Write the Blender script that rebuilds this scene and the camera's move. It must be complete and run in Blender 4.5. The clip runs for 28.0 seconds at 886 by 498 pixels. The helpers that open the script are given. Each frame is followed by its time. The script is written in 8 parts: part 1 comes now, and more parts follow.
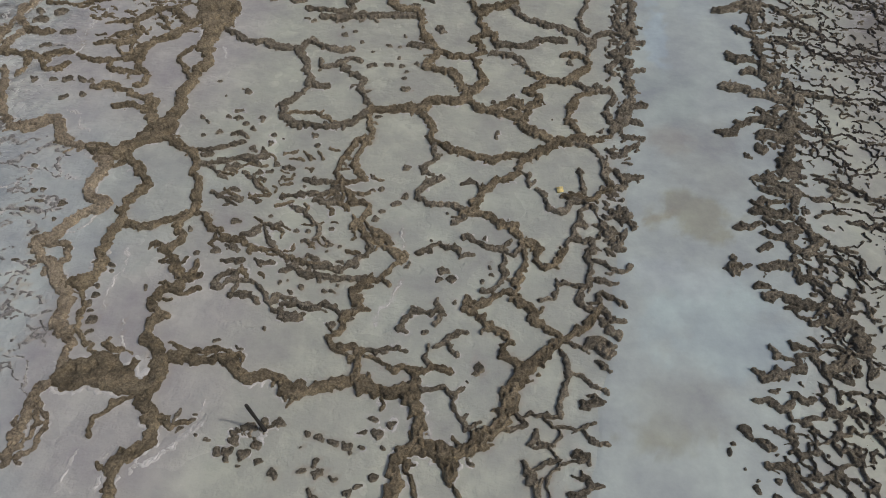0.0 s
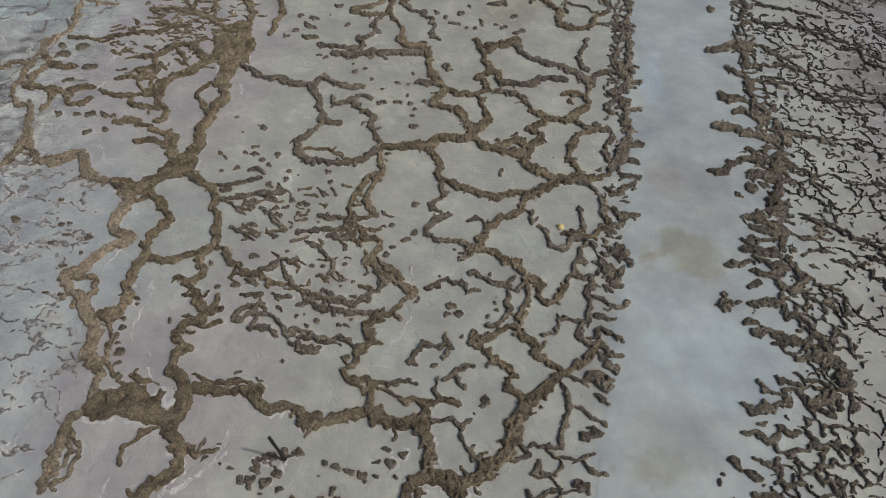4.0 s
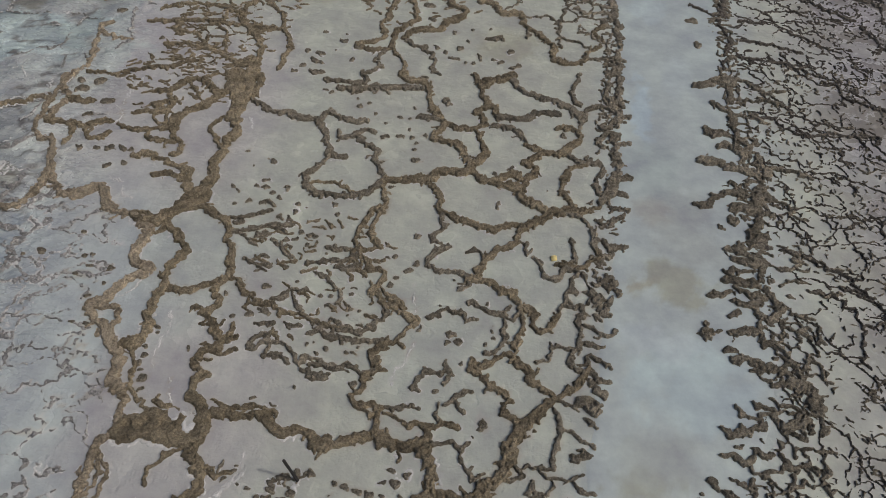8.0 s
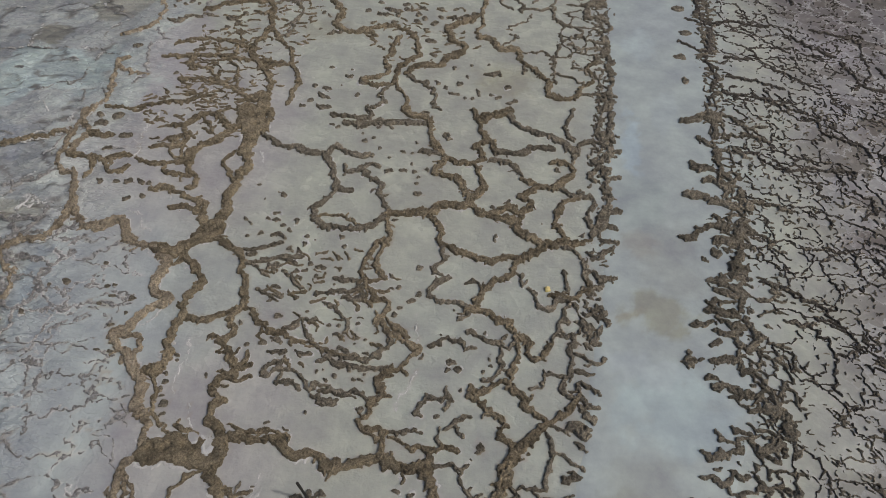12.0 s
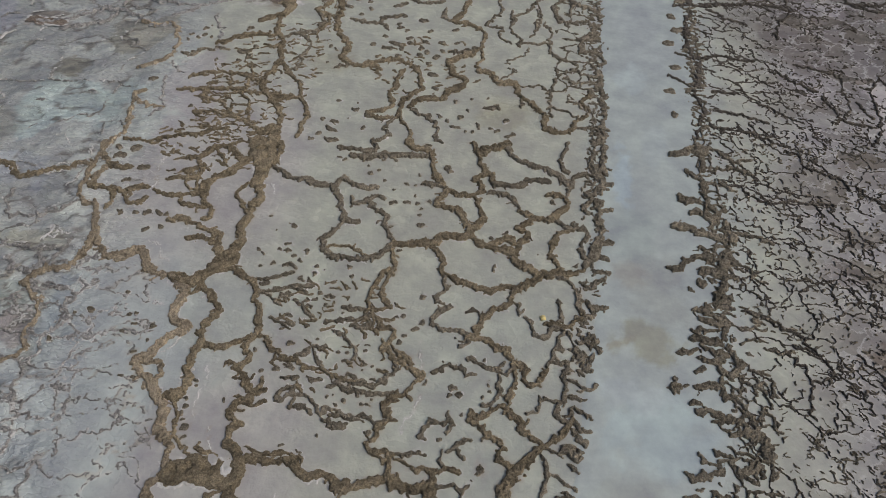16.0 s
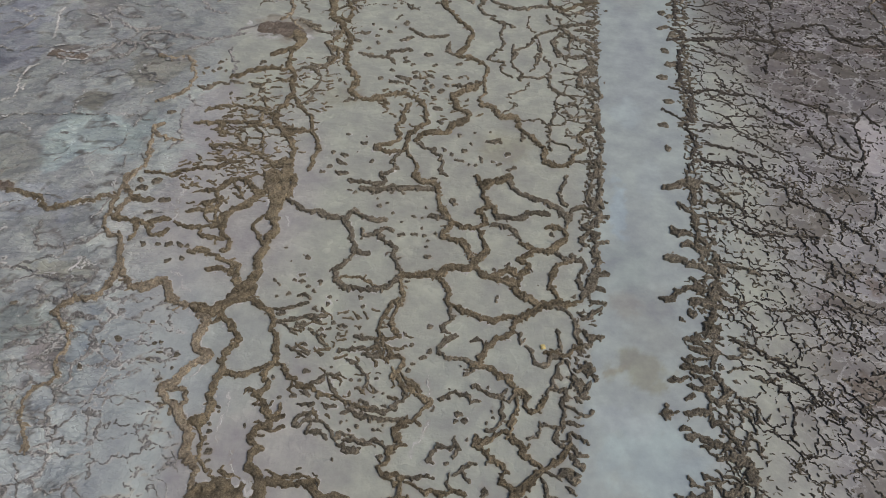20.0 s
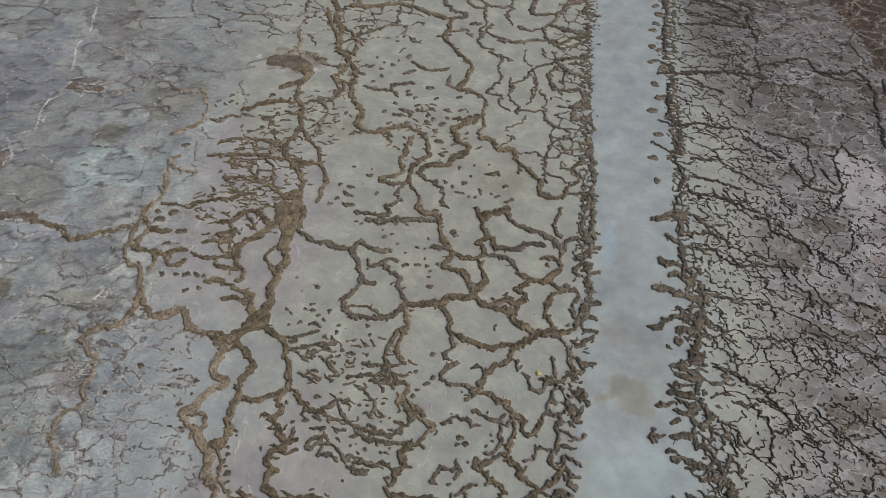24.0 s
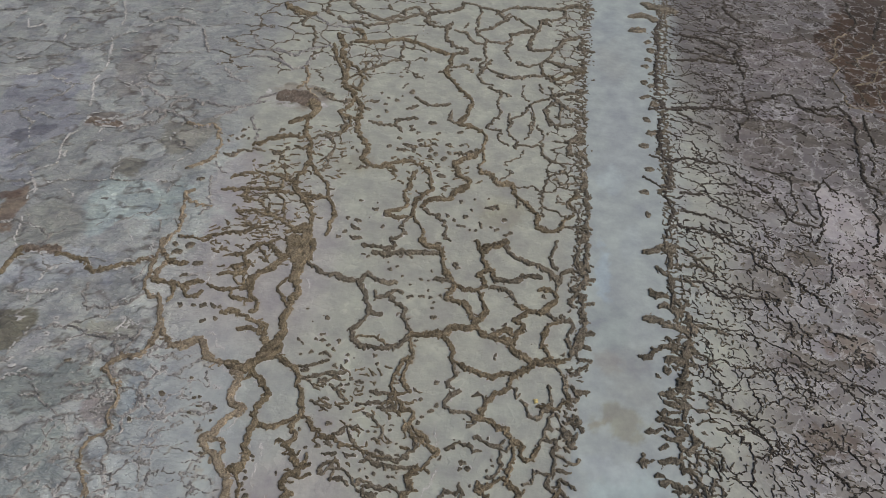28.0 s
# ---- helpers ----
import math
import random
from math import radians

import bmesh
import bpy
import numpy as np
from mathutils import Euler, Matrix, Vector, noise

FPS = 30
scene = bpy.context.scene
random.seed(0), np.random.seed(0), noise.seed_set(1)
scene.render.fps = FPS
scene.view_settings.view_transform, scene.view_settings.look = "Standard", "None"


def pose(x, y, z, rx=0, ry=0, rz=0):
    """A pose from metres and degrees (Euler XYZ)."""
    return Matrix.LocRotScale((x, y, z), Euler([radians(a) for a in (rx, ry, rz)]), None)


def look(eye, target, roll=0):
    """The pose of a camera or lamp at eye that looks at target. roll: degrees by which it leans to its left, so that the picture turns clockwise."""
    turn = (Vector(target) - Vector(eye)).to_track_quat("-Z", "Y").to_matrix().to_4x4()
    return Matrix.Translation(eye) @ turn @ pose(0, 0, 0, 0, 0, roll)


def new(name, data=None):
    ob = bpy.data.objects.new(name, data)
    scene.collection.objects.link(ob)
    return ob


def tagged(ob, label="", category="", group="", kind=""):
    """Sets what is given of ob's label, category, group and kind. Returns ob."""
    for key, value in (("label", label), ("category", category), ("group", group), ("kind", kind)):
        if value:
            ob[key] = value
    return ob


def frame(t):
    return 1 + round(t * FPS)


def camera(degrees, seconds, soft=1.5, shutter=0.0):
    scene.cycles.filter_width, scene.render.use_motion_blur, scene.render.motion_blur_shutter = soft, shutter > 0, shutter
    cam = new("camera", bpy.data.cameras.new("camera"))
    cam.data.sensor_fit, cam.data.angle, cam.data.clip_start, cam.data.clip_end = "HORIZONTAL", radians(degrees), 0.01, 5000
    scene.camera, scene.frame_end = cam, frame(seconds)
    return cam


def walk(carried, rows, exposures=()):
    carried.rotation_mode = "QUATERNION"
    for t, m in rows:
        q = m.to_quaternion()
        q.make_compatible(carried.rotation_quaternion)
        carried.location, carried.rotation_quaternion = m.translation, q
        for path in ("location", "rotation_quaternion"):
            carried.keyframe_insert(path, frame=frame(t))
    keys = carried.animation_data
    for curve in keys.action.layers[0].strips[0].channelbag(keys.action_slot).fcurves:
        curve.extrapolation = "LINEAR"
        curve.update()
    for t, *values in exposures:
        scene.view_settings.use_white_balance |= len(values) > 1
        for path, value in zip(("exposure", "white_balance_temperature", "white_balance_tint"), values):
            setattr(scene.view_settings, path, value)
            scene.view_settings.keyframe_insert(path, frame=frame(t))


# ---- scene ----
cam = camera(67.75, 28.0, soft=0.85)
PATH = [
    (0, look((-0.456, 0.773, 17.409), (-2.178, 13.137, 1.784), -0.112)),
    (0.5, look((-0.521, 0.749, 17.575), (-2.222, 13.154, 1.979), 0.026)),
    (1, look((-0.562, 0.745, 17.782), (-2.264, 13.171, 2.203), 0.091)),
    (1.5, look((-0.615, 0.751, 18.002), (-2.302, 13.191, 2.433), 0.195)),
    (2, look((-0.663, 0.759, 18.224), (-2.336, 13.213, 2.665), 0.305)),
    (2.5, look((-0.710, 0.765, 18.438), (-2.370, 13.231, 2.887), 0.404)),
    (3, look((-0.762, 0.755, 18.637), (-2.408, 13.245, 3.104), 0.506)),
    (3.5, look((-0.805, 0.735, 18.839), (-2.449, 13.251, 3.326), 0.551)),
    (5.5, look((-0.929, 0.631, 19.755), (-2.583, 13.201, 4.287), 0.578)),
    (6, look((-0.942, 0.600, 19.960), (-2.587, 13.196, 4.512), 0.623)),
    (6.5, look((-0.934, 0.572, 20.190), (-2.573, 13.184, 4.754), 0.643)),
    (7, look((-0.921, 0.538, 20.434), (-2.552, 13.168, 5.012), 0.701)),
    (7.5, look((-0.910, 0.483, 20.700), (-2.529, 13.135, 5.295), 0.770)),
    (8, look((-0.899, 0.419, 20.969), (-2.513, 13.092, 5.582), 0.818)),
    (8.5, look((-0.899, 0.349, 21.242), (-2.507, 13.038, 5.867), 0.847)),
    (9, look((-0.892, 0.273, 21.494), (-2.506, 12.982, 6.136), 0.838)),
    (9.5, look((-0.891, 0.214, 21.736), (-2.507, 12.940, 6.393), 0.835)),
    (10, look((-0.884, 0.170, 21.984), (-2.501, 12.913, 6.654), 0.852)),
    (10.5, look((-0.881, 0.133, 22.230), (-2.495, 12.903, 6.923), 0.889)),
    (11, look((-0.898, 0.108, 22.491), (-2.504, 12.905, 7.206), 0.944)),
    (11.5, look((-0.927, 0.081, 22.759), (-2.529, 12.905, 7.496), 0.995)),
    (12, look((-0.947, 0.061, 23.027), (-2.550, 12.907, 7.782), 1.023)),
    (12.5, look((-0.944, 0.039, 23.287), (-2.556, 12.906, 8.061), 1.036)),
    (14.5, look((-1.032, -0.148, 24.388), (-2.617, 12.777, 9.208), 1.202)),
    (15, look((-1.066, -0.224, 24.638), (-2.649, 12.745, 9.495), 1.249)),
    (15.5, look((-1.082, -0.290, 24.909), (-2.664, 12.706, 9.789), 1.286)),
    (16, look((-1.103, -0.345, 25.188), (-2.673, 12.670, 10.083), 1.345)),
    (16.5, look((-1.118, -0.394, 25.468), (-2.688, 12.640, 10.380), 1.374)),
    (17, look((-1.137, -0.425, 25.754), (-2.716, 12.625, 10.679), 1.335)),
    (17.5, look((-1.173, -0.461, 26.047), (-2.758, 12.606, 10.989), 1.342)),
    (18, look((-1.226, -0.508, 26.346), (-2.811, 12.582, 11.308), 1.358)),
    (18.5, look((-1.287, -0.563, 26.650), (-2.872, 12.549, 11.631), 1.382)),
    (19, look((-1.344, -0.624, 26.959), (-2.924, 12.508, 11.958), 1.412)),
    (19.5, look((-1.391, -0.685, 27.261), (-2.966, 12.467, 12.276), 1.435)),
    (20, look((-1.426, -0.749, 27.556), (-2.998, 12.426, 12.591), 1.468)),
    (20.5, look((-1.459, -0.817, 27.850), (-3.025, 12.381, 12.906), 1.506)),
    (21, look((-1.493, -0.883, 28.146), (-3.053, 12.345, 13.226), 1.548)),
    (21.5, look((-1.514, -0.964, 28.440), (-3.069, 12.300, 13.552), 1.577)),
    (23.5, look((-1.664, -1.203, 29.864), (-3.175, 12.104, 15.010), 1.773)),
    (24, look((-1.677, -1.289, 30.176), (-3.186, 12.052, 15.353), 1.775)),
    (24.5, look((-1.698, -1.375, 30.516), (-3.203, 12.005, 15.728), 1.811)),
    (25, look((-1.729, -1.449, 30.867), (-3.228, 11.963, 16.107), 1.864)),
    (25.5, look((-1.767, -1.518, 31.223), (-3.259, 11.921, 16.486), 1.919)),
    (26, look((-1.805, -1.585, 31.572), (-3.293, 11.877, 16.856), 1.960)),
    (26.5, look((-1.854, -1.655, 31.916), (-3.335, 11.826, 17.217), 2.004)),
    (27, look((-1.889, -1.732, 32.238), (-3.369, 11.780, 17.568), 2.031)),
    (27.5, look((-1.931, -1.822, 32.548), (-3.408, 11.729, 17.913), 2.062)),
    (28, look((-1.971, -1.954, 32.847), (-3.446, 11.649, 18.259), 2.107)),
]
walk(cam, PATH)

# ---- light: hazy sun from the right, over a bright sky ----
SUN_EL, SUN_AZ = radians(52.0), radians(97.0)      # azimuth from +y towards +x
world = bpy.data.worlds.new("sky")
scene.world = world
world.use_nodes = True
wn = world.node_tree.nodes
sky = wn.new("ShaderNodeTexSky")
sky.sky_type = "NISHITA"
sky.sun_disc = False
sky.sun_elevation, sky.sun_rotation = SUN_EL, SUN_AZ
sky.dust_density = 4.0
world.node_tree.links.new(sky.outputs[0], wn["Background"].inputs[0])
wn["Background"].inputs[1].default_value = 0.136
sun = new("sun", bpy.data.lights.new("sun", "SUN"))
sun.data.energy, sun.data.angle = 2.05, radians(3.0)
sun.data.color = (1.0, 0.96, 0.915)
sun_from = Vector((math.sin(SUN_AZ) * math.cos(SUN_EL), math.cos(SUN_AZ) * math.cos(SUN_EL), math.sin(SUN_EL)))
sun.matrix_world = look(sun_from * 80, (0, 0, 0))
scene.view_settings.exposure = -0.75


# ---- materials ----
def nodes_of(name):
    m = bpy.data.materials.new(name)
    m.use_nodes = True
    return m, m.node_tree.nodes, m.node_tree.links


def noise_node(n, l, scale, detail=6.0, rough=0.6):
    c = n.new("ShaderNodeTexCoord")
    t = n.new("ShaderNodeTexNoise")
    t.inputs["Scale"].default_value, t.inputs["Detail"].default_value, t.inputs["Roughness"].default_value = scale, detail, rough
    l.new(c.outputs["Object"], t.inputs["Vector"])
    return t


def ramp(n, l, source, stops):
    r = n.new("ShaderNodeValToRGB")
    e = r.color_ramp.elements
    while len(e) < len(stops):
        e.new(0.5)
    for k, (p, c) in zip(e, stops):
        k.position, k.color = p, (*c, 1)
    l.new(source, r.inputs[0])
    return r


def mixed(n, l, a, b, factor, mode="MIX"):
    m = n.new("ShaderNodeMix")
    m.data_type, m.blend_type = "RGBA", mode
    for k, v in ((0, factor), (6, a), (7, b)):
        if isinstance(v, (int, float)):
            m.inputs[k].default_value = v
        elif isinstance(v, tuple):
            m.inputs[k].default_value = (*v, 1)
        else:
            l.new(v, m.inputs[k])
    return m.outputs[2]


def bumped(n, l, height, strength, distance, below=None):
    b = n.new("ShaderNodeBump")
    b.inputs["Strength"].default_value, b.inputs["Distance"].default_value = strength, distance
    l.new(height, b.inputs["Height"])
    if below:
        l.new(below, b.inputs["Normal"])
    return b.outputs["Normal"]


def stretched(n, l, vector, turn, sx, sy):
    m = n.new("ShaderNodeMapping")
    m.inputs["Rotation"].default_value = (0, 0, radians(turn))
    m.inputs["Scale"].default_value = (sx, sy, 1.0)
    l.new(vector, m.inputs["Vector"])
    return m.outputs[0]


def sawtooth(n, l, value, steps):
    """The share of the way from one terrace to the next, for a value cut into terraces."""
    m = n.new("ShaderNodeMath")
    m.operation, m.inputs[1].default_value = "MULTIPLY", steps
    l.new(value, m.inputs[0])
    f = n.new("ShaderNodeMath")
    f.operation = "FRACT"
    l.new(m.outputs[0], f.inputs[0])
    return f.outputs[0]


def salt(name, rough_low, rough_high, relief):
    """Salt crust: tint from the sheet's own patches, with mottling, crinkled films, broken plates and fine grain."""
    m, n, l = nodes_of(name)
    bsdf = n["Principled BSDF"]
    tint = n.new("ShaderNodeAttribute")
    tint.attribute_name = "tint"
    lay = n.new("ShaderNodeAttribute")
    lay.attribute_name = "lay"
    share = n.new("ShaderNodeSeparateColor")
    l.new(lay.outputs["Color"], share.inputs[0])
    cracked, plated, filmed = share.outputs[0], share.outputs[1], share.outputs[2]
    grey = lambda *stops: tuple((p, (v, v, v)) for p, v in stops)
    big, mid, fine = noise_node(n, l, 0.55, 6, 0.62), noise_node(n, l, 1.8, 7, 0.62), noise_node(n, l, 22.0, 5, 0.7)
    c = mixed(n, l, tint.outputs["Color"], ramp(n, l, big.outputs["Fac"], ((0.34, (0.82, 0.81, 0.85)), (0.5, (0.97, 0.97, 0.97)), (0.66, (1.13, 1.15, 1.11)))).outputs[0], 1.0, "MULTIPLY")
    c = mixed(n, l, c, ramp(n, l, mid.outputs["Fac"], ((0.28, (0.91, 0.92, 0.93)), (0.5, (1, 1, 1)), (0.66, (1.03, 1.03, 1.03)), (0.76, (1.16, 1.15, 1.14)))).outputs[0], relief, "MULTIPLY")
    c = mixed(n, l, c, ramp(n, l, fine.outputs["Fac"], ((0.3, (0.975, 0.975, 0.97)), (0.7, (1.025, 1.025, 1.025)))).outputs[0], relief, "MULTIPLY")
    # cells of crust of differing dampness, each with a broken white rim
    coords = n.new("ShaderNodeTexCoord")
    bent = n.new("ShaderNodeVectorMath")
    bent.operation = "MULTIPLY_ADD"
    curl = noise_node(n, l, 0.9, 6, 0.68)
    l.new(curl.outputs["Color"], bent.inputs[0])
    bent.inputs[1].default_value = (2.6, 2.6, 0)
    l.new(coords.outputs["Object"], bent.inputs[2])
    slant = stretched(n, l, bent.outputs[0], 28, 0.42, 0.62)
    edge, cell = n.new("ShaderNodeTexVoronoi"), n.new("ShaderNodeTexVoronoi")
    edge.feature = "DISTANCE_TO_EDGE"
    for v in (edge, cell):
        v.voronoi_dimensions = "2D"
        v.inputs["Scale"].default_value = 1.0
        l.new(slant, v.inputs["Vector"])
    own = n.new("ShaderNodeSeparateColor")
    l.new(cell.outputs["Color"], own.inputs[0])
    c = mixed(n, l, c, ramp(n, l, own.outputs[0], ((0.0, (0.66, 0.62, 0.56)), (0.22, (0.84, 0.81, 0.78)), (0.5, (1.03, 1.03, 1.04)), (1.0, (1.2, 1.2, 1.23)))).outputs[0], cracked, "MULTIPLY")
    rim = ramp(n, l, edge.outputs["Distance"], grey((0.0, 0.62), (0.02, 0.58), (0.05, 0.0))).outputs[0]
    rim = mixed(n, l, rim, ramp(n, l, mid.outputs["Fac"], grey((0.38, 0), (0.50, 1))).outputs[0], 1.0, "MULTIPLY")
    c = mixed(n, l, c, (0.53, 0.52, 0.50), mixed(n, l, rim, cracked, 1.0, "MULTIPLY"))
    # overlapping plates with curled edges
    lap = n.new("ShaderNodeTexNoise")
    lap.inputs["Scale"].default_value, lap.inputs["Detail"].default_value, lap.inputs["Roughness"].default_value = 1.0, 5.0, 0.52
    l.new(stretched(n, l, coords.outputs["Object"], -8, 0.30, 0.52), lap.inputs["Vector"])
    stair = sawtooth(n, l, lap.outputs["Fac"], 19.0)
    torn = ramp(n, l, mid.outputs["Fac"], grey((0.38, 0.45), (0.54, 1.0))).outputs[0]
    # light and shade of each step painted in: bright lip, dark foot below
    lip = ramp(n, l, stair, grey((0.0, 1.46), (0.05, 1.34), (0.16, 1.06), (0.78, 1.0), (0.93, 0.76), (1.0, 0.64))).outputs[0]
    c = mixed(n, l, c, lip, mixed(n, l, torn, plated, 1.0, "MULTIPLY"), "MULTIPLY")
    # thin wrinkled films on the pans
    film = n.new("ShaderNodeTexNoise")
    film.inputs["Scale"].default_value, film.inputs["Detail"].default_value, film.inputs["Roughness"].default_value = 0.5, 2.6, 0.42
    l.new(coords.outputs["Object"], film.inputs["Vector"])
    wave = sawtooth(n, l, film.outputs["Fac"], 5.0)
    here = ramp(n, l, big.outputs["Fac"], grey((0.46, 0.0), (0.60, 1.0))).outputs[0]
    # white crinkles, with the darker end of each wave painted in as shading
    fold = ramp(n, l, wave, grey((0.0, 1.10), (0.05, 1.08), (0.25, 1.02), (0.6, 1.0), (0.97, 0.96), (1.0, 0.93))).outputs[0]
    here = mixed(n, l, here, filmed, 1.0, "MULTIPLY")
    c = mixed(n, l, c, fold, here, "MULTIPLY")
    l.new(c, bsdf.inputs["Base Color"])
    r = n.new("ShaderNodeMapRange")
    r.inputs["To Min"].default_value, r.inputs["To Max"].default_value = rough_low, rough_high
    l.new(mid.outputs["Fac"], r.inputs["Value"])
    l.new(r.outputs[0], bsdf.inputs["Roughness"])
    bsdf.inputs["Specular IOR Level"].default_value = 0.3
    nb = bumped(n, l, mid.outputs["Fac"], 0.45 * relief, 0.12)
    nb = bumped(n, l, mixed(n, l, (1, 1, 1), stair, plated), 0.8 * relief, 0.09, nb)
    nb = bumped(n, l, mixed(n, l, (1, 1, 1), wave, here), 0.7 * relief, 0.07, nb)
    l.new(bumped(n, l, fine.outputs["Fac"], 0.25 * relief, 0.006, nb), bsdf.inputs["Normal"])
    return m


def mud(name, dark, light, pale, rough=0.92, grain=1.0, bloom=(0.47, 0.45, 0.415), relief=1.0):
    """Dried mud: two-scale mottling, pale salt bloom on the high grain, rough crumbly relief."""
    m, n, l = nodes_of(name)
    bsdf = n["Principled BSDF"]
    info = n.new("ShaderNodeObjectInfo")
    big, fine, grit = noise_node(n, l, 0.9, 5, 0.6), noise_node(n, l, 13.0, 8, 0.75), noise_node(n, l, 36.0, 5, 0.8)
    base = ramp(n, l, big.outputs["Fac"], ((0.36, dark), (0.52, light), (0.68, tuple(1.18 * v for v in light)))).outputs[0]
    c = mixed(n, l, base, ramp(n, l, fine.outputs["Fac"], ((0.36, (0.62, 0.60, 0.58)), (0.49, (0.98, 0.98, 0.97)), (0.62, (1.30, 1.29, 1.25)))).outputs[0], grain, "MULTIPLY")
    mid = noise_node(n, l, 3.2, 4, 0.6)
    c = mixed(n, l, c, ramp(n, l, mid.outputs["Fac"], ((0.34, (0.80, 0.79, 0.79)), (0.5, (1, 1, 1)), (0.66, (1.24, 1.22, 1.17)))).outputs[0], grain, "MULTIPLY")
    cells = n.new("ShaderNodeTexVoronoi")
    cells.feature = "DISTANCE_TO_EDGE"
    cells.inputs["Scale"].default_value = 11.0
    warped = n.new("ShaderNodeVectorMath")
    warped.operation = "MULTIPLY_ADD"
    coords = n.new("ShaderNodeTexCoord")
    l.new(fine.outputs["Color"], warped.inputs[0])
    warped.inputs[1].default_value = (0.22, 0.22, 0.22)
    l.new(coords.outputs["Object"], warped.inputs[2])
    l.new(warped.outputs[0], cells.inputs["Vector"])
    c = mixed(n, l, c, ramp(n, l, cells.outputs["Distance"], ((0.0, (0.55, 0.53, 0.51)), (0.09, (1, 1, 1)), (0.4, (1.15, 1.14, 1.13)))).outputs[0], 0.45 * grain, "MULTIPLY")
    c = mixed(n, l, c, pale, ramp(n, l, grit.outputs["Fac"], ((0.56, (0, 0, 0)), (0.70, (0.5, 0.5, 0.5)))).outputs[0])
    # salt bloom creeping up the foot of the mud
    place = n.new("ShaderNodeNewGeometry")
    height = n.new("ShaderNodeSeparateXYZ")
    l.new(place.outputs["Position"], height.inputs[0])
    foot = n.new("ShaderNodeMapRange")
    for key, value in (("From Min", 0.035), ("From Max", -0.005), ("To Min", 0.0), ("To Max", 1.0)):
        foot.inputs[key].default_value = value
    l.new(height.outputs["Z"], foot.inputs["Value"])
    patchy = ramp(n, l, big.outputs["Fac"], ((0.46, (0, 0, 0)), (0.62, (0.35, 0.35, 0.35)))).outputs[0]
    c = mixed(n, l, c, bloom, mixed(n, l, foot.outputs[0], patchy, 1.0, "MULTIPLY"))
    own = n.new("ShaderNodeMapRange")
    own.inputs["To Min"].default_value, own.inputs["To Max"].default_value = 0.85, 1.15
    l.new(info.outputs["Random"], own.inputs["Value"])
    c = mixed(n, l, c, own.outputs[0], 1.0, "MULTIPLY")
    l.new(c, bsdf.inputs["Base Color"])
    bsdf.inputs["Roughness"].default_value = rough
    bsdf.inputs["Specular IOR Level"].default_value = 0.2
    cap = n.new("ShaderNodeMath")
    cap.operation, cap.inputs[1].default_value = "MINIMUM", 0.16
    l.new(cells.outputs["Distance"], cap.inputs[0])
    nb = bumped(n, l, cap.outputs[0], 0.35 * relief, 0.12)
    nb = bumped(n, l, fine.outputs["Fac"], 1.0 * relief, 0.12, nb)
    l.new(bumped(n, l, grit.outputs["Fac"], 0.7 * relief, 0.02, nb), bsdf.inputs["Normal"])
    return m


def plain(name, colour, rough, scale=30.0, metal=0.0):
    m, n, l = nodes_of(name)
    bsdf = n["Principled BSDF"]
    t = noise_node(n, l, scale, 6)
    l.new(mixed(n, l, ramp(n, l, t.outputs["Fac"], ((0.3, tuple(0.6 * v for v in colour)), (0.7, tuple(1.3 * v for v in colour)))).outputs[0], colour, 0.3), bsdf.inputs["Base Color"])
    bsdf.inputs["Roughness"].default_value, bsdf.inputs["Metallic"].default_value = rough, metal
    l.new(bumped(n, l, t.outputs["Fac"], 0.4, 0.01), bsdf.inputs["Normal"])
    return m


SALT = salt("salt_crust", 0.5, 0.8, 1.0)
WET_SALT = salt("wet_salt", 0.35, 0.6, 0.5)
MUD = {
    "tan": mud("tan_mud", (0.246, 0.204, 0.146), (0.372, 0.312, 0.230), (0.558, 0.502, 0.428)),
    "brown": mud("brown_mud", (0.168, 0.139, 0.094), (0.265, 0.220, 0.151), (0.437, 0.382, 0.302)),
    "dark": mud("grey_brown_mud", (0.168, 0.148, 0.112), (0.246, 0.216, 0.167), (0.410, 0.373, 0.316)),
    "streak": mud("dark_streak_mud", (0.087, 0.077, 0.065), (0.133, 0.117, 0.099), (0.236, 0.217, 0.190)),
    "plate": mud("plate_edge_crust", (0.25, 0.245, 0.23), (0.33, 0.325, 0.31), (0.48, 0.47, 0.46), grain=0.7),
    "mud": mud("damp_mud", (0.175, 0.142, 0.113), (0.23, 0.19, 0.155), (0.31, 0.28, 0.24)),
    "crust": mud("salt_rim", (0.43, 0.42, 0.395), (0.53, 0.52, 0.495), (0.66, 0.65, 0.63), grain=0.2, bloom=(0.58, 0.57, 0.545), relief=0.2),
    "flake": mud("grey_flaking_crust", (0.27, 0.26, 0.25), (0.38, 0.368, 0.355), (0.62, 0.61, 0.60), grain=0.8),
}

# ---- the lie of the mud: ridges and clumps, drawn into two height sheets ----
rng = np.random.default_rng(7)
TABLES = [rng.random((256, 256)) for _ in range(8)]


def value_noise(x, y, size, table):
    """Smooth noise from 0 to 1 with features of the given size in metres."""
    u, v = x / size + 1000.0, y / size + 1000.0
    i, j = np.floor(u).astype(int), np.floor(v).astype(int)
    fu, fv = u - i, v - j
    fu, fv = fu * fu * (3 - 2 * fu), fv * fv * (3 - 2 * fv)
    t = TABLES[table]
    a, b = t[i % 256, j % 256], t[(i + 1) % 256, j % 256]
    c, d = t[i % 256, (j + 1) % 256], t[(i + 1) % 256, (j + 1) % 256]
    return (a * (1 - fu) + b * fu) * (1 - fv) + (c * (1 - fu) + d * fu) * fv


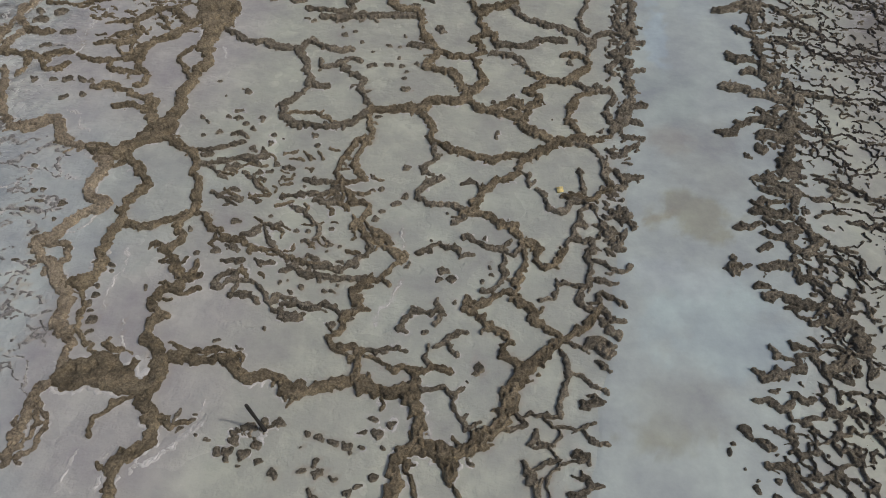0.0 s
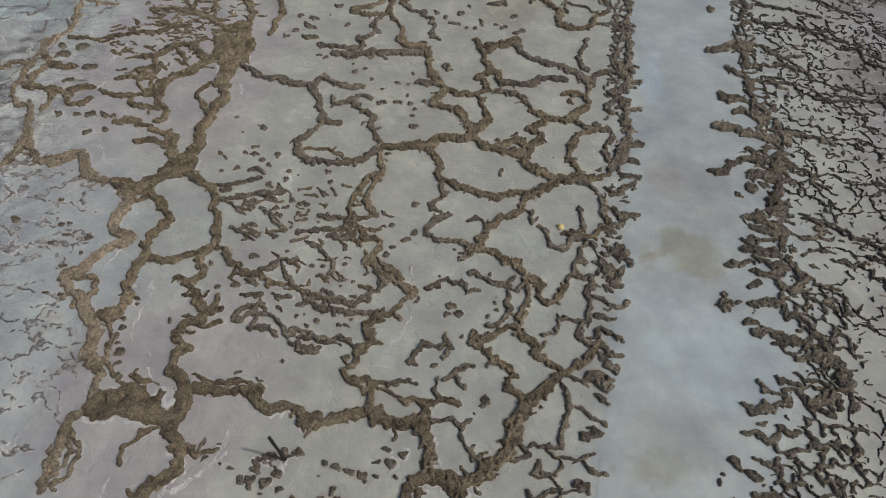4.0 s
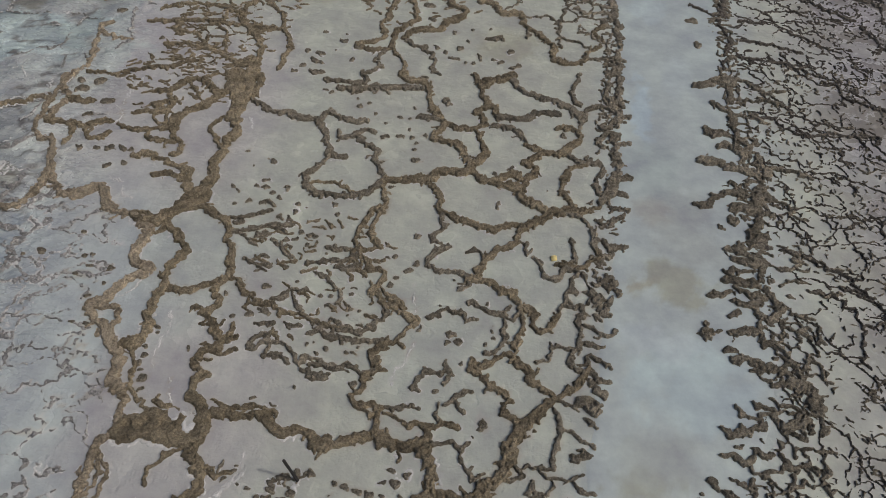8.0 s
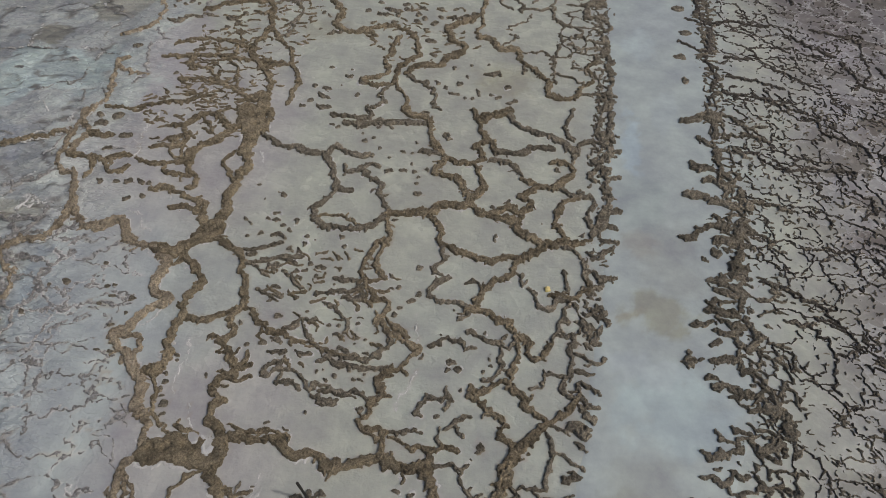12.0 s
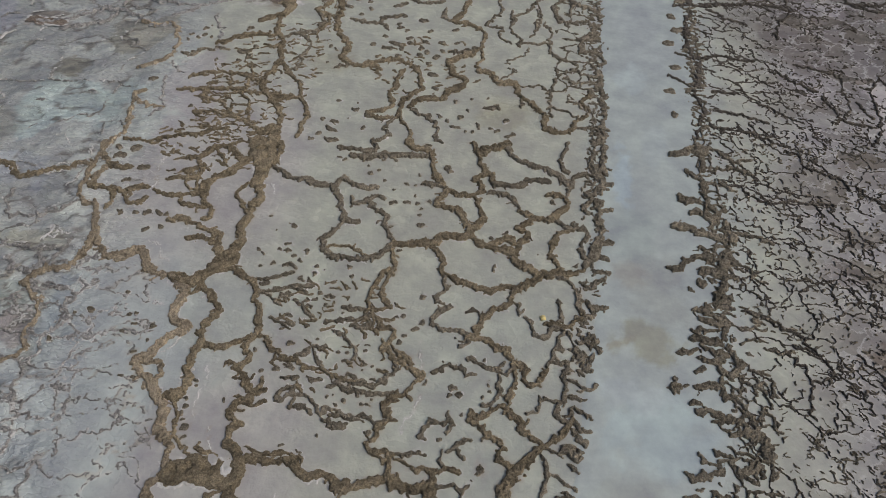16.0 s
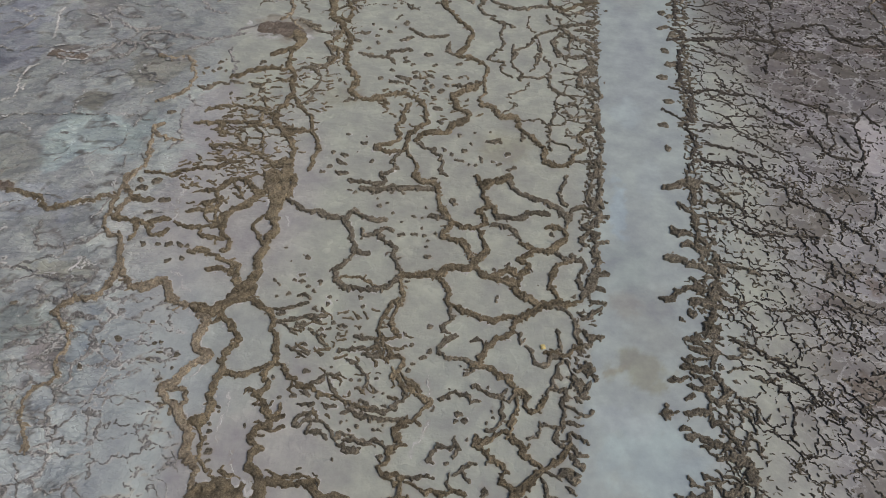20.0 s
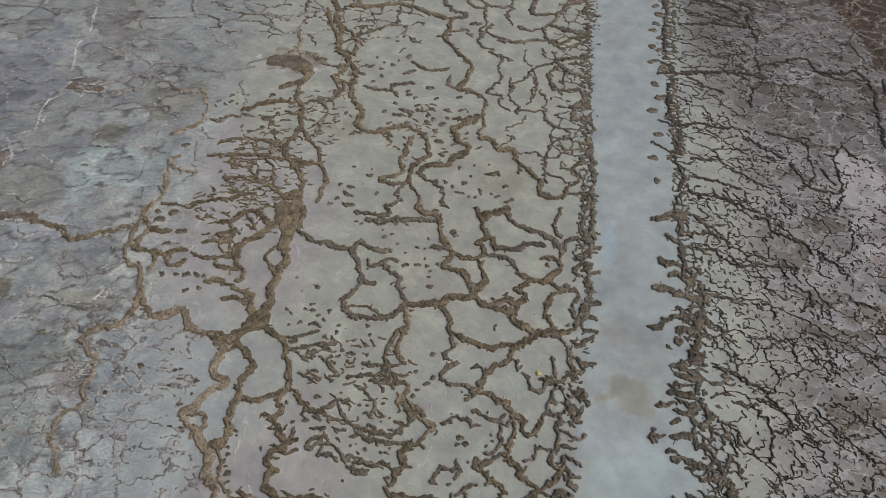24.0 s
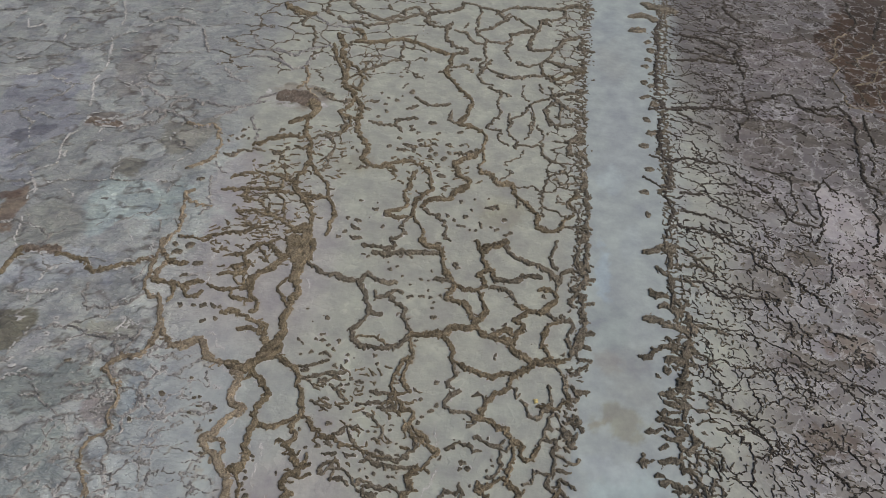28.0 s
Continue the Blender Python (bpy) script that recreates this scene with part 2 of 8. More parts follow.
def layered(x, y, size, table, octaves=4, gain=0.55):
    total, weight, out = 0.0, 1.0, 0.0
    for k in range(octaves):
        out = out + weight * value_noise(x + 37.1 * k, y - 11.7 * k, size / 2.03**k, (table + k) % 8)
        total, weight = total + weight, weight * gain
    return out / total


def bank(t, tall, deep=0.0):
    """The cross-section of a mud bank: steep sides up to a nearly flat, slightly domed top; t is 0 at its edge, 1 at its middle."""
    rise = 1 - np.clip(t * 2.9, 0, 1)
    top = 0.90 * (1 - rise * rise) + 0.18 * np.clip(t, 0, 1) - (0.12 + 0.62 * deep) * np.exp(-((t - 0.92) / 0.26) ** 2) - 0.12 * np.exp(-((t - 0.36) / 0.07) ** 2)
    return np.maximum(np.where(t > 0, tall * top, 1.4 * tall * t), -0.10)


class Sheet:
    """A grid over a piece of the flat that keeps the highest mud and whose it is."""

    def __init__(self, x0, y0, x1, y1, step, coarse=0.36, crumb=0.15):
        self.x0, self.y0, self.step = x0, y0, step
        self.nx, self.ny = int(round((x1 - x0) / step)) + 1, int(round((y1 - y0) / step)) + 1
        self.x, self.y = np.meshgrid(x0 + step * np.arange(self.nx), y0 + step * np.arange(self.ny), indexing="ij")
        wx = coarse * (layered(self.x, self.y, 0.50, 0, 3) - 0.5) + 0.15 * (layered(self.x, self.y, crumb, 1, 2) - 0.5)
        wy = coarse * (layered(self.x, self.y, 0.50, 2, 3) - 0.5) + 0.15 * (layered(self.x, self.y, crumb, 3, 2) - 0.5)
        self.wx, self.wy = self.x + wx, self.y + wy
        # knobbly edges: rounded lobes that swell and pinch whatever is laid down
        size = 0.24 if step < 0.05 else 0.30
        u, v = (self.x + 0.5 * wx) / size, (self.y + 0.5 * wy) / size
        i, j = np.floor(u).astype(int), np.floor(v).astype(int)
        near = np.full(u.shape, 9.0)
        for a in (-1, 0, 1):
            for b in (-1, 0, 1):
                p, q = (i + a) % 256, (j + b) % 256
                near = np.minimum(near, np.hypot(i + a + TABLES[3][p, q] - u, j + b + TABLES[4][p, q] - v))
        self.lobe = 0.13 * (0.44 - near)
        self.h = np.full((self.nx, self.ny), -0.10)
        self.owner = np.full((self.nx, self.ny), -1, dtype=int)

    def window(self, xa, ya, xb, yb):
        i0, i1 = max(0, int((xa - self.x0) / self.step)), min(self.nx, int((xb - self.x0) / self.step) + 2)
        j0, j1 = max(0, int((ya - self.y0) / self.step)), min(self.ny, int((yb - self.y0) / self.step) + 2)
        return (slice(i0, i1), slice(j0, j1)) if i1 > i0 and j1 > j0 else None

    def stroke(self, a, b, ra, rb, tall, owner):
        reach = max(ra, rb) * 1.6 + 0.3
        w = self.window(min(a[0], b[0]) - reach, min(a[1], b[1]) - reach, max(a[0], b[0]) + reach, max(a[1], b[1]) + reach)
        if w is None:
            return
        dx, dy = b[0] - a[0], b[1] - a[1]
        bend = min(1.0, 0.60 + 3.0 * min(ra, rb))
        px = self.x[w] + bend * (self.wx[w] - self.x[w]) - a[0]
        py = self.y[w] + bend * (self.wy[w] - self.y[w]) - a[1]
        s = np.clip((px * dx + py * dy) / max(dx * dx + dy * dy, 1e-9), 0, 1)
        r = ra + (rb - ra) * s
        t = 1 - (np.hypot(px - s * dx, py - s * dy) - self.lobe[w] * np.clip(r / 0.13, 0.25, 1)) / r
        h = bank(t, tall, np.clip((r - 0.09) / 0.07, 0, 1))
        better = h > self.h[w]
        self.h[w] = np.where(better, h, self.h[w])
        self.owner[w] = np.where(better, owner, self.owner[w])

    def hollow(self, x, y, r):
        w = self.window(x - 2 * r, y - 2 * r, x + 2 * r, y + 2 * r)
        t = np.hypot(self.wx[w] - x, self.wy[w] - y) / r
        self.h[w] = np.minimum(self.h[w], 0.12 * (t - 1))

    def lattice(self, table, reach, strength):
        """Open small salt-floored gaps in the thick mud of a shore."""
        edge = np.interp(self.y, [q[0] for q in table], [q[1] for q in table])
        near = np.clip(1.3 - np.abs(self.x - edge - reach[0]) / reach[1], 0, 1) * np.clip((self.y - 13) / 4, 0, 1)
        gaps = np.clip((layered(self.wx, self.wy, 0.42, 7, 2) - 0.60) * 7, 0, 1)
        self.h -= strength * near * gaps * (self.h > -0.05)

    def network(self, size, width, tall, gate, where, owner, turn=0.0, stretch=1.0, meander=0.0):
        """Broken mud lines round cells of the given size, drawn out along a heading; where: from 0 to 1, how much of them stands."""
        cols, rows = np.nonzero(where.max(1) > 0)[0], np.nonzero(where.max(0) > 0)[0]
        if not len(cols):
            return
        k = (slice(cols[0], cols[-1] + 1), slice(rows[0], rows[-1] + 1))
        x, y = self.x[k], self.y[k]
        px, py = x + 1.1 * (self.wx[k] - x), y + 1.1 * (self.wy[k] - y)
        if meander:
            px = px + meander * (layered(x, y, 0.8 * size, 4, 4, 0.65) - 0.5)
            py = py + meander * (layered(x, y, 0.8 * size, 6, 4, 0.65) - 0.5)
        c, s = math.cos(radians(turn)), math.sin(radians(turn))
        u, v = (px * c + py * s) / (size * stretch), (py * c - px * s) / size
        i, j = np.floor(u).astype(int), np.floor(v).astype(int)
        first, second = np.full(u.shape, 9.0), np.full(u.shape, 9.0)
        for a in (-1, 0, 1):
            for b in (-1, 0, 1):
                p, q = (i + a) % 256, (j + b) % 256
                d = np.hypot(i + a + 0.1 + 0.8 * TABLES[5][p, q] - u, j + b + 0.1 + 0.8 * TABLES[6][p, q] - v)
                second = np.minimum(second, np.maximum(first, d))
                first = np.minimum(first, d)
        w = width * (0.5 + layered(x, y, 0.7, 1, 2))
        t = 1 - (second - first) * size * 0.6 / w - 6.4 * np.clip(gate + 1 - where[k] - layered(x, y, 1.1, 3, 3), 0, 9)
        h = bank(t, tall)
        better = h > self.h[k]
        self.h[k] = np.where(better, h, self.h[k])
        self.owner[k] = np.where(better, owner, self.owner[k])

    def crumble(self, owners, depth):
        """Break what these owners have laid down into small separate crumbs."""
        mine = np.isin(self.owner, owners)
        i, j = np.nonzero(mine)
        x, y = self.x[i, j], self.y[i, j]
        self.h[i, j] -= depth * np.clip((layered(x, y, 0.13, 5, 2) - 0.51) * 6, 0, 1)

    def roughen(self):
        """Clods, lumps and cracks on the mud, and crumbly edges."""
        on = np.clip((self.h + 0.02) / 0.05, 0, 1)
        lumps = layered(self.x, self.y, 0.30, 4, 3, 0.8) - 0.5
        cracks = np.abs(layered(self.x, self.y, 0.45, 6, 3) - 0.5)
        size = 0.15
        u, v = self.wx / size, self.wy / size
        i, j = np.floor(u).astype(int), np.floor(v).astype(int)
        near = np.full(u.shape, 9.0)
        for a in (-1, 0, 1):
            for b in (-1, 0, 1):
                p, q = (i + a) % 256, (j + b) % 256
                near = np.minimum(near, np.hypot(i + a + TABLES[0][p, q] - u, j + b + TABLES[1][p, q] - v))
        clods = np.clip(1 - near * near * 1.6, -0.3, 1) - 0.4
        self.h += on * (0.07 * lumps + 0.024 * clods - 0.05 * np.clip(1 - cracks / 0.04, 0, 1))


NEAR_BOX = (-27.0, 4.0, 21.0, 34.0)
NEAR = Sheet(*NEAR_BOX, 0.035)
FAR = Sheet(-58.0, 3.0, 42.0, 76.0, 0.062, 0.44, 0.22)
OWNERS = []          # (name, material, label, category, group, kind)


def owner_of(name, material, label, category, group="", kind=""):
    OWNERS.append((name, material, label, category, group, kind))
    return len(OWNERS) - 1


def draw(points, width, owner, tall=None, wobble=0.5, wander=0.0):
    """Lay mud of the given width along a smooth line through the points."""
    p = [Vector(q) for q in points]
    p = [2 * p[0] - p[1], *p, 2 * p[-1] - p[-2]]
    line = []
    for k in range(1, len(p) - 2):
        steps = max(1, int((p[k + 1] - p[k]).length / max(0.14, 0.35 * width)))
        for s in range(steps):
            t = s / steps
            line.append(0.5 * (2 * p[k] + (p[k + 1] - p[k - 1]) * t + (2 * p[k - 1] - 5 * p[k] + 4 * p[k + 1] - p[k + 2]) * t * t
                               + (3 * p[k] - p[k - 1] - 3 * p[k + 1] + p[k + 2]) * t**3))
    line.append(p[-2])
    if wander:
        for q in line[1:-1]:
            q.x, q.y = q.x + random.gauss(0, wander), q.y + random.gauss(0, wander)
    r = [0.46 * width * (1 - wobble / 2 + wobble * random.random()) for _ in line]
    r = [(r[max(k - 1, 0)] + r[k] + r[min(k + 1, len(r) - 1)]) / 3 for k in range(len(r))]
    r[0], r[-1] = 0.85 * r[0], 0.85 * r[-1]
    tall = tall or min(0.20, 0.08 + 0.22 * width)
    for sheet in (NEAR, FAR):
        for a, b, ra, rb in zip(line, line[1:], r, r[1:]):
            sheet.stroke(a, b, ra, rb, tall, owner)


def spurs(points, width, owner, gap):
    """Short side stubs of mud along a ridge."""
    p = [Vector(q) for q in points]
    for a, b in zip(p, p[1:]):
        for _ in range(int((b - a).length / gap + random.random())):
            q = a.lerp(b, random.random())
            n = Vector((a.y - b.y, b.x - a.x)).normalized() * random.choice((-1, 1))
            n = Matrix.Rotation(random.gauss(0, 0.6), 2) @ n
            far = 0.5 * width + random.uniform(0.05, 0.30)
            m = q + 0.6 * far * n
            draw([q, m, m + 0.5 * far * (Matrix.Rotation(random.gauss(0, 0.7), 2) @ n)], random.uniform(0.09, 0.16), owner, random.uniform(0.05, 0.09), 0.6)


RIDGE_LABELS = {
    "tan": "winding ridge of dry tan mud with a salty rim",
    "brown": "raised winding ridge of crumbly brown mud on salt",
    "dark": "narrow grey-brown mud ridge between pale salt pans",
    "mud": "flat damp brown mud patch among salt pans",
    "crust": "thin jagged rim of white salt crust",
    "flake": "broken line of grey flaking salt crust",
}


def ridge(kind, width, *points, wander=0.03):
    owner = owner_of({"mud": "mud_patch", "crust": "salt_rim", "flake": "flaking_crust"}.get(kind, "mud_ridge"), kind, RIDGE_LABELS[kind], {"crust": "salt rim", "flake": "crust"}.get(kind, "mud ridge"), "ridges of the salt flat")
    if kind == "brown" and width > 0.5:
        OWNERS[owner] = (*OWNERS[owner][:2], "broad flat-topped ridge of crumbly brown mud between salt pans", *OWNERS[owner][3:])
    if kind == "tan":
        width = 0.86 * width
    if kind == "crust":
        width = 0.7 * width
    draw(points, width, owner, {"flake": 0.05, "crust": 0.028, "mud": 0.05}.get(kind), {"flake": 0.9, "crust": 1.3, "dark": 0.8}.get(kind, 0.6), wander)
    if kind in ("tan", "brown", "dark"):
        spurs(points, width, owner, 2.0)


def thin(kind, width, *points, wander=0.09):
    """A thin far ridge."""
    owner = owner_of("thin_mud_ridge", kind, "thin dark winding mud ridge across the far salt", "mud ridge", "thin far ridges")
    draw(points, width * (0.7 if kind == "streak" else 0.85), owner, None, 0.6, wander)


def clumps(*rows):
    """Low lone lumps of mud: place, length, turn and width."""
    for x, y, length, turn, width in rows:
        owner = owner_of("mud_clump", "dark", "small crusted grey-brown mud clump standing on salt", "mud clump", "lone mud clumps")
        half = max(0.02, 0.5 * (length - width))
        d = Vector((math.cos(radians(turn)), math.sin(radians(turn))))
        n = Vector((-d.y, d.x))
        c = Vector((x, y))
        bend = random.uniform(-0.25, 0.25) * half
        draw([c - half * d, c + bend * n, c + half * d], width, owner, min(0.13, 0.05 + 0.2 * width), 0.35)


ridge("tan", 0.51, (-20.19, 18.41), (-19.64, 18.49), (-19.20, 18.79), (-18.93, 19.17), (-18.58, 18.98), (-18.10, 18.43), (-17.52, 17.85), (-16.82, 17.62), (-16.33, 17.56), (-15.82, 17.22), (-15.45, 16.80), (-15.44, 16.41), (-15.52, 15.90), (-15.48, 15.39), (-15.02, 15.11), (-14.65, 15.00), (-14.87, 14.58), (-15.20, 14.19), (-15.47, 13.81), (-15.60, 13.35), (-15.95, 13.05), (-16.04, 12.72), (-15.62, 12.43), (-15.15, 12.06), (-14.79, 11.64), (-14.35, 11.43), (-14.08, 10.96), (-13.78, 10.46), (-13.73, 10.00), (-13.38, 9.68), (-13.01, 9.33))
ridge("tan", 0.33, (-13.01, 9.33), (-12.95, 8.76), (-13.00, 8.28), (-13.26, 7.79), (-13.18, 7.18), (-13.14, 6.68), (-13.14, 6.19), (-13.07, 5.56))
ridge("tan", 0.16, (-13.12, 7.54), (-12.69, 7.08), (-12.43, 6.69), (-12.35, 6.29), (-12.61, 6.02), (-12.88, 5.79))
ridge("tan", 0.19, (-22.56, 21.96), (-21.82, 20.79), (-21.31, 19.74), (-20.69, 18.93), (-20.19, 18.41))
ridge("tan", 0.30, (-23.97, 26.95), (-24.22, 26.37), (-23.92, 25.64), (-23.24, 24.89), (-23.34, 24.33), (-23.48, 23.86), (-23.38, 23.22))
ridge("brown", 0.31, (-23.31, 23.10), (-22.72, 23.01), (-21.72, 22.90), (-21.18, 22.64))
ridge("brown", 0.27, (-21.18, 22.64), (-20.91, 22.18), (-20.25, 22.11), (-19.96, 22.55))
ridge("brown", 0.22, (-21.93, 22.79), (-21.69, 21.99), (-21.85, 21.49))
ridge("brown", 0.35, (-21.10, 22.98), (-20.73, 23.28), (-20.11, 23.37))
ridge("brown", 0.24, (-19.75, 23.16), (-18.99, 22.98), (-18.26, 23.07), (-17.43, 23.27), (-17.03, 23.24))
ridge("brown", 0.34, (-23.15, 24.72), (-22.41, 24.64), (-21.79, 24.77))
ridge("brown", 0.30, (-19.40, 24.07), (-18.76, 24.42), (-17.98, 24.48), (-17.77, 25.09), (-18.31, 25.93))
ridge("brown", 0.40, (-18.96, 26.03), (-18.20, 26.18), (-17.96, 26.93), (-17.26, 27.27), (-16.65, 27.01))
ridge("brown", 0.21, (-17.70, 26.96), (-17.02, 26.20), (-16.58, 25.61))
ridge("brown", 0.47, (-17.01, 23.20), (-17.17, 23.85), (-17.04, 24.48), (-16.35, 25.05), (-16.00, 25.64), (-15.55, 26.30))
ridge("brown", 0.30, (-16.89, 23.22), (-16.75, 22.67), (-16.23, 22.41), (-16.12, 21.76), (-16.49, 21.52))
ridge("brown", 0.25, (-18.28, 23.11), (-17.96, 22.50), (-17.39, 22.34), (-16.57, 22.33))
ridge("brown", 0.36, (-16.65, 27.01), (-16.37, 26.57), (-15.76, 26.28), (-15.39, 26.61))
ridge("brown", 0.19, (-18.60, 24.88), (-18.14, 23.72), (-17.58, 23.59), (-17.81, 24.46))
ridge("brown", 0.38, (-18.70, 24.87), (-18.14, 25.13), (-17.82, 25.44))
ridge("brown", 0.71, (-16.33, 17.56), (-15.39, 17.50), (-14.99, 17.87), (-14.65, 18.24), (-14.24, 18.69))
ridge("brown", 1.46, (-14.36, 18.74), (-14.12, 19.17))
ridge("brown", 0.67, (-14.25, 19.09), (-14.06, 19.66), (-13.89, 20.25))
ridge("brown", 0.54, (-13.89, 20.25), (-14.13, 21.01), (-14.16, 21.84), (-14.18, 22.54), (-13.97, 23.25), (-14.10, 24.02), (-14.56, 24.55))
ridge("brown", 0.75, (-14.56, 24.55), (-14.47, 25.44), (-14.46, 26.17))
ridge("brown", 1.57, (-15.46, 27.86), (-14.73, 26.60))
ridge("brown", 0.41, (-14.04, 26.05), (-14.04, 26.98), (-14.18, 28.03))
ridge("brown", 0.28, (-14.93, 24.50), (-15.20, 23.91), (-15.11, 23.30), (-14.63, 22.71), (-14.13, 22.23))
ridge("brown", 0.36, (-14.58, 19.32), (-15.01, 19.88), (-15.17, 20.58))
ridge("brown", 0.35, (-15.17, 20.58), (-15.77, 20.79), (-16.39, 20.97), (-16.89, 21.24), (-17.71, 21.43), (-18.08, 21.11))
ridge("brown", 0.30, (-15.07, 20.02), (-15.77, 20.24), (-16.69, 20.12))
ridge("brown", 0.36, (-15.04, 17.67), (-14.80, 17.26), (-14.33, 16.90), (-13.93, 16.59), (-13.53, 16.23), (-13.54, 15.82), (-13.77, 15.45), (-13.92, 15.04), (-13.87, 14.56), (-13.53, 14.28))
ridge("brown", 0.40, (-13.53, 14.28), (-13.68, 13.87), (-13.72, 13.36), (-13.67, 12.87), (-13.49, 12.41), (-13.44, 11.95), (-13.64, 11.69), (-14.08, 11.58), (-14.37, 11.47))
ridge("brown", 0.25, (-14.98, 17.55), (-14.95, 17.00), (-15.27, 16.80))
ridge("brown", 0.41, (-13.83, 18.48), (-13.21, 18.24), (-12.70, 18.12), (-12.34, 17.75))
ridge("brown", 0.32, (-12.34, 17.75), (-12.06, 17.02), (-11.67, 16.48), (-11.56, 15.78), (-11.37, 15.25), (-11.48, 14.78), (-11.60, 14.29), (-11.28, 13.87), (-11.45, 13.42), (-11.73, 13.33))
ridge("brown", 0.29, (-11.73, 13.33), (-11.47, 13.05), (-11.11, 12.73), (-10.90, 12.41), (-10.55, 12.18))
ridge("brown", 0.32, (-10.55, 12.18), (-10.57, 11.93), (-10.94, 11.72), (-11.16, 11.51), (-11.23, 11.23), (-10.99, 10.94), (-10.72, 10.77), (-10.89, 10.43), (-10.90, 10.12), (-10.71, 9.80))
ridge("brown", 0.60, (-10.71, 9.80), (-10.36, 9.46), (-10.07, 9.11), (-9.97, 8.69))
ridge("brown", 0.39, (-10.00, 8.69), (-10.08, 8.22), (-10.24, 7.99), (-9.96, 7.68), (-9.59, 7.33))
ridge("brown", 0.18, (-11.73, 13.33), (-12.26, 13.43))
ridge("brown", 0.21, (-10.75, 12.29), (-10.44, 12.47), (-10.38, 12.83))
ridge("brown", 0.28, (-10.55, 12.18), (-10.11, 12.33))
ridge("brown", 0.20, (-10.84, 11.64), (-10.28, 11.67), (-9.93, 11.86))
ridge("brown", 0.22, (-11.34, 15.17), (-11.11, 14.94), (-10.86, 14.89), (-10.54, 14.48), (-10.08, 14.26), (-9.60, 13.92), (-9.22, 14.10), (-8.69, 13.72), (-8.18, 13.67), (-7.87, 13.61), (-7.34, 13.47), (-6.83, 13.37), (-6.39, 13.31))
ridge("dark", 0.21, (-9.34, 14.23), (-8.97, 14.57), (-8.61, 14.72), (-8.12, 14.84))
ridge("dark", 0.15, (-8.59, 14.65), (-8.26, 14.10), (-7.92, 13.65))
ridge("dark", 0.23, (-9.63, 13.74), (-9.20, 13.70))
ridge("brown", 0.26, (-13.49, 14.29), (-13.09, 14.13), (-12.70, 14.19), (-12.18, 14.42), (-11.74, 14.66), (-11.48, 14.94), (-11.37, 15.25))
ridge("tan", 0.27, (-16.02, 12.77), (-15.71, 13.01), (-15.27, 13.12), (-14.94, 12.91), (-14.77, 12.47), (-14.82, 12.11), (-14.87, 11.82))
ridge("brown", 0.17, (-13.69, 11.66), (-13.60, 11.24), (-13.28, 10.74), (-13.24, 10.32), (-13.11, 9.92), (-12.89, 9.70), (-12.54, 9.47))
ridge("brown", 1.28, (-12.59, 8.34), (-11.94, 8.61), (-11.22, 8.58), (-10.44, 8.57))
ridge("brown", 0.31, (-10.16, 7.95), (-9.67, 7.41), (-9.48, 6.93), (-9.56, 6.52), (-9.81, 6.25), (-10.15, 6.12), (-10.10, 5.74), (-9.82, 5.16))
ridge("brown", 0.19, (-10.36, 8.01), (-10.64, 7.88), (-10.92, 7.58), (-11.16, 7.20), (-11.12, 6.71))
ridge("brown", 0.15, (-9.56, 7.34), (-9.06, 7.32), (-8.62, 7.47))
ridge("brown", 0.29, (-11.10, 9.36), (-11.54, 9.37), (-11.89, 9.44))
ridge("brown", 0.15, (-10.08, 9.81), (-9.46, 9.58), (-8.81, 9.75), (-8.61, 9.93), (-8.08, 9.77), (-7.67, 9.59))
ridge("brown", 0.43, (-10.07, 9.15), (-9.54, 9.34), (-8.94, 9.38), (-8.21, 9.44), (-7.84, 9.23), (-7.50, 8.98), (-6.98, 8.97), (-6.60, 9.10))
ridge("brown", 0.46, (-6.60, 9.10), (-6.26, 8.84), (-5.91, 8.76), (-5.52, 8.88), (-5.15, 9.06), (-4.69, 9.22), (-4.25, 9.35))
ridge("brown", 0.47, (-4.25, 9.35), (-3.79, 9.09), (-3.31, 9.15), (-2.83, 9.29), (-2.62, 9.03), (-2.41, 8.71), (-2.19, 8.27), (-2.11, 7.86))
ridge("brown", 0.43, (-2.11, 7.86), (-2.17, 7.53), (-2.53, 7.37), (-2.61, 7.05), (-2.54, 6.63), (-2.63, 6.15))
ridge("brown", 0.15, (-2.42, 7.18), (-2.17, 6.91), (-2.10, 6.47), (-1.95, 6.24))
ridge("brown", 0.27, (-4.28, 10.43), (-4.31, 9.94), (-4.28, 9.42))
ridge("brown", 0.25, (-5.24, 10.43), (-4.87, 10.37), (-4.30, 10.37))
ridge("brown", 0.17, (-5.24, 10.36), (-4.80, 10.14), (-4.33, 10.17))
ridge("dark", 0.17, (-4.18, 10.38), (-3.80, 10.43), (-3.52, 10.59), (-3.05, 10.50))
ridge("brown", 0.18, (-4.04, 10.13), (-3.69, 10.10), (-3.39, 9.86), (-2.81, 9.92))
ridge("brown", 0.26, (-2.81, 9.88), (-2.42, 9.80), (-2.09, 10.05), (-1.57, 10.05))
ridge("brown", 0.34, (-2.53, 9.73), (-2.67, 9.28))
ridge("dark", 0.16, (-2.42, 9.38), (-2.11, 9.32), (-1.58, 9.48), (-1.29, 9.32), (-1.11, 9.45))
ridge("dark", 0.15, (-1.57, 9.44), (-1.35, 9.15), (-1.31, 8.79), (-1.03, 8.51), (-0.80, 8.36), (-0.46, 8.47))
ridge("dark", 0.16, (-0.95, 8.30), (-0.57, 8.45))
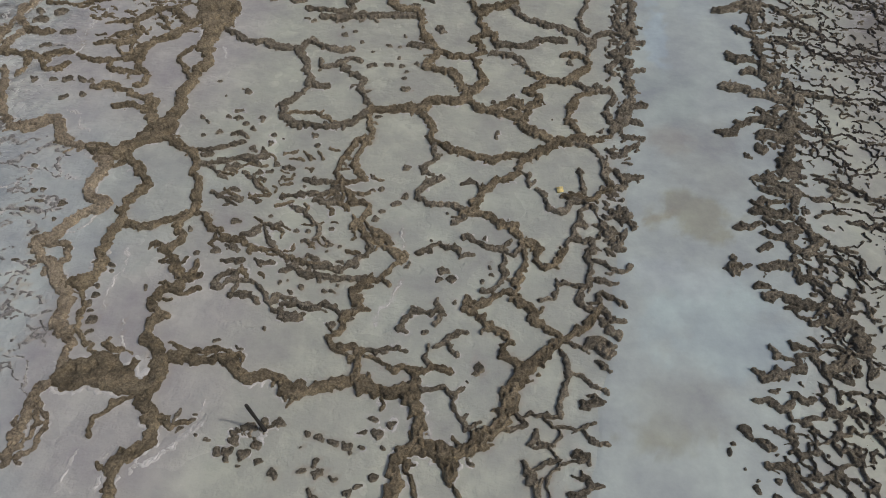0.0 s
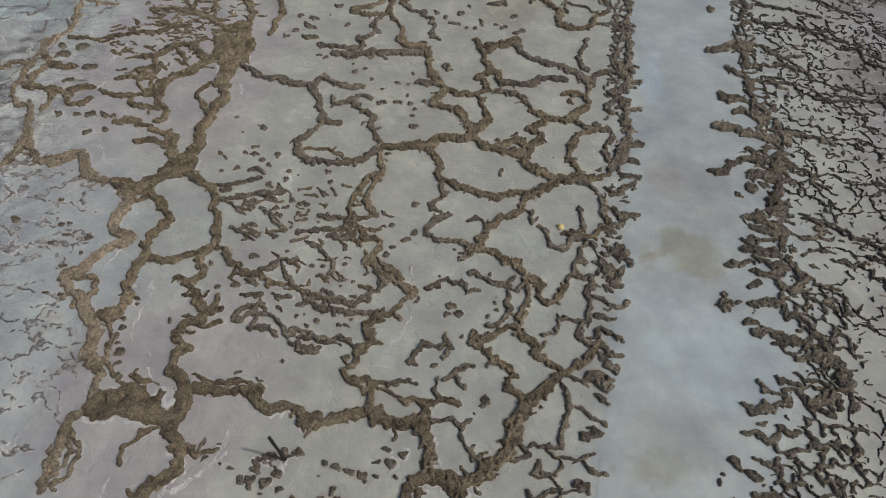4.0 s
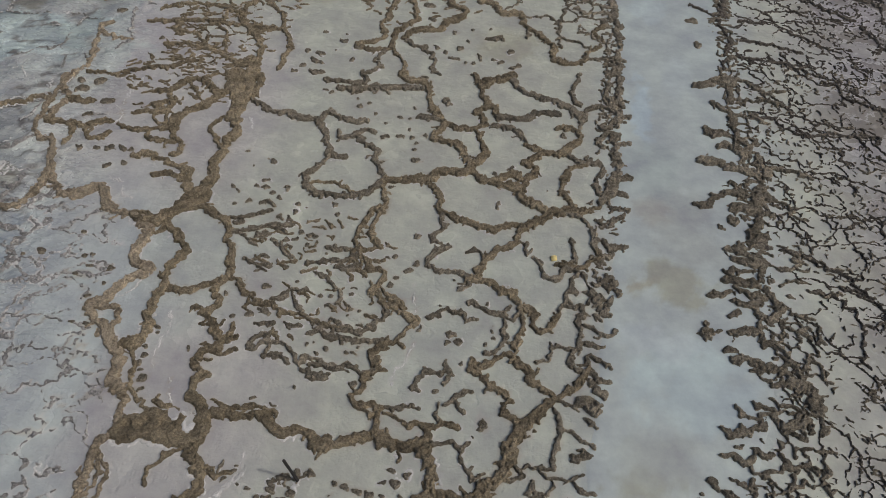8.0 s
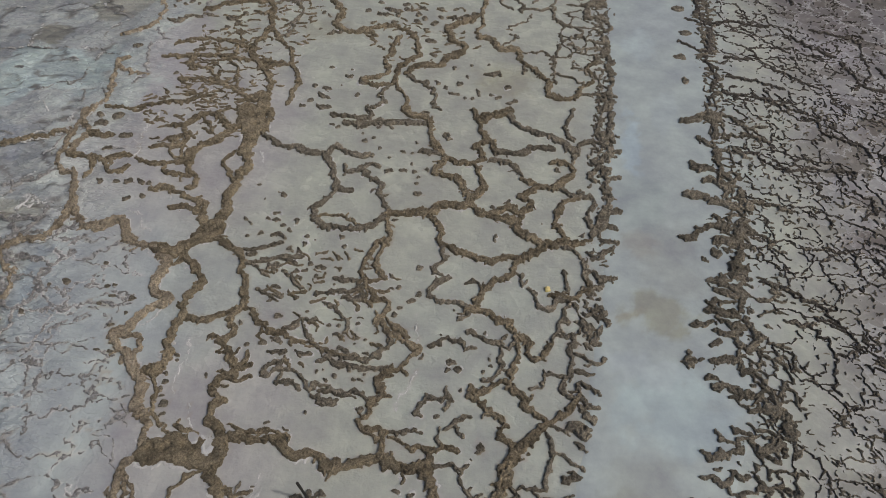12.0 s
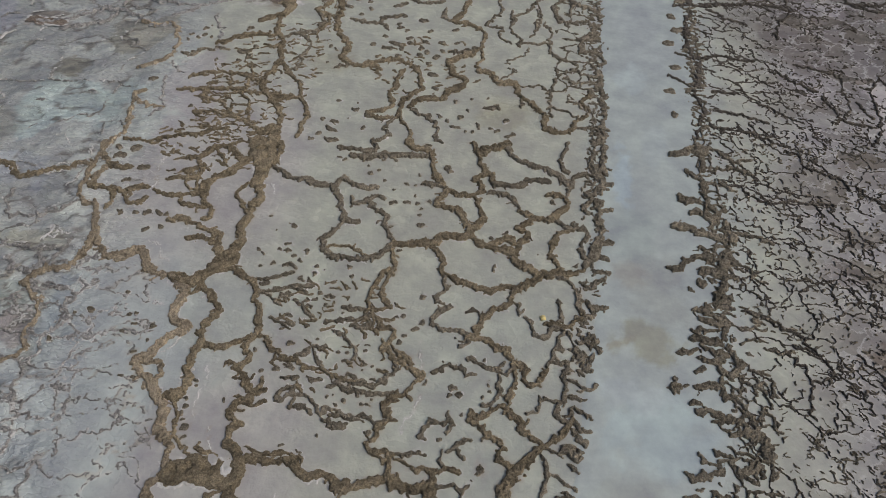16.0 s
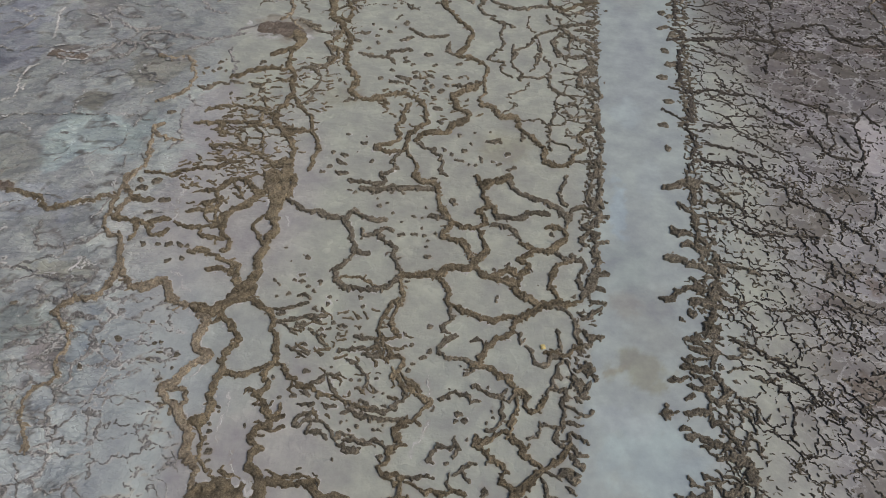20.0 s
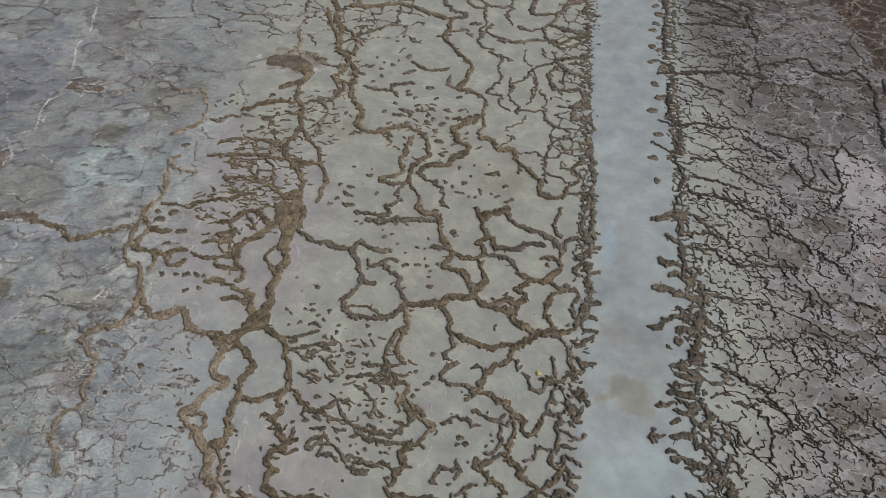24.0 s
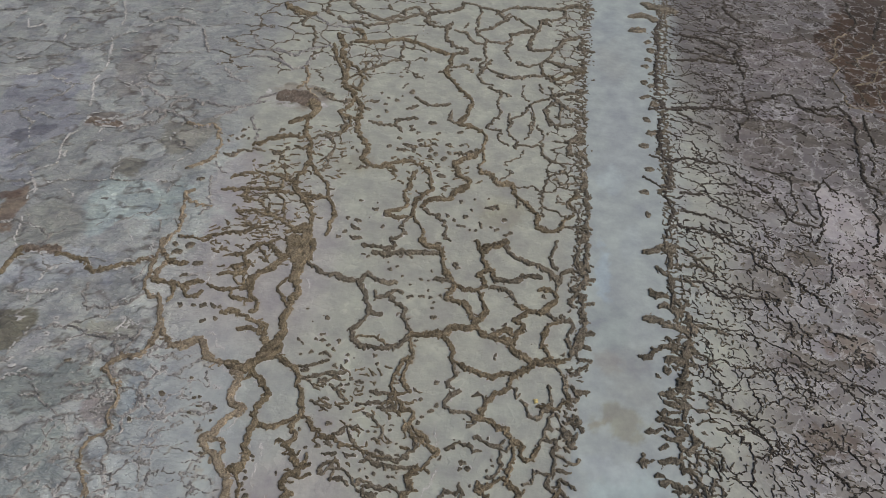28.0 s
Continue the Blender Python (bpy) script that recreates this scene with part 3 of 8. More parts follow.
ridge("brown", 0.53, (-1.94, 7.56), (-1.44, 7.51), (-0.99, 7.65), (-0.56, 7.91))
ridge("brown", 0.47, (-0.56, 7.91), (-0.18, 8.21), (0.04, 8.54), (0.11, 8.83), (0.17, 9.27), (0.22, 9.71))
ridge("brown", 0.48, (0.22, 9.71), (0.53, 10.15), (0.89, 10.56), (1.22, 10.99), (1.54, 11.36))
ridge("brown", 0.28, (1.54, 11.36), (1.81, 11.52), (2.08, 11.88), (2.39, 12.14), (2.63, 12.57), (2.81, 12.90))
ridge("brown", 0.12, (-1.96, 7.48), (-1.58, 7.25), (-1.32, 7.03), (-1.13, 6.73))
ridge("brown", 0.45, (-1.45, 7.36), (-1.16, 7.16), (-1.07, 6.86))
ridge("brown", 0.15, (-1.13, 6.73), (-0.89, 6.56), (-0.66, 6.42))
ridge("dark", 0.28, (-9.04, 22.53), (-9.30, 21.97), (-9.64, 21.48), (-9.80, 20.95), (-9.56, 20.45), (-9.26, 20.21), (-8.96, 19.98))
ridge("dark", 0.39, (-8.96, 19.98), (-8.20, 20.05), (-7.31, 20.17), (-6.78, 20.45), (-6.51, 20.90), (-6.36, 21.31))
ridge("dark", 0.36, (-14.04, 26.05), (-13.34, 25.60), (-12.53, 25.13), (-11.92, 25.30), (-11.29, 24.95), (-10.36, 24.95), (-9.98, 24.41), (-9.46, 23.46), (-9.06, 22.61), (-8.37, 22.59))
ridge("brown", 0.16, (-9.56, 20.62), (-8.76, 20.84), (-8.15, 20.75), (-7.69, 20.43), (-7.21, 20.35))
ridge("dark", 0.27, (-6.38, 21.41), (-6.59, 21.96), (-6.89, 22.45), (-7.09, 22.80), (-6.90, 23.17), (-7.45, 23.45), (-7.89, 23.83), (-8.28, 24.02), (-8.81, 23.83), (-9.07, 24.36))
ridge("dark", 0.26, (-8.26, 24.14), (-7.95, 24.56), (-7.36, 24.39))
ridge("brown", 0.48, (-6.36, 21.31), (-5.49, 21.39), (-4.83, 21.62), (-4.11, 21.72), (-3.95, 22.22), (-3.42, 22.32), (-2.70, 22.31), (-2.50, 22.60))
ridge("brown", 0.37, (-2.50, 22.60), (-2.70, 23.17), (-2.99, 23.59), (-3.31, 24.17), (-3.93, 24.25), (-4.43, 24.46), (-4.27, 25.02), (-4.12, 25.54), (-4.59, 26.17), (-4.91, 26.74), (-5.16, 27.48), (-5.27, 28.17), (-5.62, 28.70), (-6.50, 28.88), (-6.85, 29.43))
ridge("dark", 0.28, (-9.32, 25.35), (-9.92, 25.62), (-10.21, 24.97))
ridge("dark", 0.33, (-9.84, 25.81), (-9.23, 25.19), (-8.50, 25.16), (-7.90, 25.20))
ridge("dark", 0.33, (-8.90, 29.15), (-8.61, 28.49), (-8.87, 28.07), (-9.77, 28.14), (-10.72, 28.11))
ridge("dark", 0.42, (-9.89, 27.54), (-9.06, 27.47), (-8.33, 27.85), (-7.55, 28.00), (-6.49, 28.10), (-5.56, 28.13))
ridge("dark", 0.33, (-5.43, 25.96), (-4.80, 25.88), (-4.43, 25.80))
ridge("brown", 0.40, (-4.11, 25.63), (-3.47, 25.38), (-2.96, 25.32), (-2.57, 25.37))
ridge("brown", 0.39, (-2.43, 22.46), (-2.12, 22.14), (-1.73, 21.94), (-1.06, 22.21), (-0.44, 22.51), (-0.18, 22.15))
ridge("brown", 0.41, (-1.82, 21.93), (-1.16, 21.77), (-0.57, 21.71), (-0.10, 21.53))
ridge("brown", 0.46, (-0.10, 21.53), (-0.03, 21.03), (0.30, 20.74), (0.75, 20.63), (1.19, 20.40))
ridge("brown", 0.37, (1.19, 20.40), (1.63, 20.42), (2.06, 20.65), (2.88, 20.73), (3.32, 21.02))
ridge("brown", 0.31, (-0.10, 21.50), (0.09, 22.22), (0.38, 22.84), (0.60, 23.09), (0.26, 23.27), (-0.12, 23.37))
ridge("brown", 0.37, (-0.12, 23.37), (0.33, 23.73), (0.79, 24.14), (1.50, 24.12), (1.97, 24.69), (2.35, 25.18), (2.35, 25.83), (1.95, 26.03), (1.41, 25.96))
ridge("brown", 0.30, (0.79, 24.14), (0.30, 24.39), (-0.19, 24.60))
ridge("dark", 0.29, (-0.16, 24.92), (-0.49, 25.45), (-0.88, 25.77), (-1.80, 25.73))
ridge("brown", 0.43, (1.19, 20.33), (0.66, 19.75), (0.12, 19.27))
ridge("brown", 0.36, (0.12, 19.27), (-0.42, 19.44), (-0.74, 19.31), (-1.14, 19.03), (-1.58, 19.10), (-2.25, 19.35), (-2.92, 19.45), (-3.42, 19.74), (-3.59, 20.41), (-3.88, 20.88), (-4.19, 21.36))
ridge("dark", 0.20, (-3.40, 19.61), (-3.48, 19.25), (-3.25, 18.87), (-3.53, 18.55), (-3.60, 18.18), (-3.23, 17.96))
ridge("brown", 0.30, (0.02, 19.16), (-0.16, 18.74), (-0.34, 18.30), (-0.83, 17.93), (-1.22, 17.59), (-1.42, 17.14), (-1.50, 16.74), (-1.54, 16.35))
ridge("dark", 0.17, (-1.41, 17.42), (-1.64, 17.85), (-2.05, 17.62))
ridge("dark", 0.28, (-2.99, 17.82), (-3.35, 17.39), (-3.60, 16.98), (-3.52, 16.66), (-3.09, 16.47), (-2.52, 16.46), (-1.99, 16.43))
ridge("brown", 0.32, (-1.98, 16.34), (-1.29, 16.28), (-0.88, 16.15), (-0.46, 15.86), (-0.04, 15.79), (0.15, 15.48), (0.29, 15.20), (0.67, 15.17))
ridge("brown", 0.27, (0.67, 15.17), (0.85, 14.95), (0.70, 14.59), (0.98, 14.29), (1.35, 14.30), (1.54, 14.71), (1.72, 15.10))
ridge("dark", 0.18, (1.72, 15.10), (1.90, 15.49), (1.99, 15.89), (2.10, 16.32), (2.12, 16.80), (2.37, 17.13))
ridge("dark", 0.18, (-1.93, 16.30), (-1.93, 15.92), (-2.23, 15.78))
ridge("brown", 0.28, (0.33, 15.15), (0.41, 14.67), (0.35, 14.18), (0.29, 13.71), (0.23, 13.25), (0.16, 12.88))
ridge("brown", 0.32, (0.16, 12.88), (0.61, 12.55), (0.81, 12.41), (0.83, 12.04), (1.18, 11.96), (1.47, 11.69), (1.71, 11.43))
ridge("brown", 0.27, (0.16, 12.88), (-0.12, 13.06), (-0.47, 12.93), (-0.73, 12.61), (-1.08, 12.45), (-1.34, 12.59))
ridge("dark", 0.21, (0.21, 15.14), (0.09, 14.77), (-0.07, 14.61), (-0.46, 14.67), (-0.85, 14.77), (-1.23, 14.94), (-1.45, 15.19), (-1.77, 15.12))
ridge("dark", 0.16, (-0.91, 14.83), (-0.29, 15.02), (-0.19, 15.18))
ridge("dark", 0.18, (-0.42, 14.48), (-0.32, 14.09), (-0.23, 13.73), (-0.42, 13.38), (-0.60, 13.11), (-0.96, 13.04))
ridge("dark", 0.21, (-3.26, 14.19), (-2.88, 14.34), (-2.73, 14.63), (-2.16, 14.64), (-1.88, 14.60), (-1.74, 14.38), (-1.37, 14.48))
ridge("brown", 0.26, (-6.29, 20.96), (-5.91, 19.92), (-5.93, 19.56), (-6.12, 19.01), (-6.24, 18.43), (-6.11, 17.96), (-5.91, 17.56), (-5.76, 17.35), (-6.12, 17.07), (-6.59, 17.18), (-6.81, 16.86))
ridge("brown", 0.25, (-6.11, 19.70), (-6.44, 19.36), (-6.55, 18.86), (-6.76, 18.33), (-6.81, 17.74), (-6.58, 17.24))
ridge("brown", 0.28, (-6.56, 17.12), (-6.24, 16.76), (-5.97, 16.41), (-5.52, 16.22), (-5.18, 16.07), (-5.30, 15.70), (-5.53, 15.35), (-5.72, 15.12))
ridge("brown", 0.27, (-5.72, 15.12), (-5.27, 15.00), (-4.87, 14.59), (-4.45, 14.47), (-4.14, 14.27), (-3.78, 13.98))
ridge("brown", 0.26, (-4.88, 15.00), (-4.41, 14.73), (-3.82, 14.21), (-3.59, 14.00), (-3.83, 13.64))
ridge("brown", 0.23, (-3.83, 13.64), (-4.07, 13.39), (-4.09, 13.11), (-4.45, 12.95), (-4.79, 12.76), (-4.98, 12.47), (-4.92, 12.19), (-4.74, 11.80), (-4.95, 11.54))
ridge("brown", 0.23, (-4.95, 11.54), (-5.07, 11.21), (-5.21, 10.80), (-5.34, 10.56), (-5.24, 10.43))
ridge("brown", 0.17, (-4.04, 13.12), (-3.84, 12.85))
ridge("brown", 0.17, (-4.79, 11.77), (-4.36, 11.81))
ridge("brown", 0.22, (-6.70, 16.59), (-6.36, 16.21), (-5.87, 15.87))
ridge("dark", 0.18, (-4.84, 14.45), (-4.68, 14.22), (-5.01, 13.88), (-5.32, 13.53), (-5.62, 13.27))
ridge("dark", 0.22, (-12.34, 18.17), (-11.89, 18.13), (-11.43, 18.42), (-10.74, 18.70))
ridge("dark", 0.28, (-12.04, 17.27), (-11.47, 17.53), (-10.89, 17.77), (-10.26, 17.94), (-9.63, 18.12))
ridge("dark", 0.21, (-10.26, 17.85), (-9.72, 17.62))
ridge("dark", 0.21, (-11.34, 19.05), (-11.05, 19.22), (-10.62, 19.02))
ridge("dark", 0.26, (-12.01, 17.77), (-11.67, 17.94))
ridge("dark", 0.18, (-11.62, 17.33), (-11.12, 16.91), (-10.73, 16.73))
ridge("dark", 0.24, (-10.98, 17.26), (-10.43, 17.40))
ridge("dark", 0.20, (-9.77, 17.04), (-9.50, 16.55), (-9.01, 16.39))
ridge("dark", 0.23, (-8.42, 16.13), (-7.84, 16.29), (-7.23, 16.37), (-6.84, 16.57), (-6.46, 16.82))
ridge("dark", 0.21, (-11.00, 16.00), (-10.54, 15.89), (-9.88, 15.81))
ridge("dark", 0.16, (-10.40, 15.74), (-10.00, 15.55))
ridge("dark", 0.20, (-7.99, 15.71), (-7.49, 15.48), (-7.09, 15.14), (-6.75, 14.92), (-6.64, 14.58), (-6.79, 14.30))
ridge("dark", 0.23, (-7.84, 17.07), (-7.20, 17.07), (-6.74, 17.07))
ridge("dark", 0.24, (-7.16, 16.10), (-6.66, 16.09), (-6.30, 16.30))
ridge("dark", 0.20, (-7.87, 13.61), (-7.23, 13.41), (-6.41, 13.23), (-5.61, 13.23), (-5.15, 13.55))
ridge("dark", 0.22, (-7.32, 13.18), (-6.70, 12.87), (-5.93, 12.86), (-5.20, 12.91), (-4.69, 13.01))
ridge("dark", 0.17, (-6.82, 13.68), (-6.48, 13.49), (-5.96, 13.32))
ridge("dark", 0.23, (-7.08, 11.59), (-6.55, 11.68), (-6.21, 11.51), (-5.93, 11.74), (-5.46, 11.70), (-5.20, 11.52), (-4.89, 11.74))
ridge("dark", 0.19, (-6.97, 11.22), (-6.68, 11.17), (-6.36, 11.30))
ridge("dark", 0.24, (-9.60, 12.20), (-9.51, 12.41), (-9.29, 12.61), (-8.97, 12.58), (-8.80, 12.35))
ridge("dark", 0.22, (-9.60, 12.20), (-9.30, 11.99), (-9.07, 12.20), (-8.79, 12.33), (-8.24, 12.31), (-7.83, 11.92), (-7.54, 11.63), (-7.34, 11.86), (-6.81, 11.95), (-6.44, 11.67), (-5.96, 11.63))
ridge("dark", 0.16, (-8.90, 11.77), (-8.35, 11.80), (-7.88, 11.56))
ridge("dark", 0.22, (-7.40, 11.44), (-6.98, 11.26), (-6.41, 11.27))
ridge("dark", 0.20, (-9.53, 13.00), (-8.99, 13.19))
ridge("dark", 0.18, (-8.51, 13.16), (-7.93, 13.15))
ridge("dark", 0.19, (-7.64, 12.86), (-7.09, 13.07))
ridge("brown", 0.29, (-1.34, 12.59), (-1.41, 12.23), (-1.11, 12.06), (-0.73, 11.86), (-0.47, 11.65), (-0.11, 11.50), (0.10, 11.21))
ridge("brown", 0.29, (0.10, 11.21), (-0.12, 10.86), (0.24, 10.56), (0.58, 10.40))
ridge("dark", 0.17, (-0.44, 11.74), (-0.79, 11.40))
ridge("dark", 0.24, (-3.36, 11.26), (-3.19, 11.59), (-2.95, 11.85), (-2.60, 11.92), (-2.19, 12.04), (-2.07, 11.83), (-2.21, 11.58))
ridge("dark", 0.23, (-2.09, 10.75), (-1.78, 10.97), (-1.27, 11.38))
ridge("dark", 0.19, (-1.70, 10.88), (-1.45, 10.54))
ridge("dark", 0.24, (-2.32, 10.76), (-2.29, 10.33), (-2.07, 10.15), (-2.21, 9.93))
ridge("dark", 0.15, (0.30, 9.01), (0.58, 8.88), (1.04, 9.05), (1.68, 9.10))
ridge("dark", 0.20, (1.68, 9.10), (1.76, 9.63), (1.75, 9.99), (1.90, 10.41), (1.81, 10.78), (1.64, 11.14))
ridge("dark", 0.15, (1.97, 10.46), (2.31, 10.36), (2.64, 10.13), (3.05, 9.88))
ridge("dark", 0.16, (0.58, 8.88), (0.69, 8.66), (0.35, 8.48))
ridge("dark", 0.11, (1.16, 8.98), (1.45, 8.83), (1.70, 8.63), (1.71, 8.31), (1.26, 8.12), (1.02, 8.34))
ridge("dark", 0.24, (0.98, 8.45), (0.91, 8.12))
ridge("dark", 0.13, (1.69, 8.70), (2.32, 8.75), (2.71, 8.97))
ridge("dark", 0.17, (2.32, 8.75), (2.55, 8.42), (3.03, 8.41))
ridge("dark", 0.09, (1.26, 8.12), (1.55, 7.96), (1.71, 7.67), (1.51, 7.46), (1.45, 7.03), (1.52, 6.72))
ridge("dark", 0.09, (1.72, 7.64), (2.39, 7.80))
ridge("dark", 0.36, (2.16, 8.02), (2.34, 7.88))
ridge("dark", 0.33, (0.82, 7.55), (1.06, 7.13), (1.16, 6.67))
ridge("dark", 0.13, (1.04, 7.49), (1.41, 7.71), (1.71, 7.80))
ridge("dark", 0.30, (2.00, 6.93), (2.32, 6.86))
ridge("dark", 0.12, (2.32, 6.97), (2.54, 7.21), (2.31, 7.53))
ridge("brown", 0.36, (-3.15, 29.68), (-2.67, 28.76), (-2.31, 27.87), (-1.89, 27.24), (-1.69, 26.73))
ridge("brown", 0.69, (-2.57, 28.82), (-1.93, 29.49), (-1.18, 29.89))
ridge("dark", 0.40, (-1.18, 29.79), (-0.43, 28.64), (0.37, 28.42), (1.16, 28.11), (1.93, 27.72), (2.64, 27.06))
ridge("brown", 0.32, (-1.74, 27.26), (-2.37, 27.09), (-2.71, 26.64), (-2.29, 26.35), (-2.19, 25.80), (-2.50, 25.43), (-2.38, 24.82), (-2.08, 24.26), (-1.78, 23.68))
ridge("brown", 0.45, (-1.78, 23.68), (-2.12, 23.28), (-2.52, 22.85))
ridge("dark", 0.38, (-1.61, 26.40), (-0.50, 26.46), (0.30, 27.01), (0.80, 27.16), (1.54, 27.04))
ridge("dark", 0.28, (2.49, 30.69), (2.23, 29.67), (2.08, 28.70), (2.39, 27.91))
ridge("dark", 0.23, (2.64, 27.06), (2.44, 26.27), (2.35, 25.75))
ridge("dark", 0.31, (2.64, 26.98), (2.95, 27.81), (3.59, 28.12), (3.87, 27.93))
ridge("dark", 0.23, (3.92, 30.89), (3.97, 29.91), (3.74, 28.92), (4.00, 28.04), (4.22, 27.36), (3.87, 26.46), (3.55, 26.41))
ridge("dark", 0.38, (4.33, 30.94), (4.58, 29.99), (4.31, 29.00), (4.64, 28.22))
ridge("dark", 0.43, (4.04, 28.73), (4.33, 27.64), (4.22, 26.55))
ridge("dark", 0.40, (4.25, 27.37), (4.94, 27.29))
ridge("dark", 0.30, (3.55, 26.41), (3.93, 25.89), (4.15, 25.27), (4.84, 25.36))
ridge("dark", 0.24, (3.56, 26.59), (3.69, 25.85), (3.29, 25.35), (3.78, 24.86))
ridge("dark", 0.34, (3.78, 24.86), (4.00, 24.31), (4.30, 23.78), (4.07, 22.98))
ridge("dark", 0.36, (4.06, 22.91), (4.72, 23.00))
ridge("dark", 0.55, (4.08, 22.77), (3.74, 21.81))
ridge("dark", 0.35, (3.79, 21.92), (4.53, 21.85))
ridge("dark", 0.30, (3.67, 21.06), (4.19, 20.97), (4.58, 20.92))
ridge("dark", 0.34, (4.18, 26.00), (4.23, 24.34))
ridge("dark", 0.33, (2.00, 24.19), (2.45, 23.87), (2.91, 23.78))
ridge("brown", 0.30, (2.91, 23.78), (2.45, 23.53), (2.01, 23.06), (1.81, 22.53), (1.66, 21.94), (1.78, 21.38), (2.14, 21.09), (2.36, 20.69))
ridge("dark", 0.30, (2.91, 23.78), (3.49, 23.64), (3.50, 23.12), (3.15, 22.36), (3.34, 21.83), (3.59, 21.39), (3.23, 21.00))
ridge("dark", 0.27, (1.58, 20.45), (2.34, 20.36), (2.77, 19.94), (3.08, 19.52), (3.18, 19.10), (3.11, 18.50))
ridge("brown", 0.26, (3.11, 18.50), (3.37, 18.22), (2.96, 17.88), (2.57, 17.54), (2.05, 17.44), (1.65, 17.45))
ridge("dark", 0.28, (3.20, 20.16), (3.64, 20.00), (4.00, 20.39), (4.39, 20.67))
ridge("dark", 0.27, (3.18, 19.10), (3.71, 18.88), (4.26, 18.78))
ridge("dark", 0.26, (3.71, 18.88), (3.78, 18.27), (3.38, 18.08))
ridge("dark", 0.17, (2.16, 18.96), (2.16, 18.37), (2.27, 17.95), (2.09, 17.51))
ridge("dark", 0.20, (0.27, 18.56), (0.19, 18.10), (0.37, 17.81))
ridge("dark", 0.22, (0.62, 17.73), (0.88, 17.45), (0.98, 17.08), (1.26, 16.84), (1.68, 16.90), (1.87, 17.20), (2.37, 17.41))
ridge("dark", 0.37, (2.25, 17.31), (2.77, 16.94))
ridge("dark", 0.19, (2.77, 16.94), (2.96, 16.41), (2.88, 15.98), (2.74, 15.58), (2.64, 15.07), (2.46, 14.69))
ridge("dark", 0.23, (2.46, 14.69), (2.49, 14.22), (2.46, 13.76), (2.21, 13.49), (2.21, 13.05), (2.39, 12.75), (2.74, 12.72))
ridge("dark", 0.22, (2.85, 16.79), (3.33, 16.72), (3.74, 17.13))
ridge("dark", 0.31, (3.43, 16.66), (3.78, 16.65), (4.04, 16.43))
ridge("dark", 0.22, (3.55, 17.29), (3.84, 17.14), (3.94, 16.80))
ridge("dark", 0.46, (2.96, 16.28), (3.14, 15.79))
ridge("dark", 0.20, (3.14, 15.79), (3.44, 15.33), (3.76, 16.18))
ridge("dark", 0.20, (1.88, 15.49), (2.38, 15.48), (2.74, 15.61))
ridge("dark", 0.22, (2.12, 16.80), (2.18, 16.30), (1.97, 16.01))
ridge("dark", 0.18, (2.64, 14.73), (3.01, 14.52), (3.37, 14.36), (3.88, 14.71))
ridge("dark", 0.21, (2.55, 13.90), (3.40, 13.91))
ridge("dark", 0.12, (1.46, 13.73), (1.57, 13.54), (1.41, 13.07), (1.04, 12.85))
ridge("dark", 0.16, (1.46, 13.57), (1.91, 13.66), (2.29, 13.62))
ridge("dark", 0.25, (2.81, 12.92), (2.85, 13.34), (3.25, 13.20), (3.59, 13.03))
ridge("dark", 0.23, (2.81, 12.92), (3.08, 12.55), (3.50, 12.48))
ridge("dark", 0.24, (2.84, 12.48), (3.08, 12.14), (3.34, 11.81))
ridge("dark", 0.16, (1.81, 11.44), (2.29, 11.31), (2.83, 11.46))
ridge("dark", 0.48, (2.73, 11.53), (3.05, 11.29))
ridge("dark", 0.21, (2.79, 10.91), (3.08, 10.61))
ridge("dark", 0.27, (2.37, 9.45), (2.87, 9.57))
ridge("dark", 0.54, (8.36, 30.50), (9.08, 30.79), (9.65, 31.16), (10.19, 30.94))
ridge("dark", 0.38, (9.99, 31.71), (10.10, 30.49), (10.08, 29.50), (9.87, 28.13), (9.95, 27.08), (10.27, 26.10))
ridge("dark", 0.40, (10.27, 26.10), (10.70, 25.22), (10.96, 24.32), (10.95, 23.56))
ridge("dark", 0.54, (10.90, 23.77), (10.38, 22.82), (10.19, 21.79), (9.94, 20.89), (9.66, 19.99))
ridge("dark", 0.34, (9.14, 29.28), (9.57, 28.80), (9.94, 28.58))
ridge("dark", 0.50, (8.48, 27.04), (8.82, 26.71), (9.31, 26.78), (9.85, 26.45))
ridge("dark", 0.43, (9.03, 25.85), (9.55, 26.00), (9.93, 25.46), (10.19, 24.96))
ridge("dark", 0.47, (8.03, 24.78), (8.76, 24.73), (9.18, 24.34), (9.87, 24.35), (10.50, 24.15))
ridge("dark", 0.39, (9.25, 23.43), (9.68, 23.21), (10.22, 23.14))
ridge("dark", 0.36, (7.49, 21.72), (7.95, 21.81), (8.45, 22.32), (9.16, 22.72), (9.93, 22.76), (10.89, 22.68))
ridge("dark", 0.51, (9.17, 21.78), (9.78, 21.86), (10.33, 21.97))
ridge("dark", 0.34, (9.70, 20.00), (9.07, 19.46), (8.76, 19.42))
ridge("dark", 0.36, (8.48, 19.47), (8.94, 19.33), (9.50, 19.05), (9.72, 18.66))
ridge("dark", 0.32, (9.73, 18.69), (9.24, 18.74), (8.79, 18.87))
thin("dark", 0.23, (8.21, 18.18), (8.66, 18.18), (9.47, 18.35))
ridge("dark", 0.51, (8.22, 17.74), (8.68, 17.69), (9.52, 17.65))
ridge("dark", 0.34, (9.83, 18.84), (9.67, 17.96), (9.86, 17.32), (10.07, 16.96))
ridge("dark", 0.34, (10.07, 16.96), (10.06, 16.46), (9.77, 16.05), (9.27, 16.10), (9.23, 16.47), (9.49, 16.89))
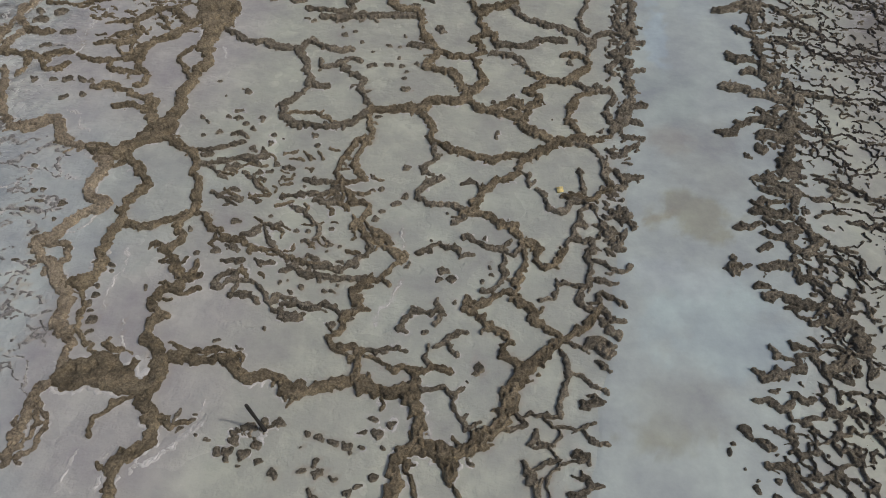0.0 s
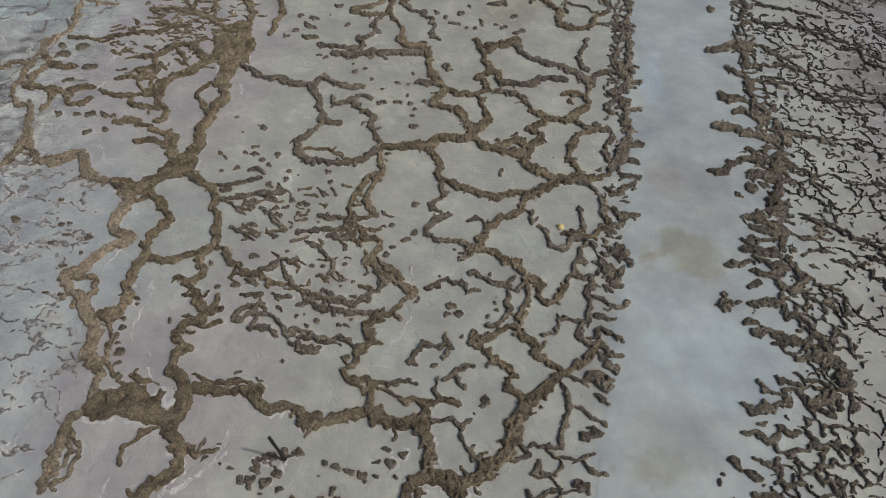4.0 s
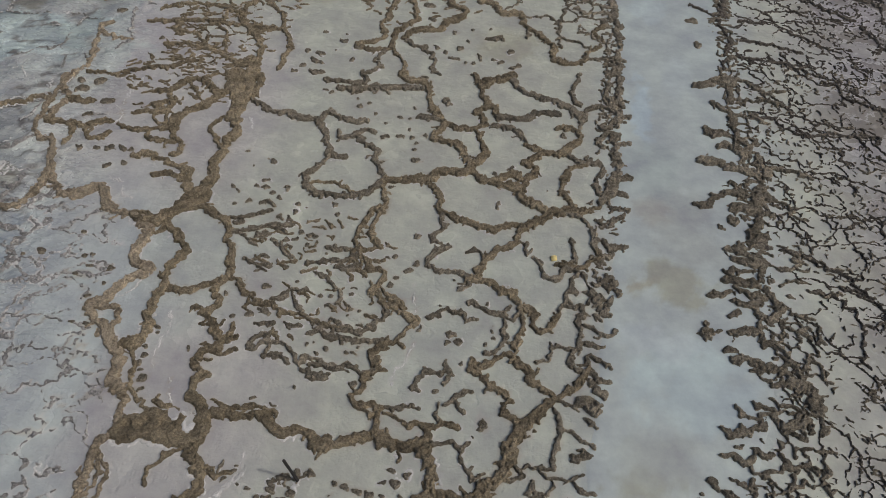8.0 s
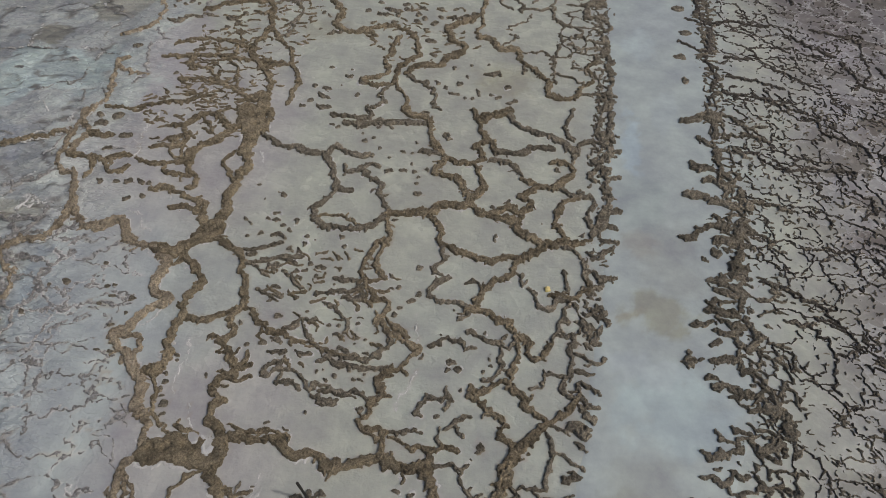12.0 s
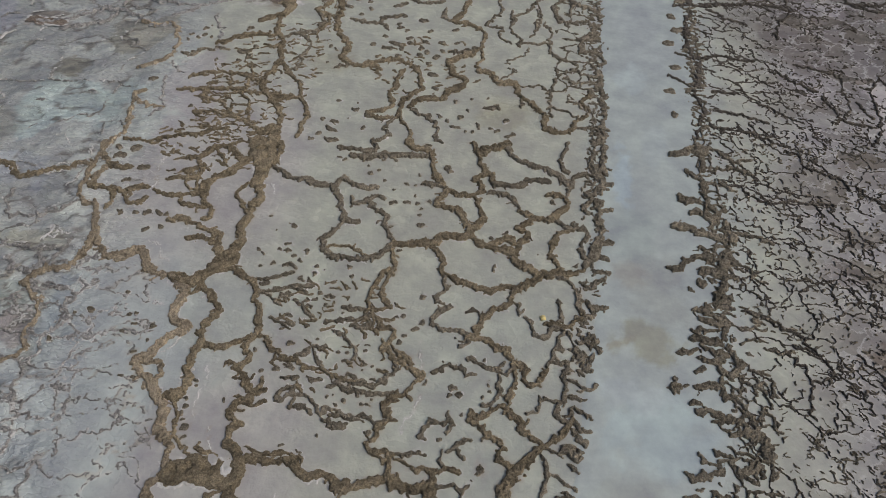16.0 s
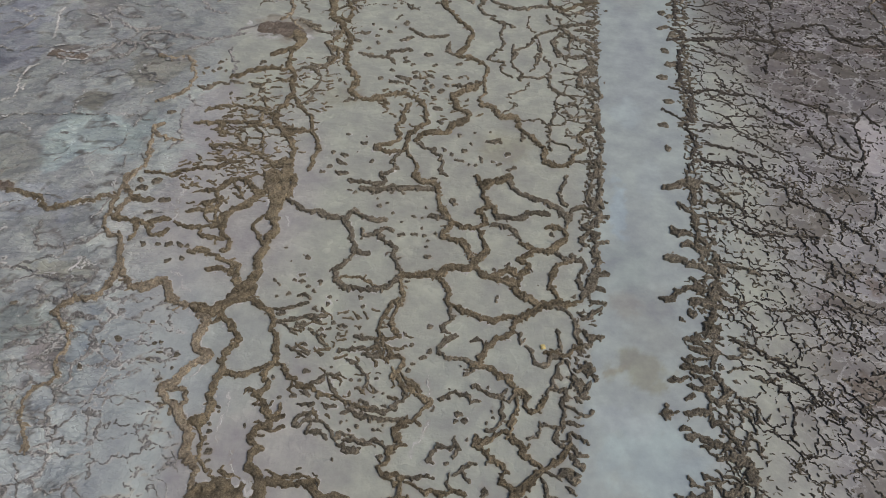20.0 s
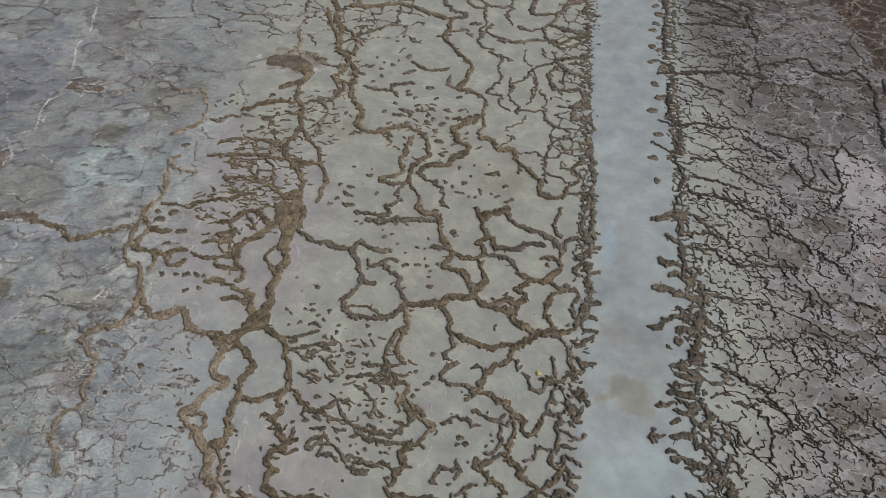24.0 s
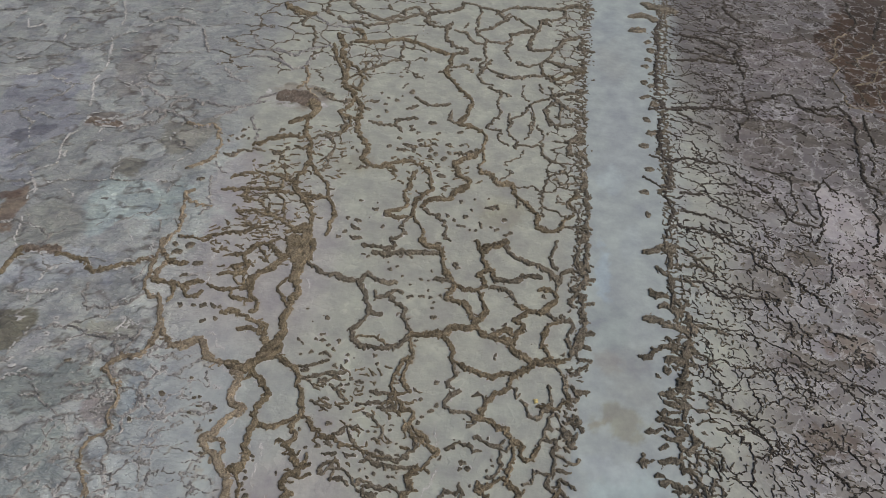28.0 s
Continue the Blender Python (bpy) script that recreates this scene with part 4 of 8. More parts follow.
ridge("dark", 0.33, (8.60, 17.31), (9.16, 17.12), (9.61, 17.03))
ridge("dark", 0.32, (7.48, 16.84), (8.00, 17.02), (8.31, 17.06))
ridge("dark", 0.35, (8.49, 16.65), (8.87, 16.57), (9.20, 16.32))
thin("dark", 0.28, (8.20, 15.96), (8.55, 16.18))
ridge("dark", 0.30, (7.26, 15.61), (7.30, 15.32))
ridge("dark", 0.62, (7.21, 15.03), (7.42, 15.01))
ridge("dark", 0.34, (8.06, 15.10), (8.55, 15.31), (9.12, 15.38), (9.44, 15.57))
ridge("dark", 0.32, (9.29, 15.88), (9.15, 15.15), (9.28, 14.83), (9.73, 14.86), (9.96, 14.69), (10.13, 14.27), (10.29, 13.84))
ridge("dark", 0.35, (10.29, 13.84), (10.45, 13.44), (10.64, 13.17), (10.71, 12.76), (10.64, 12.14))
ridge("dark", 0.30, (7.73, 14.32), (8.15, 14.40))
ridge("dark", 0.36, (8.05, 13.88), (8.44, 14.04), (8.86, 13.96), (9.52, 13.84), (9.83, 13.67), (10.02, 13.38), (10.42, 13.22))
ridge("dark", 0.30, (8.61, 13.61), (9.14, 13.64))
thin("dark", 0.29, (9.22, 13.27), (9.65, 13.22), (9.97, 13.16))
thin("dark", 0.15, (9.95, 20.03), (10.54, 19.93), (11.09, 19.59), (11.43, 19.32), (11.21, 18.75), (10.65, 18.54), (9.88, 18.57))
thin("dark", 0.13, (11.43, 19.32), (11.89, 19.27), (12.24, 19.12), (12.47, 18.87), (13.04, 18.95))
thin("dark", 0.23, (7.94, 12.16), (8.15, 11.84), (8.46, 11.77), (8.96, 11.85), (9.25, 11.70), (9.73, 11.71), (10.26, 11.90))
ridge("dark", 0.30, (7.32, 11.25), (7.54, 11.10), (7.88, 11.23), (8.45, 11.29), (8.82, 11.55))
thin("dark", 0.23, (8.55, 12.36), (8.70, 12.19), (9.03, 12.19), (9.27, 11.80))
thin("dark", 0.17, (9.08, 12.55), (9.48, 12.41), (10.02, 12.29), (10.25, 12.20), (10.64, 12.14), (10.81, 11.90), (10.82, 11.60))
ridge("dark", 0.52, (10.72, 12.82), (10.70, 12.34))
thin("dark", 0.26, (9.44, 11.45), (9.65, 11.33), (10.06, 11.33))
thin("dark", 0.26, (7.16, 10.20), (7.63, 10.21), (8.02, 10.21), (8.23, 10.45), (8.68, 10.39))
thin("dark", 0.16, (8.06, 10.10), (8.11, 9.85), (8.38, 9.72), (8.81, 9.59), (9.09, 9.48), (9.43, 9.69), (9.72, 9.65), (10.06, 9.52), (10.53, 9.52))
thin("dark", 0.18, (8.40, 9.89), (8.88, 9.94), (9.30, 10.10))
thin("dark", 0.30, (9.14, 10.51), (9.38, 10.33), (9.55, 10.13))
thin("dark", 0.15, (9.66, 10.54), (9.85, 10.85), (10.49, 10.92), (10.90, 10.92))
ridge("dark", 0.24, (6.74, 9.52), (6.83, 9.37), (6.85, 9.14))
thin("dark", 0.17, (7.36, 9.57), (7.64, 9.35), (7.93, 9.31), (8.12, 9.51))
ridge("dark", 0.42, (7.05, 9.04), (7.37, 8.99))
thin("dark", 0.16, (8.00, 9.33), (8.10, 9.02), (8.19, 8.70), (8.55, 8.67), (8.54, 8.30), (8.58, 8.13))
thin("dark", 0.11, (8.74, 9.60), (8.74, 9.27), (8.45, 8.91))
thin("dark", 0.18, (9.07, 9.48), (9.30, 9.11), (9.53, 8.82), (9.74, 8.53), (9.87, 8.19), (9.99, 7.88))
ridge("dark", 0.32, (7.27, 8.37), (7.68, 8.32), (7.87, 8.18), (7.89, 7.92), (8.11, 7.62))
thin("dark", 0.17, (7.92, 8.07), (8.36, 8.13), (8.56, 8.07))
thin("dark", 0.17, (8.96, 8.44), (9.26, 8.33), (9.48, 8.28))
thin("dark", 0.13, (10.54, 10.87), (10.43, 10.17), (10.41, 9.50))
thin("dark", 0.15, (9.93, 10.27), (10.04, 10.11), (10.40, 10.03))
thin("dark", 0.14, (10.73, 22.53), (11.23, 22.36), (11.57, 22.14), (11.89, 21.47), (12.29, 21.43))
thin("dark", 0.15, (9.95, 16.92), (10.45, 16.66), (10.93, 16.36), (11.45, 16.23))
thin("dark", 0.13, (9.84, 17.35), (10.28, 17.67), (10.83, 18.01), (11.49, 17.97))
thin("dark", 0.12, (10.78, 18.69), (11.45, 18.62), (11.77, 18.77))
thin("dark", 0.16, (10.29, 15.90), (10.88, 15.74), (11.14, 15.71))
thin("dark", 0.16, (11.50, 16.07), (11.50, 15.71), (11.26, 15.44), (11.47, 15.24))
thin("dark", 0.16, (10.65, 14.34), (10.98, 14.28), (11.28, 13.78), (11.45, 13.49))
thin("dark", 0.25, (10.22, 31.49), (11.21, 31.13), (11.74, 30.48), (12.91, 30.64))
thin("dark", 0.24, (9.92, 28.62), (10.98, 28.32), (11.65, 27.98))
thin("dark", 0.23, (10.41, 29.36), (11.73, 29.77), (12.67, 29.45))
thin("dark", 0.23, (11.03, 24.70), (11.90, 24.56), (12.94, 24.23))
thin("dark", 0.14, (11.43, 17.70), (12.14, 17.53), (12.71, 17.71))
ridge("tan", 0.20, (-13.40, 7.59), (-12.90, 7.05), (-12.70, 6.57), (-12.96, 5.97), (-13.19, 5.75))
ridge("flake", 0.06, (-14.94, 8.71), (-14.31, 8.72), (-13.98, 8.42), (-13.68, 7.77), (-13.33, 7.46))
ridge("flake", 0.09, (-14.74, 9.80), (-14.32, 9.71), (-14.01, 9.84), (-13.63, 9.64))
ridge("flake", 0.08, (-15.69, 9.98), (-15.39, 10.28), (-14.71, 10.26), (-14.19, 10.51))
ridge("flake", 0.07, (-14.52, 10.25), (-14.22, 9.87), (-13.80, 9.62))
ridge("flake", 0.10, (-17.72, 14.52), (-17.27, 14.86), (-16.65, 14.72), (-16.13, 14.96))
ridge("flake", 0.09, (-17.35, 14.44), (-16.46, 14.37), (-15.96, 14.63))
ridge("flake", 0.09, (-16.59, 11.52), (-15.92, 11.72), (-15.64, 12.12))
ridge("crust", 0.08, (-12.98, 13.33), (-12.70, 12.64), (-12.77, 11.92), (-12.83, 11.41), (-12.65, 10.72))
ridge("crust", 0.07, (-11.91, 10.46), (-11.71, 9.91), (-11.37, 9.55))
ridge("crust", 0.09, (-9.61, 5.90), (-9.22, 6.25), (-8.80, 6.70), (-8.53, 7.15), (-8.31, 7.59), (-8.40, 8.19))
ridge("crust", 0.07, (-11.28, 6.28), (-11.32, 5.73), (-11.30, 5.10))
ridge("crust", 0.07, (-10.45, 6.24), (-10.30, 5.64), (-10.35, 5.38))
ridge("crust", 0.08, (-11.15, 7.17), (-10.94, 7.44), (-10.55, 7.77), (-10.13, 7.69), (-9.84, 7.21))
ridge("crust", 0.12, (-20.66, 24.69), (-19.95, 23.99), (-20.00, 23.26))
ridge("crust", 0.12, (-20.17, 27.12), (-20.30, 26.37), (-20.31, 25.66), (-20.27, 24.75))
ridge("crust", 0.11, (-14.57, 14.62), (-14.71, 14.26), (-14.84, 13.79), (-15.09, 13.55))
ridge("crust", 0.07, (-3.98, 15.72), (-3.86, 14.83), (-3.44, 14.10))
ridge("crust", 0.08, (-3.49, 13.01), (-3.73, 12.31), (-4.05, 11.68), (-4.08, 11.16))
ridge("crust", 0.08, (-18.56, 19.75), (-17.80, 19.33), (-17.48, 18.78), (-17.03, 18.51))
ridge("crust", 0.08, (-13.71, 24.75), (-13.30, 23.96))
ridge("crust", 0.06, (-8.68, 9.88), (-8.16, 9.89), (-7.66, 9.48))
ridge("crust", 0.10, (-12.96, 14.31), (-14.04, 13.95))
thin("dark", 0.45, (-19.39, 62.59), (-18.94, 61.16), (-17.94, 60.37), (-16.66, 59.64), (-15.61, 59.01), (-14.37, 59.83), (-13.47, 59.99))
thin("dark", 0.35, (-13.47, 59.99), (-13.68, 61.16), (-13.23, 61.98), (-12.29, 62.03), (-11.88, 60.89), (-11.26, 60.65))
thin("dark", 0.41, (-11.26, 60.65), (-10.22, 61.56), (-8.88, 62.06), (-8.03, 62.83), (-7.88, 64.11))
thin("dark", 0.43, (-20.08, 58.77), (-19.19, 58.00), (-17.48, 58.08), (-16.79, 57.52), (-15.78, 58.16), (-14.72, 58.59), (-13.19, 59.69), (-12.20, 60.71))
thin("dark", 0.35, (-11.26, 60.65), (-11.05, 59.27), (-9.80, 58.57), (-8.79, 59.10), (-8.53, 59.73))
ridge("brown", 0.50, (-17.15, 54.57), (-16.12, 54.44), (-14.57, 54.93), (-13.02, 55.54), (-11.31, 55.20), (-10.10, 54.47), (-8.37, 53.74), wander=0.05)
thin("dark", 0.37, (-8.37, 53.74), (-6.79, 54.02), (-6.55, 54.79), (-7.46, 55.15), (-8.32, 55.85), (-8.85, 57.39), (-8.72, 59.00))
thin("dark", 0.26, (-12.66, 55.38), (-12.60, 53.49), (-12.38, 52.01), (-13.36, 51.53), (-14.20, 50.40), (-15.58, 49.77))
thin("flake", 0.31, (-22.38, 59.06), (-21.46, 57.81), (-20.10, 57.02), (-18.38, 57.00), (-17.17, 56.66))
ridge("brown", 0.51, (-17.95, 56.62), (-16.94, 56.14), (-16.45, 54.91), (-17.10, 54.36), wander=0.05)
thin("dark", 0.32, (-21.64, 62.16), (-21.43, 59.96), (-20.58, 58.92))
ridge("brown", 0.43, (-19.16, 55.51), (-18.12, 53.54), (-17.85, 51.53), (-17.00, 50.19), (-16.81, 48.31), (-16.49, 46.99), (-15.46, 45.83), (-14.70, 44.67), (-14.22, 43.41), wander=0.05)
ridge("brown", 0.31, (-14.22, 43.41), (-14.08, 41.90), (-14.06, 40.57), wander=0.05)
ridge("brown", 0.35, (-19.23, 53.55), (-18.37, 51.44), (-17.39, 49.64), (-16.46, 47.91), wander=0.05)
ridge("brown", 0.31, (-16.30, 47.02), (-15.20, 46.68), (-15.30, 48.49), (-16.18, 49.85), (-16.95, 50.89), wander=0.05)
thin("dark", 0.24, (-18.87, 46.12), (-17.68, 45.45), (-16.64, 44.50), (-15.89, 44.29), (-15.51, 44.96))
ridge("brown", 0.36, (-15.14, 45.28), (-15.35, 44.05), (-15.92, 42.79), (-14.97, 42.46), wander=0.05)
ridge("brown", 0.29, (-15.10, 42.60), (-14.72, 41.39), (-14.92, 40.43), wander=0.05)
thin("dark", 0.23, (-18.46, 45.75), (-17.85, 45.16), (-16.41, 44.37))
thin("flake", 0.31, (-24.25, 51.91), (-22.35, 51.02), (-21.52, 51.89), (-20.82, 52.53), (-19.86, 53.02), (-19.07, 53.37))
thin("dark", 0.27, (-20.82, 52.53), (-21.27, 54.58), (-22.04, 56.55), (-23.05, 56.48), (-23.12, 58.80))
ridge("brown", 0.82, (-22.57, 58.91), (-24.18, 59.21), (-25.72, 60.39), wander=0.05)
thin("flake", 0.25, (-24.31, 50.37), (-23.05, 49.80), (-21.91, 48.83), (-20.76, 49.23), (-20.62, 50.83))
ridge("tan", 0.29, (-20.76, 49.23), (-20.20, 48.18), (-20.00, 46.74), (-20.41, 45.85), wander=0.05)
ridge("tan", 0.15, (-20.20, 48.18), (-19.86, 46.40), (-18.81, 44.99), (-18.48, 44.70), wander=0.05)
ridge("mud", 2.04, (-21.19, 44.57), (-20.00, 44.78), (-18.68, 43.98), wander=0.05)
ridge("brown", 0.82, (-18.72, 44.14), (-18.04, 43.08), (-18.11, 41.92), wander=0.05)
ridge("brown", 0.50, (-18.11, 41.92), (-18.85, 41.48), (-19.63, 40.87), wander=0.05)
ridge("brown", 0.41, (-18.31, 41.41), (-17.98, 39.60), (-17.30, 38.66), wander=0.05)
ridge("brown", 0.38, (-7.82, 53.63), (-7.80, 51.83), (-7.91, 50.27), (-6.91, 48.86), (-6.04, 47.48), (-5.13, 46.33), wander=0.05)
ridge("brown", 0.39, (-5.13, 46.33), (-5.27, 44.95), (-5.61, 43.67), (-5.95, 42.89), (-5.04, 42.81), (-4.04, 42.20), wander=0.05)
thin("dark", 0.30, (-6.70, 44.79), (-6.50, 43.19), (-5.89, 42.82))
thin("dark", 0.32, (-10.09, 46.16), (-9.26, 45.61), (-8.41, 45.17), (-6.97, 45.75))
thin("dark", 0.34, (-10.53, 44.38), (-9.59, 44.88))
thin("dark", 0.30, (-11.49, 41.79), (-10.90, 42.68), (-9.53, 43.08))
thin("dark", 0.29, (-13.20, 42.05), (-11.98, 41.86), (-11.03, 41.87), (-10.32, 41.05))
thin("dark", 0.20, (-10.98, 50.01), (-9.92, 49.16))
thin("dark", 0.26, (-8.66, 50.42), (-7.48, 50.92))
thin("dark", 0.23, (-7.88, 64.11), (-6.36, 63.77), (-5.89, 62.00), (-6.01, 60.20), (-5.78, 57.95), (-4.92, 57.01), (-4.94, 54.87), (-4.48, 53.32), (-4.96, 52.24), (-4.58, 50.95))
thin("dark", 0.32, (-5.83, 58.39), (-4.56, 59.31), (-3.75, 60.61), (-3.00, 61.34))
thin("dark", 0.31, (-8.07, 58.32), (-6.88, 57.75), (-5.89, 56.29), (-4.84, 56.16))
thin("dark", 0.34, (-6.02, 63.33), (-4.53, 63.11), (-3.56, 61.83), (-3.03, 62.66))
thin("dark", 0.29, (-4.79, 56.81), (-3.78, 56.57), (-2.42, 56.81))
thin("dark", 0.19, (-6.85, 60.04), (-7.28, 58.81))
thin("dark", 0.34, (-6.04, 53.04), (-5.06, 53.31))
thin("dark", 0.23, (-4.66, 51.90), (-5.04, 50.40), (-4.22, 49.33), (-3.66, 49.24))
thin("dark", 0.27, (-3.99, 53.21), (-4.46, 51.94), (-3.57, 51.32), (-2.24, 50.79))
thin("dark", 0.20, (-3.87, 48.75), (-2.81, 48.04), (-2.92, 46.29), (-2.58, 45.09), (-3.19, 43.76), (-3.63, 42.81))
thin("dark", 0.28, (-7.54, 51.39), (-6.29, 51.90), (-5.61, 50.96))
thin("dark", 0.40, (-4.22, 62.19), (-3.15, 63.62), (-2.24, 64.04), (-0.48, 64.36), (1.28, 64.32), (2.69, 64.83))
thin("dark", 0.76, (2.69, 64.83), (3.86, 65.43), (5.62, 65.13))
thin("dark", 0.37, (2.69, 64.83), (2.47, 62.95), (1.62, 62.08), (0.42, 61.85), (0.24, 60.42), (-0.05, 59.23))
thin("dark", 0.43, (-0.05, 59.23), (-0.50, 57.81), (-0.58, 55.87), (0.39, 56.04), (1.74, 56.08))
thin("dark", 0.45, (1.74, 56.08), (2.26, 57.02), (2.80, 58.19), (4.51, 59.05))
thin("dark", 0.45, (0.43, 61.62), (1.37, 60.62))
thin("dark", 0.31, (-4.05, 60.09), (-3.04, 61.93), (-1.50, 61.26), (-0.59, 60.03), (-0.06, 59.45))
thin("dark", 0.51, (-2.52, 58.33), (-1.17, 59.13), (-0.07, 59.56))
thin("dark", 0.20, (-2.54, 58.55), (-2.52, 56.58), (-2.81, 55.26), (-2.21, 53.52))
thin("dark", 0.29, (2.73, 59.51), (3.40, 58.63))
thin("dark", 0.52, (4.50, 58.07), (4.16, 56.93), (5.45, 56.43))
thin("dark", 0.30, (1.74, 56.08), (1.24, 54.44), (0.47, 53.60), (0.74, 51.89))
ridge("brown", 0.37, (0.74, 51.80), (2.09, 51.18), (3.31, 52.25), (4.65, 52.78), wander=0.05)
thin("dark", 0.47, (1.20, 54.13), (2.78, 53.42), (4.14, 52.98), (4.67, 54.35))
thin("dark", 0.31, (-1.68, 53.42), (-0.86, 52.77), (0.17, 53.25))
thin("dark", 0.32, (-3.32, 50.70), (-1.78, 50.69), (-0.78, 51.15), (0.55, 51.38))
thin("dark", 0.33, (0.85, 51.53), (2.10, 50.44), (3.31, 50.93), (4.39, 52.06))
thin("dark", 0.35, (1.74, 48.39), (3.32, 49.02), (4.71, 49.62))
thin("dark", 0.21, (1.31, 49.66), (1.84, 48.41), (0.88, 47.55), (0.20, 47.26), (-0.25, 46.32), (-0.90, 44.96), (-1.57, 44.28), (-1.78, 43.13))
thin("dark", 0.42, (1.85, 47.97), (2.84, 46.86), (4.14, 46.24))
thin("dark", 0.26, (1.66, 47.51), (1.22, 45.74), (1.73, 44.60), (2.44, 43.93), (3.33, 44.40), (4.54, 43.66))
thin("dark", 0.24, (2.39, 47.63), (2.43, 45.13))
thin("dark", 0.37, (2.83, 48.15), (3.61, 48.02), (4.59, 47.93))
thin("dark", 0.19, (0.94, 48.70), (0.60, 49.99))
thin("dark", 0.14, (-0.05, 46.36), (0.32, 44.36), (-0.08, 42.64))
thin("dark", 0.23, (-1.84, 47.77), (-3.12, 48.25))
thin("dark", 0.12, (-0.71, 49.76), (-1.03, 48.35), (-0.33, 47.16))
ridge("brown", 0.26, (-4.04, 42.20), (-3.49, 41.76), (-3.58, 40.24), (-3.94, 39.31), wander=0.05)
ridge("brown", 0.44, (-3.94, 39.31), (-4.59, 38.63), (-5.38, 38.15), (-5.54, 37.71), (-5.13, 36.48), (-4.30, 35.96), wander=0.05)
ridge("brown", 0.41, (-4.30, 35.96), (-4.40, 35.29), (-5.16, 34.53), (-5.46, 33.60), (-6.29, 33.59), (-7.08, 33.27), (-7.39, 32.55), wander=0.05)
thin("dark", 0.28, (-3.99, 39.81), (-4.60, 39.20), (-5.71, 39.02))
ridge("brown", 0.20, (-3.57, 40.10), (-3.42, 38.48), (-3.81, 37.93), (-3.50, 37.09), wander=0.05)
ridge("brown", 0.47, (-3.50, 37.09), (-2.66, 36.89), (-2.12, 35.99), (-1.05, 36.10), wander=0.05)
ridge("brown", 0.35, (-1.05, 36.10), (-0.77, 34.93), (0.06, 34.13), (0.93, 33.07), (1.01, 31.91), (1.79, 31.41), wander=0.05)
ridge("brown", 0.26, (1.79, 31.41), (2.42, 31.68), (3.00, 32.81), (3.60, 33.74), (3.19, 34.64), (3.77, 35.61), wander=0.05)
thin("dark", 0.33, (3.77, 35.61), (4.46, 37.41), (4.04, 38.68), (4.66, 39.48), (4.28, 40.48), (3.16, 40.29))
ridge("brown", 0.36, (-10.97, 36.80), (-9.33, 37.49), (-7.91, 36.97), (-7.34, 36.12), (-6.95, 35.19), (-7.22, 34.19), wander=0.05)
ridge("brown", 0.29, (-7.22, 34.19), (-7.90, 33.14), (-7.91, 31.93), (-7.57, 31.10), wander=0.05)
ridge("brown", 0.32, (-8.45, 36.47), (-8.68, 35.23), (-8.87, 33.91), (-8.50, 32.73), (-8.96, 32.05), (-9.69, 31.58), (-9.03, 31.10), (-8.03, 31.43), wander=0.05)
thin("dark", 0.22, (-8.03, 31.43), (-8.45, 30.38), (-8.11, 29.59), (-8.77, 28.88))
ridge("brown", 0.21, (-7.57, 31.10), (-7.04, 30.33), (-6.86, 29.19), wander=0.05)
thin("dark", 0.26, (-7.37, 32.43), (-6.30, 31.89), (-5.55, 31.14), (-5.40, 30.03), (-4.93, 29.50))
thin("dark", 0.20, (-1.92, 45.20), (-1.58, 43.64), (-1.74, 42.44), (-0.94, 41.43), (-1.12, 40.66), (-0.27, 40.95), (0.90, 41.15), (1.16, 39.95), (2.07, 39.33), (2.95, 38.85))
thin("dark", 0.18, (-3.58, 42.82), (-2.40, 42.63), (-2.55, 41.54), (-1.58, 40.73))
thin("dark", 0.13, (-0.32, 41.84), (0.08, 44.32), (0.03, 45.54))
thin("dark", 0.17, (0.53, 43.84), (1.08, 42.53), (0.90, 41.15))
thin("dark", 0.22, (1.22, 45.74), (1.74, 44.20), (2.86, 44.00))
thin("dark", 0.51, (3.34, 42.16), (4.35, 43.09))
thin("dark", 0.41, (2.88, 42.00), (4.43, 42.34))
thin("dark", 0.35, (4.30, 43.23), (3.34, 42.01), (3.16, 40.29))
thin("dark", 0.14, (-1.05, 36.10), (-0.65, 35.78), (0.44, 35.96), (1.27, 35.27), (1.13, 34.31), (1.38, 33.02))
thin("dark", 0.17, (1.26, 35.45), (1.64, 36.94), (2.31, 37.99), (2.91, 38.49))
thin("dark", 0.20, (2.32, 37.58), (2.54, 36.76), (3.86, 36.98))
thin("dark", 0.23, (2.48, 38.42), (3.35, 37.82), (4.29, 37.51))
thin("dark", 0.14, (2.35, 35.44), (2.36, 34.76), (3.36, 34.00))
thin("dark", 0.16, (1.31, 34.03), (2.38, 33.54), (2.96, 33.04))
thin("dark", 0.19, (2.57, 32.16), (3.76, 32.07), (4.56, 32.48))
thin("dark", 0.11, (-1.64, 37.74), (-1.18, 37.41), (-1.93, 36.35))
thin("dark", 0.11, (-1.85, 38.25), (-1.49, 38.80), (-0.60, 39.45), (-0.43, 40.41))
thin("dark", 0.35, (4.20, 37.03), (4.60, 34.87), (4.56, 32.48), (4.46, 31.00))
thin("dark", 0.27, (4.07, 30.72), (4.41, 32.75))
thin("dark", 0.34, (-2.76, 33.19), (-1.86, 33.27))
thin("dark", 0.14, (-0.54, 34.53), (-0.52, 33.55))
ridge("brown", 0.33, (-17.30, 38.66), (-17.17, 37.52), (-16.71, 36.53), (-16.82, 35.48), (-16.97, 34.45), (-17.02, 33.15), wander=0.05)
ridge("brown", 0.37, (-18.09, 39.13), (-19.73, 39.00), (-20.48, 38.42), (-21.56, 37.50), wander=0.05)
thin("dark", 0.30, (-17.30, 38.66), (-16.79, 39.50), (-15.36, 40.12), (-15.13, 41.32), (-15.62, 42.35))
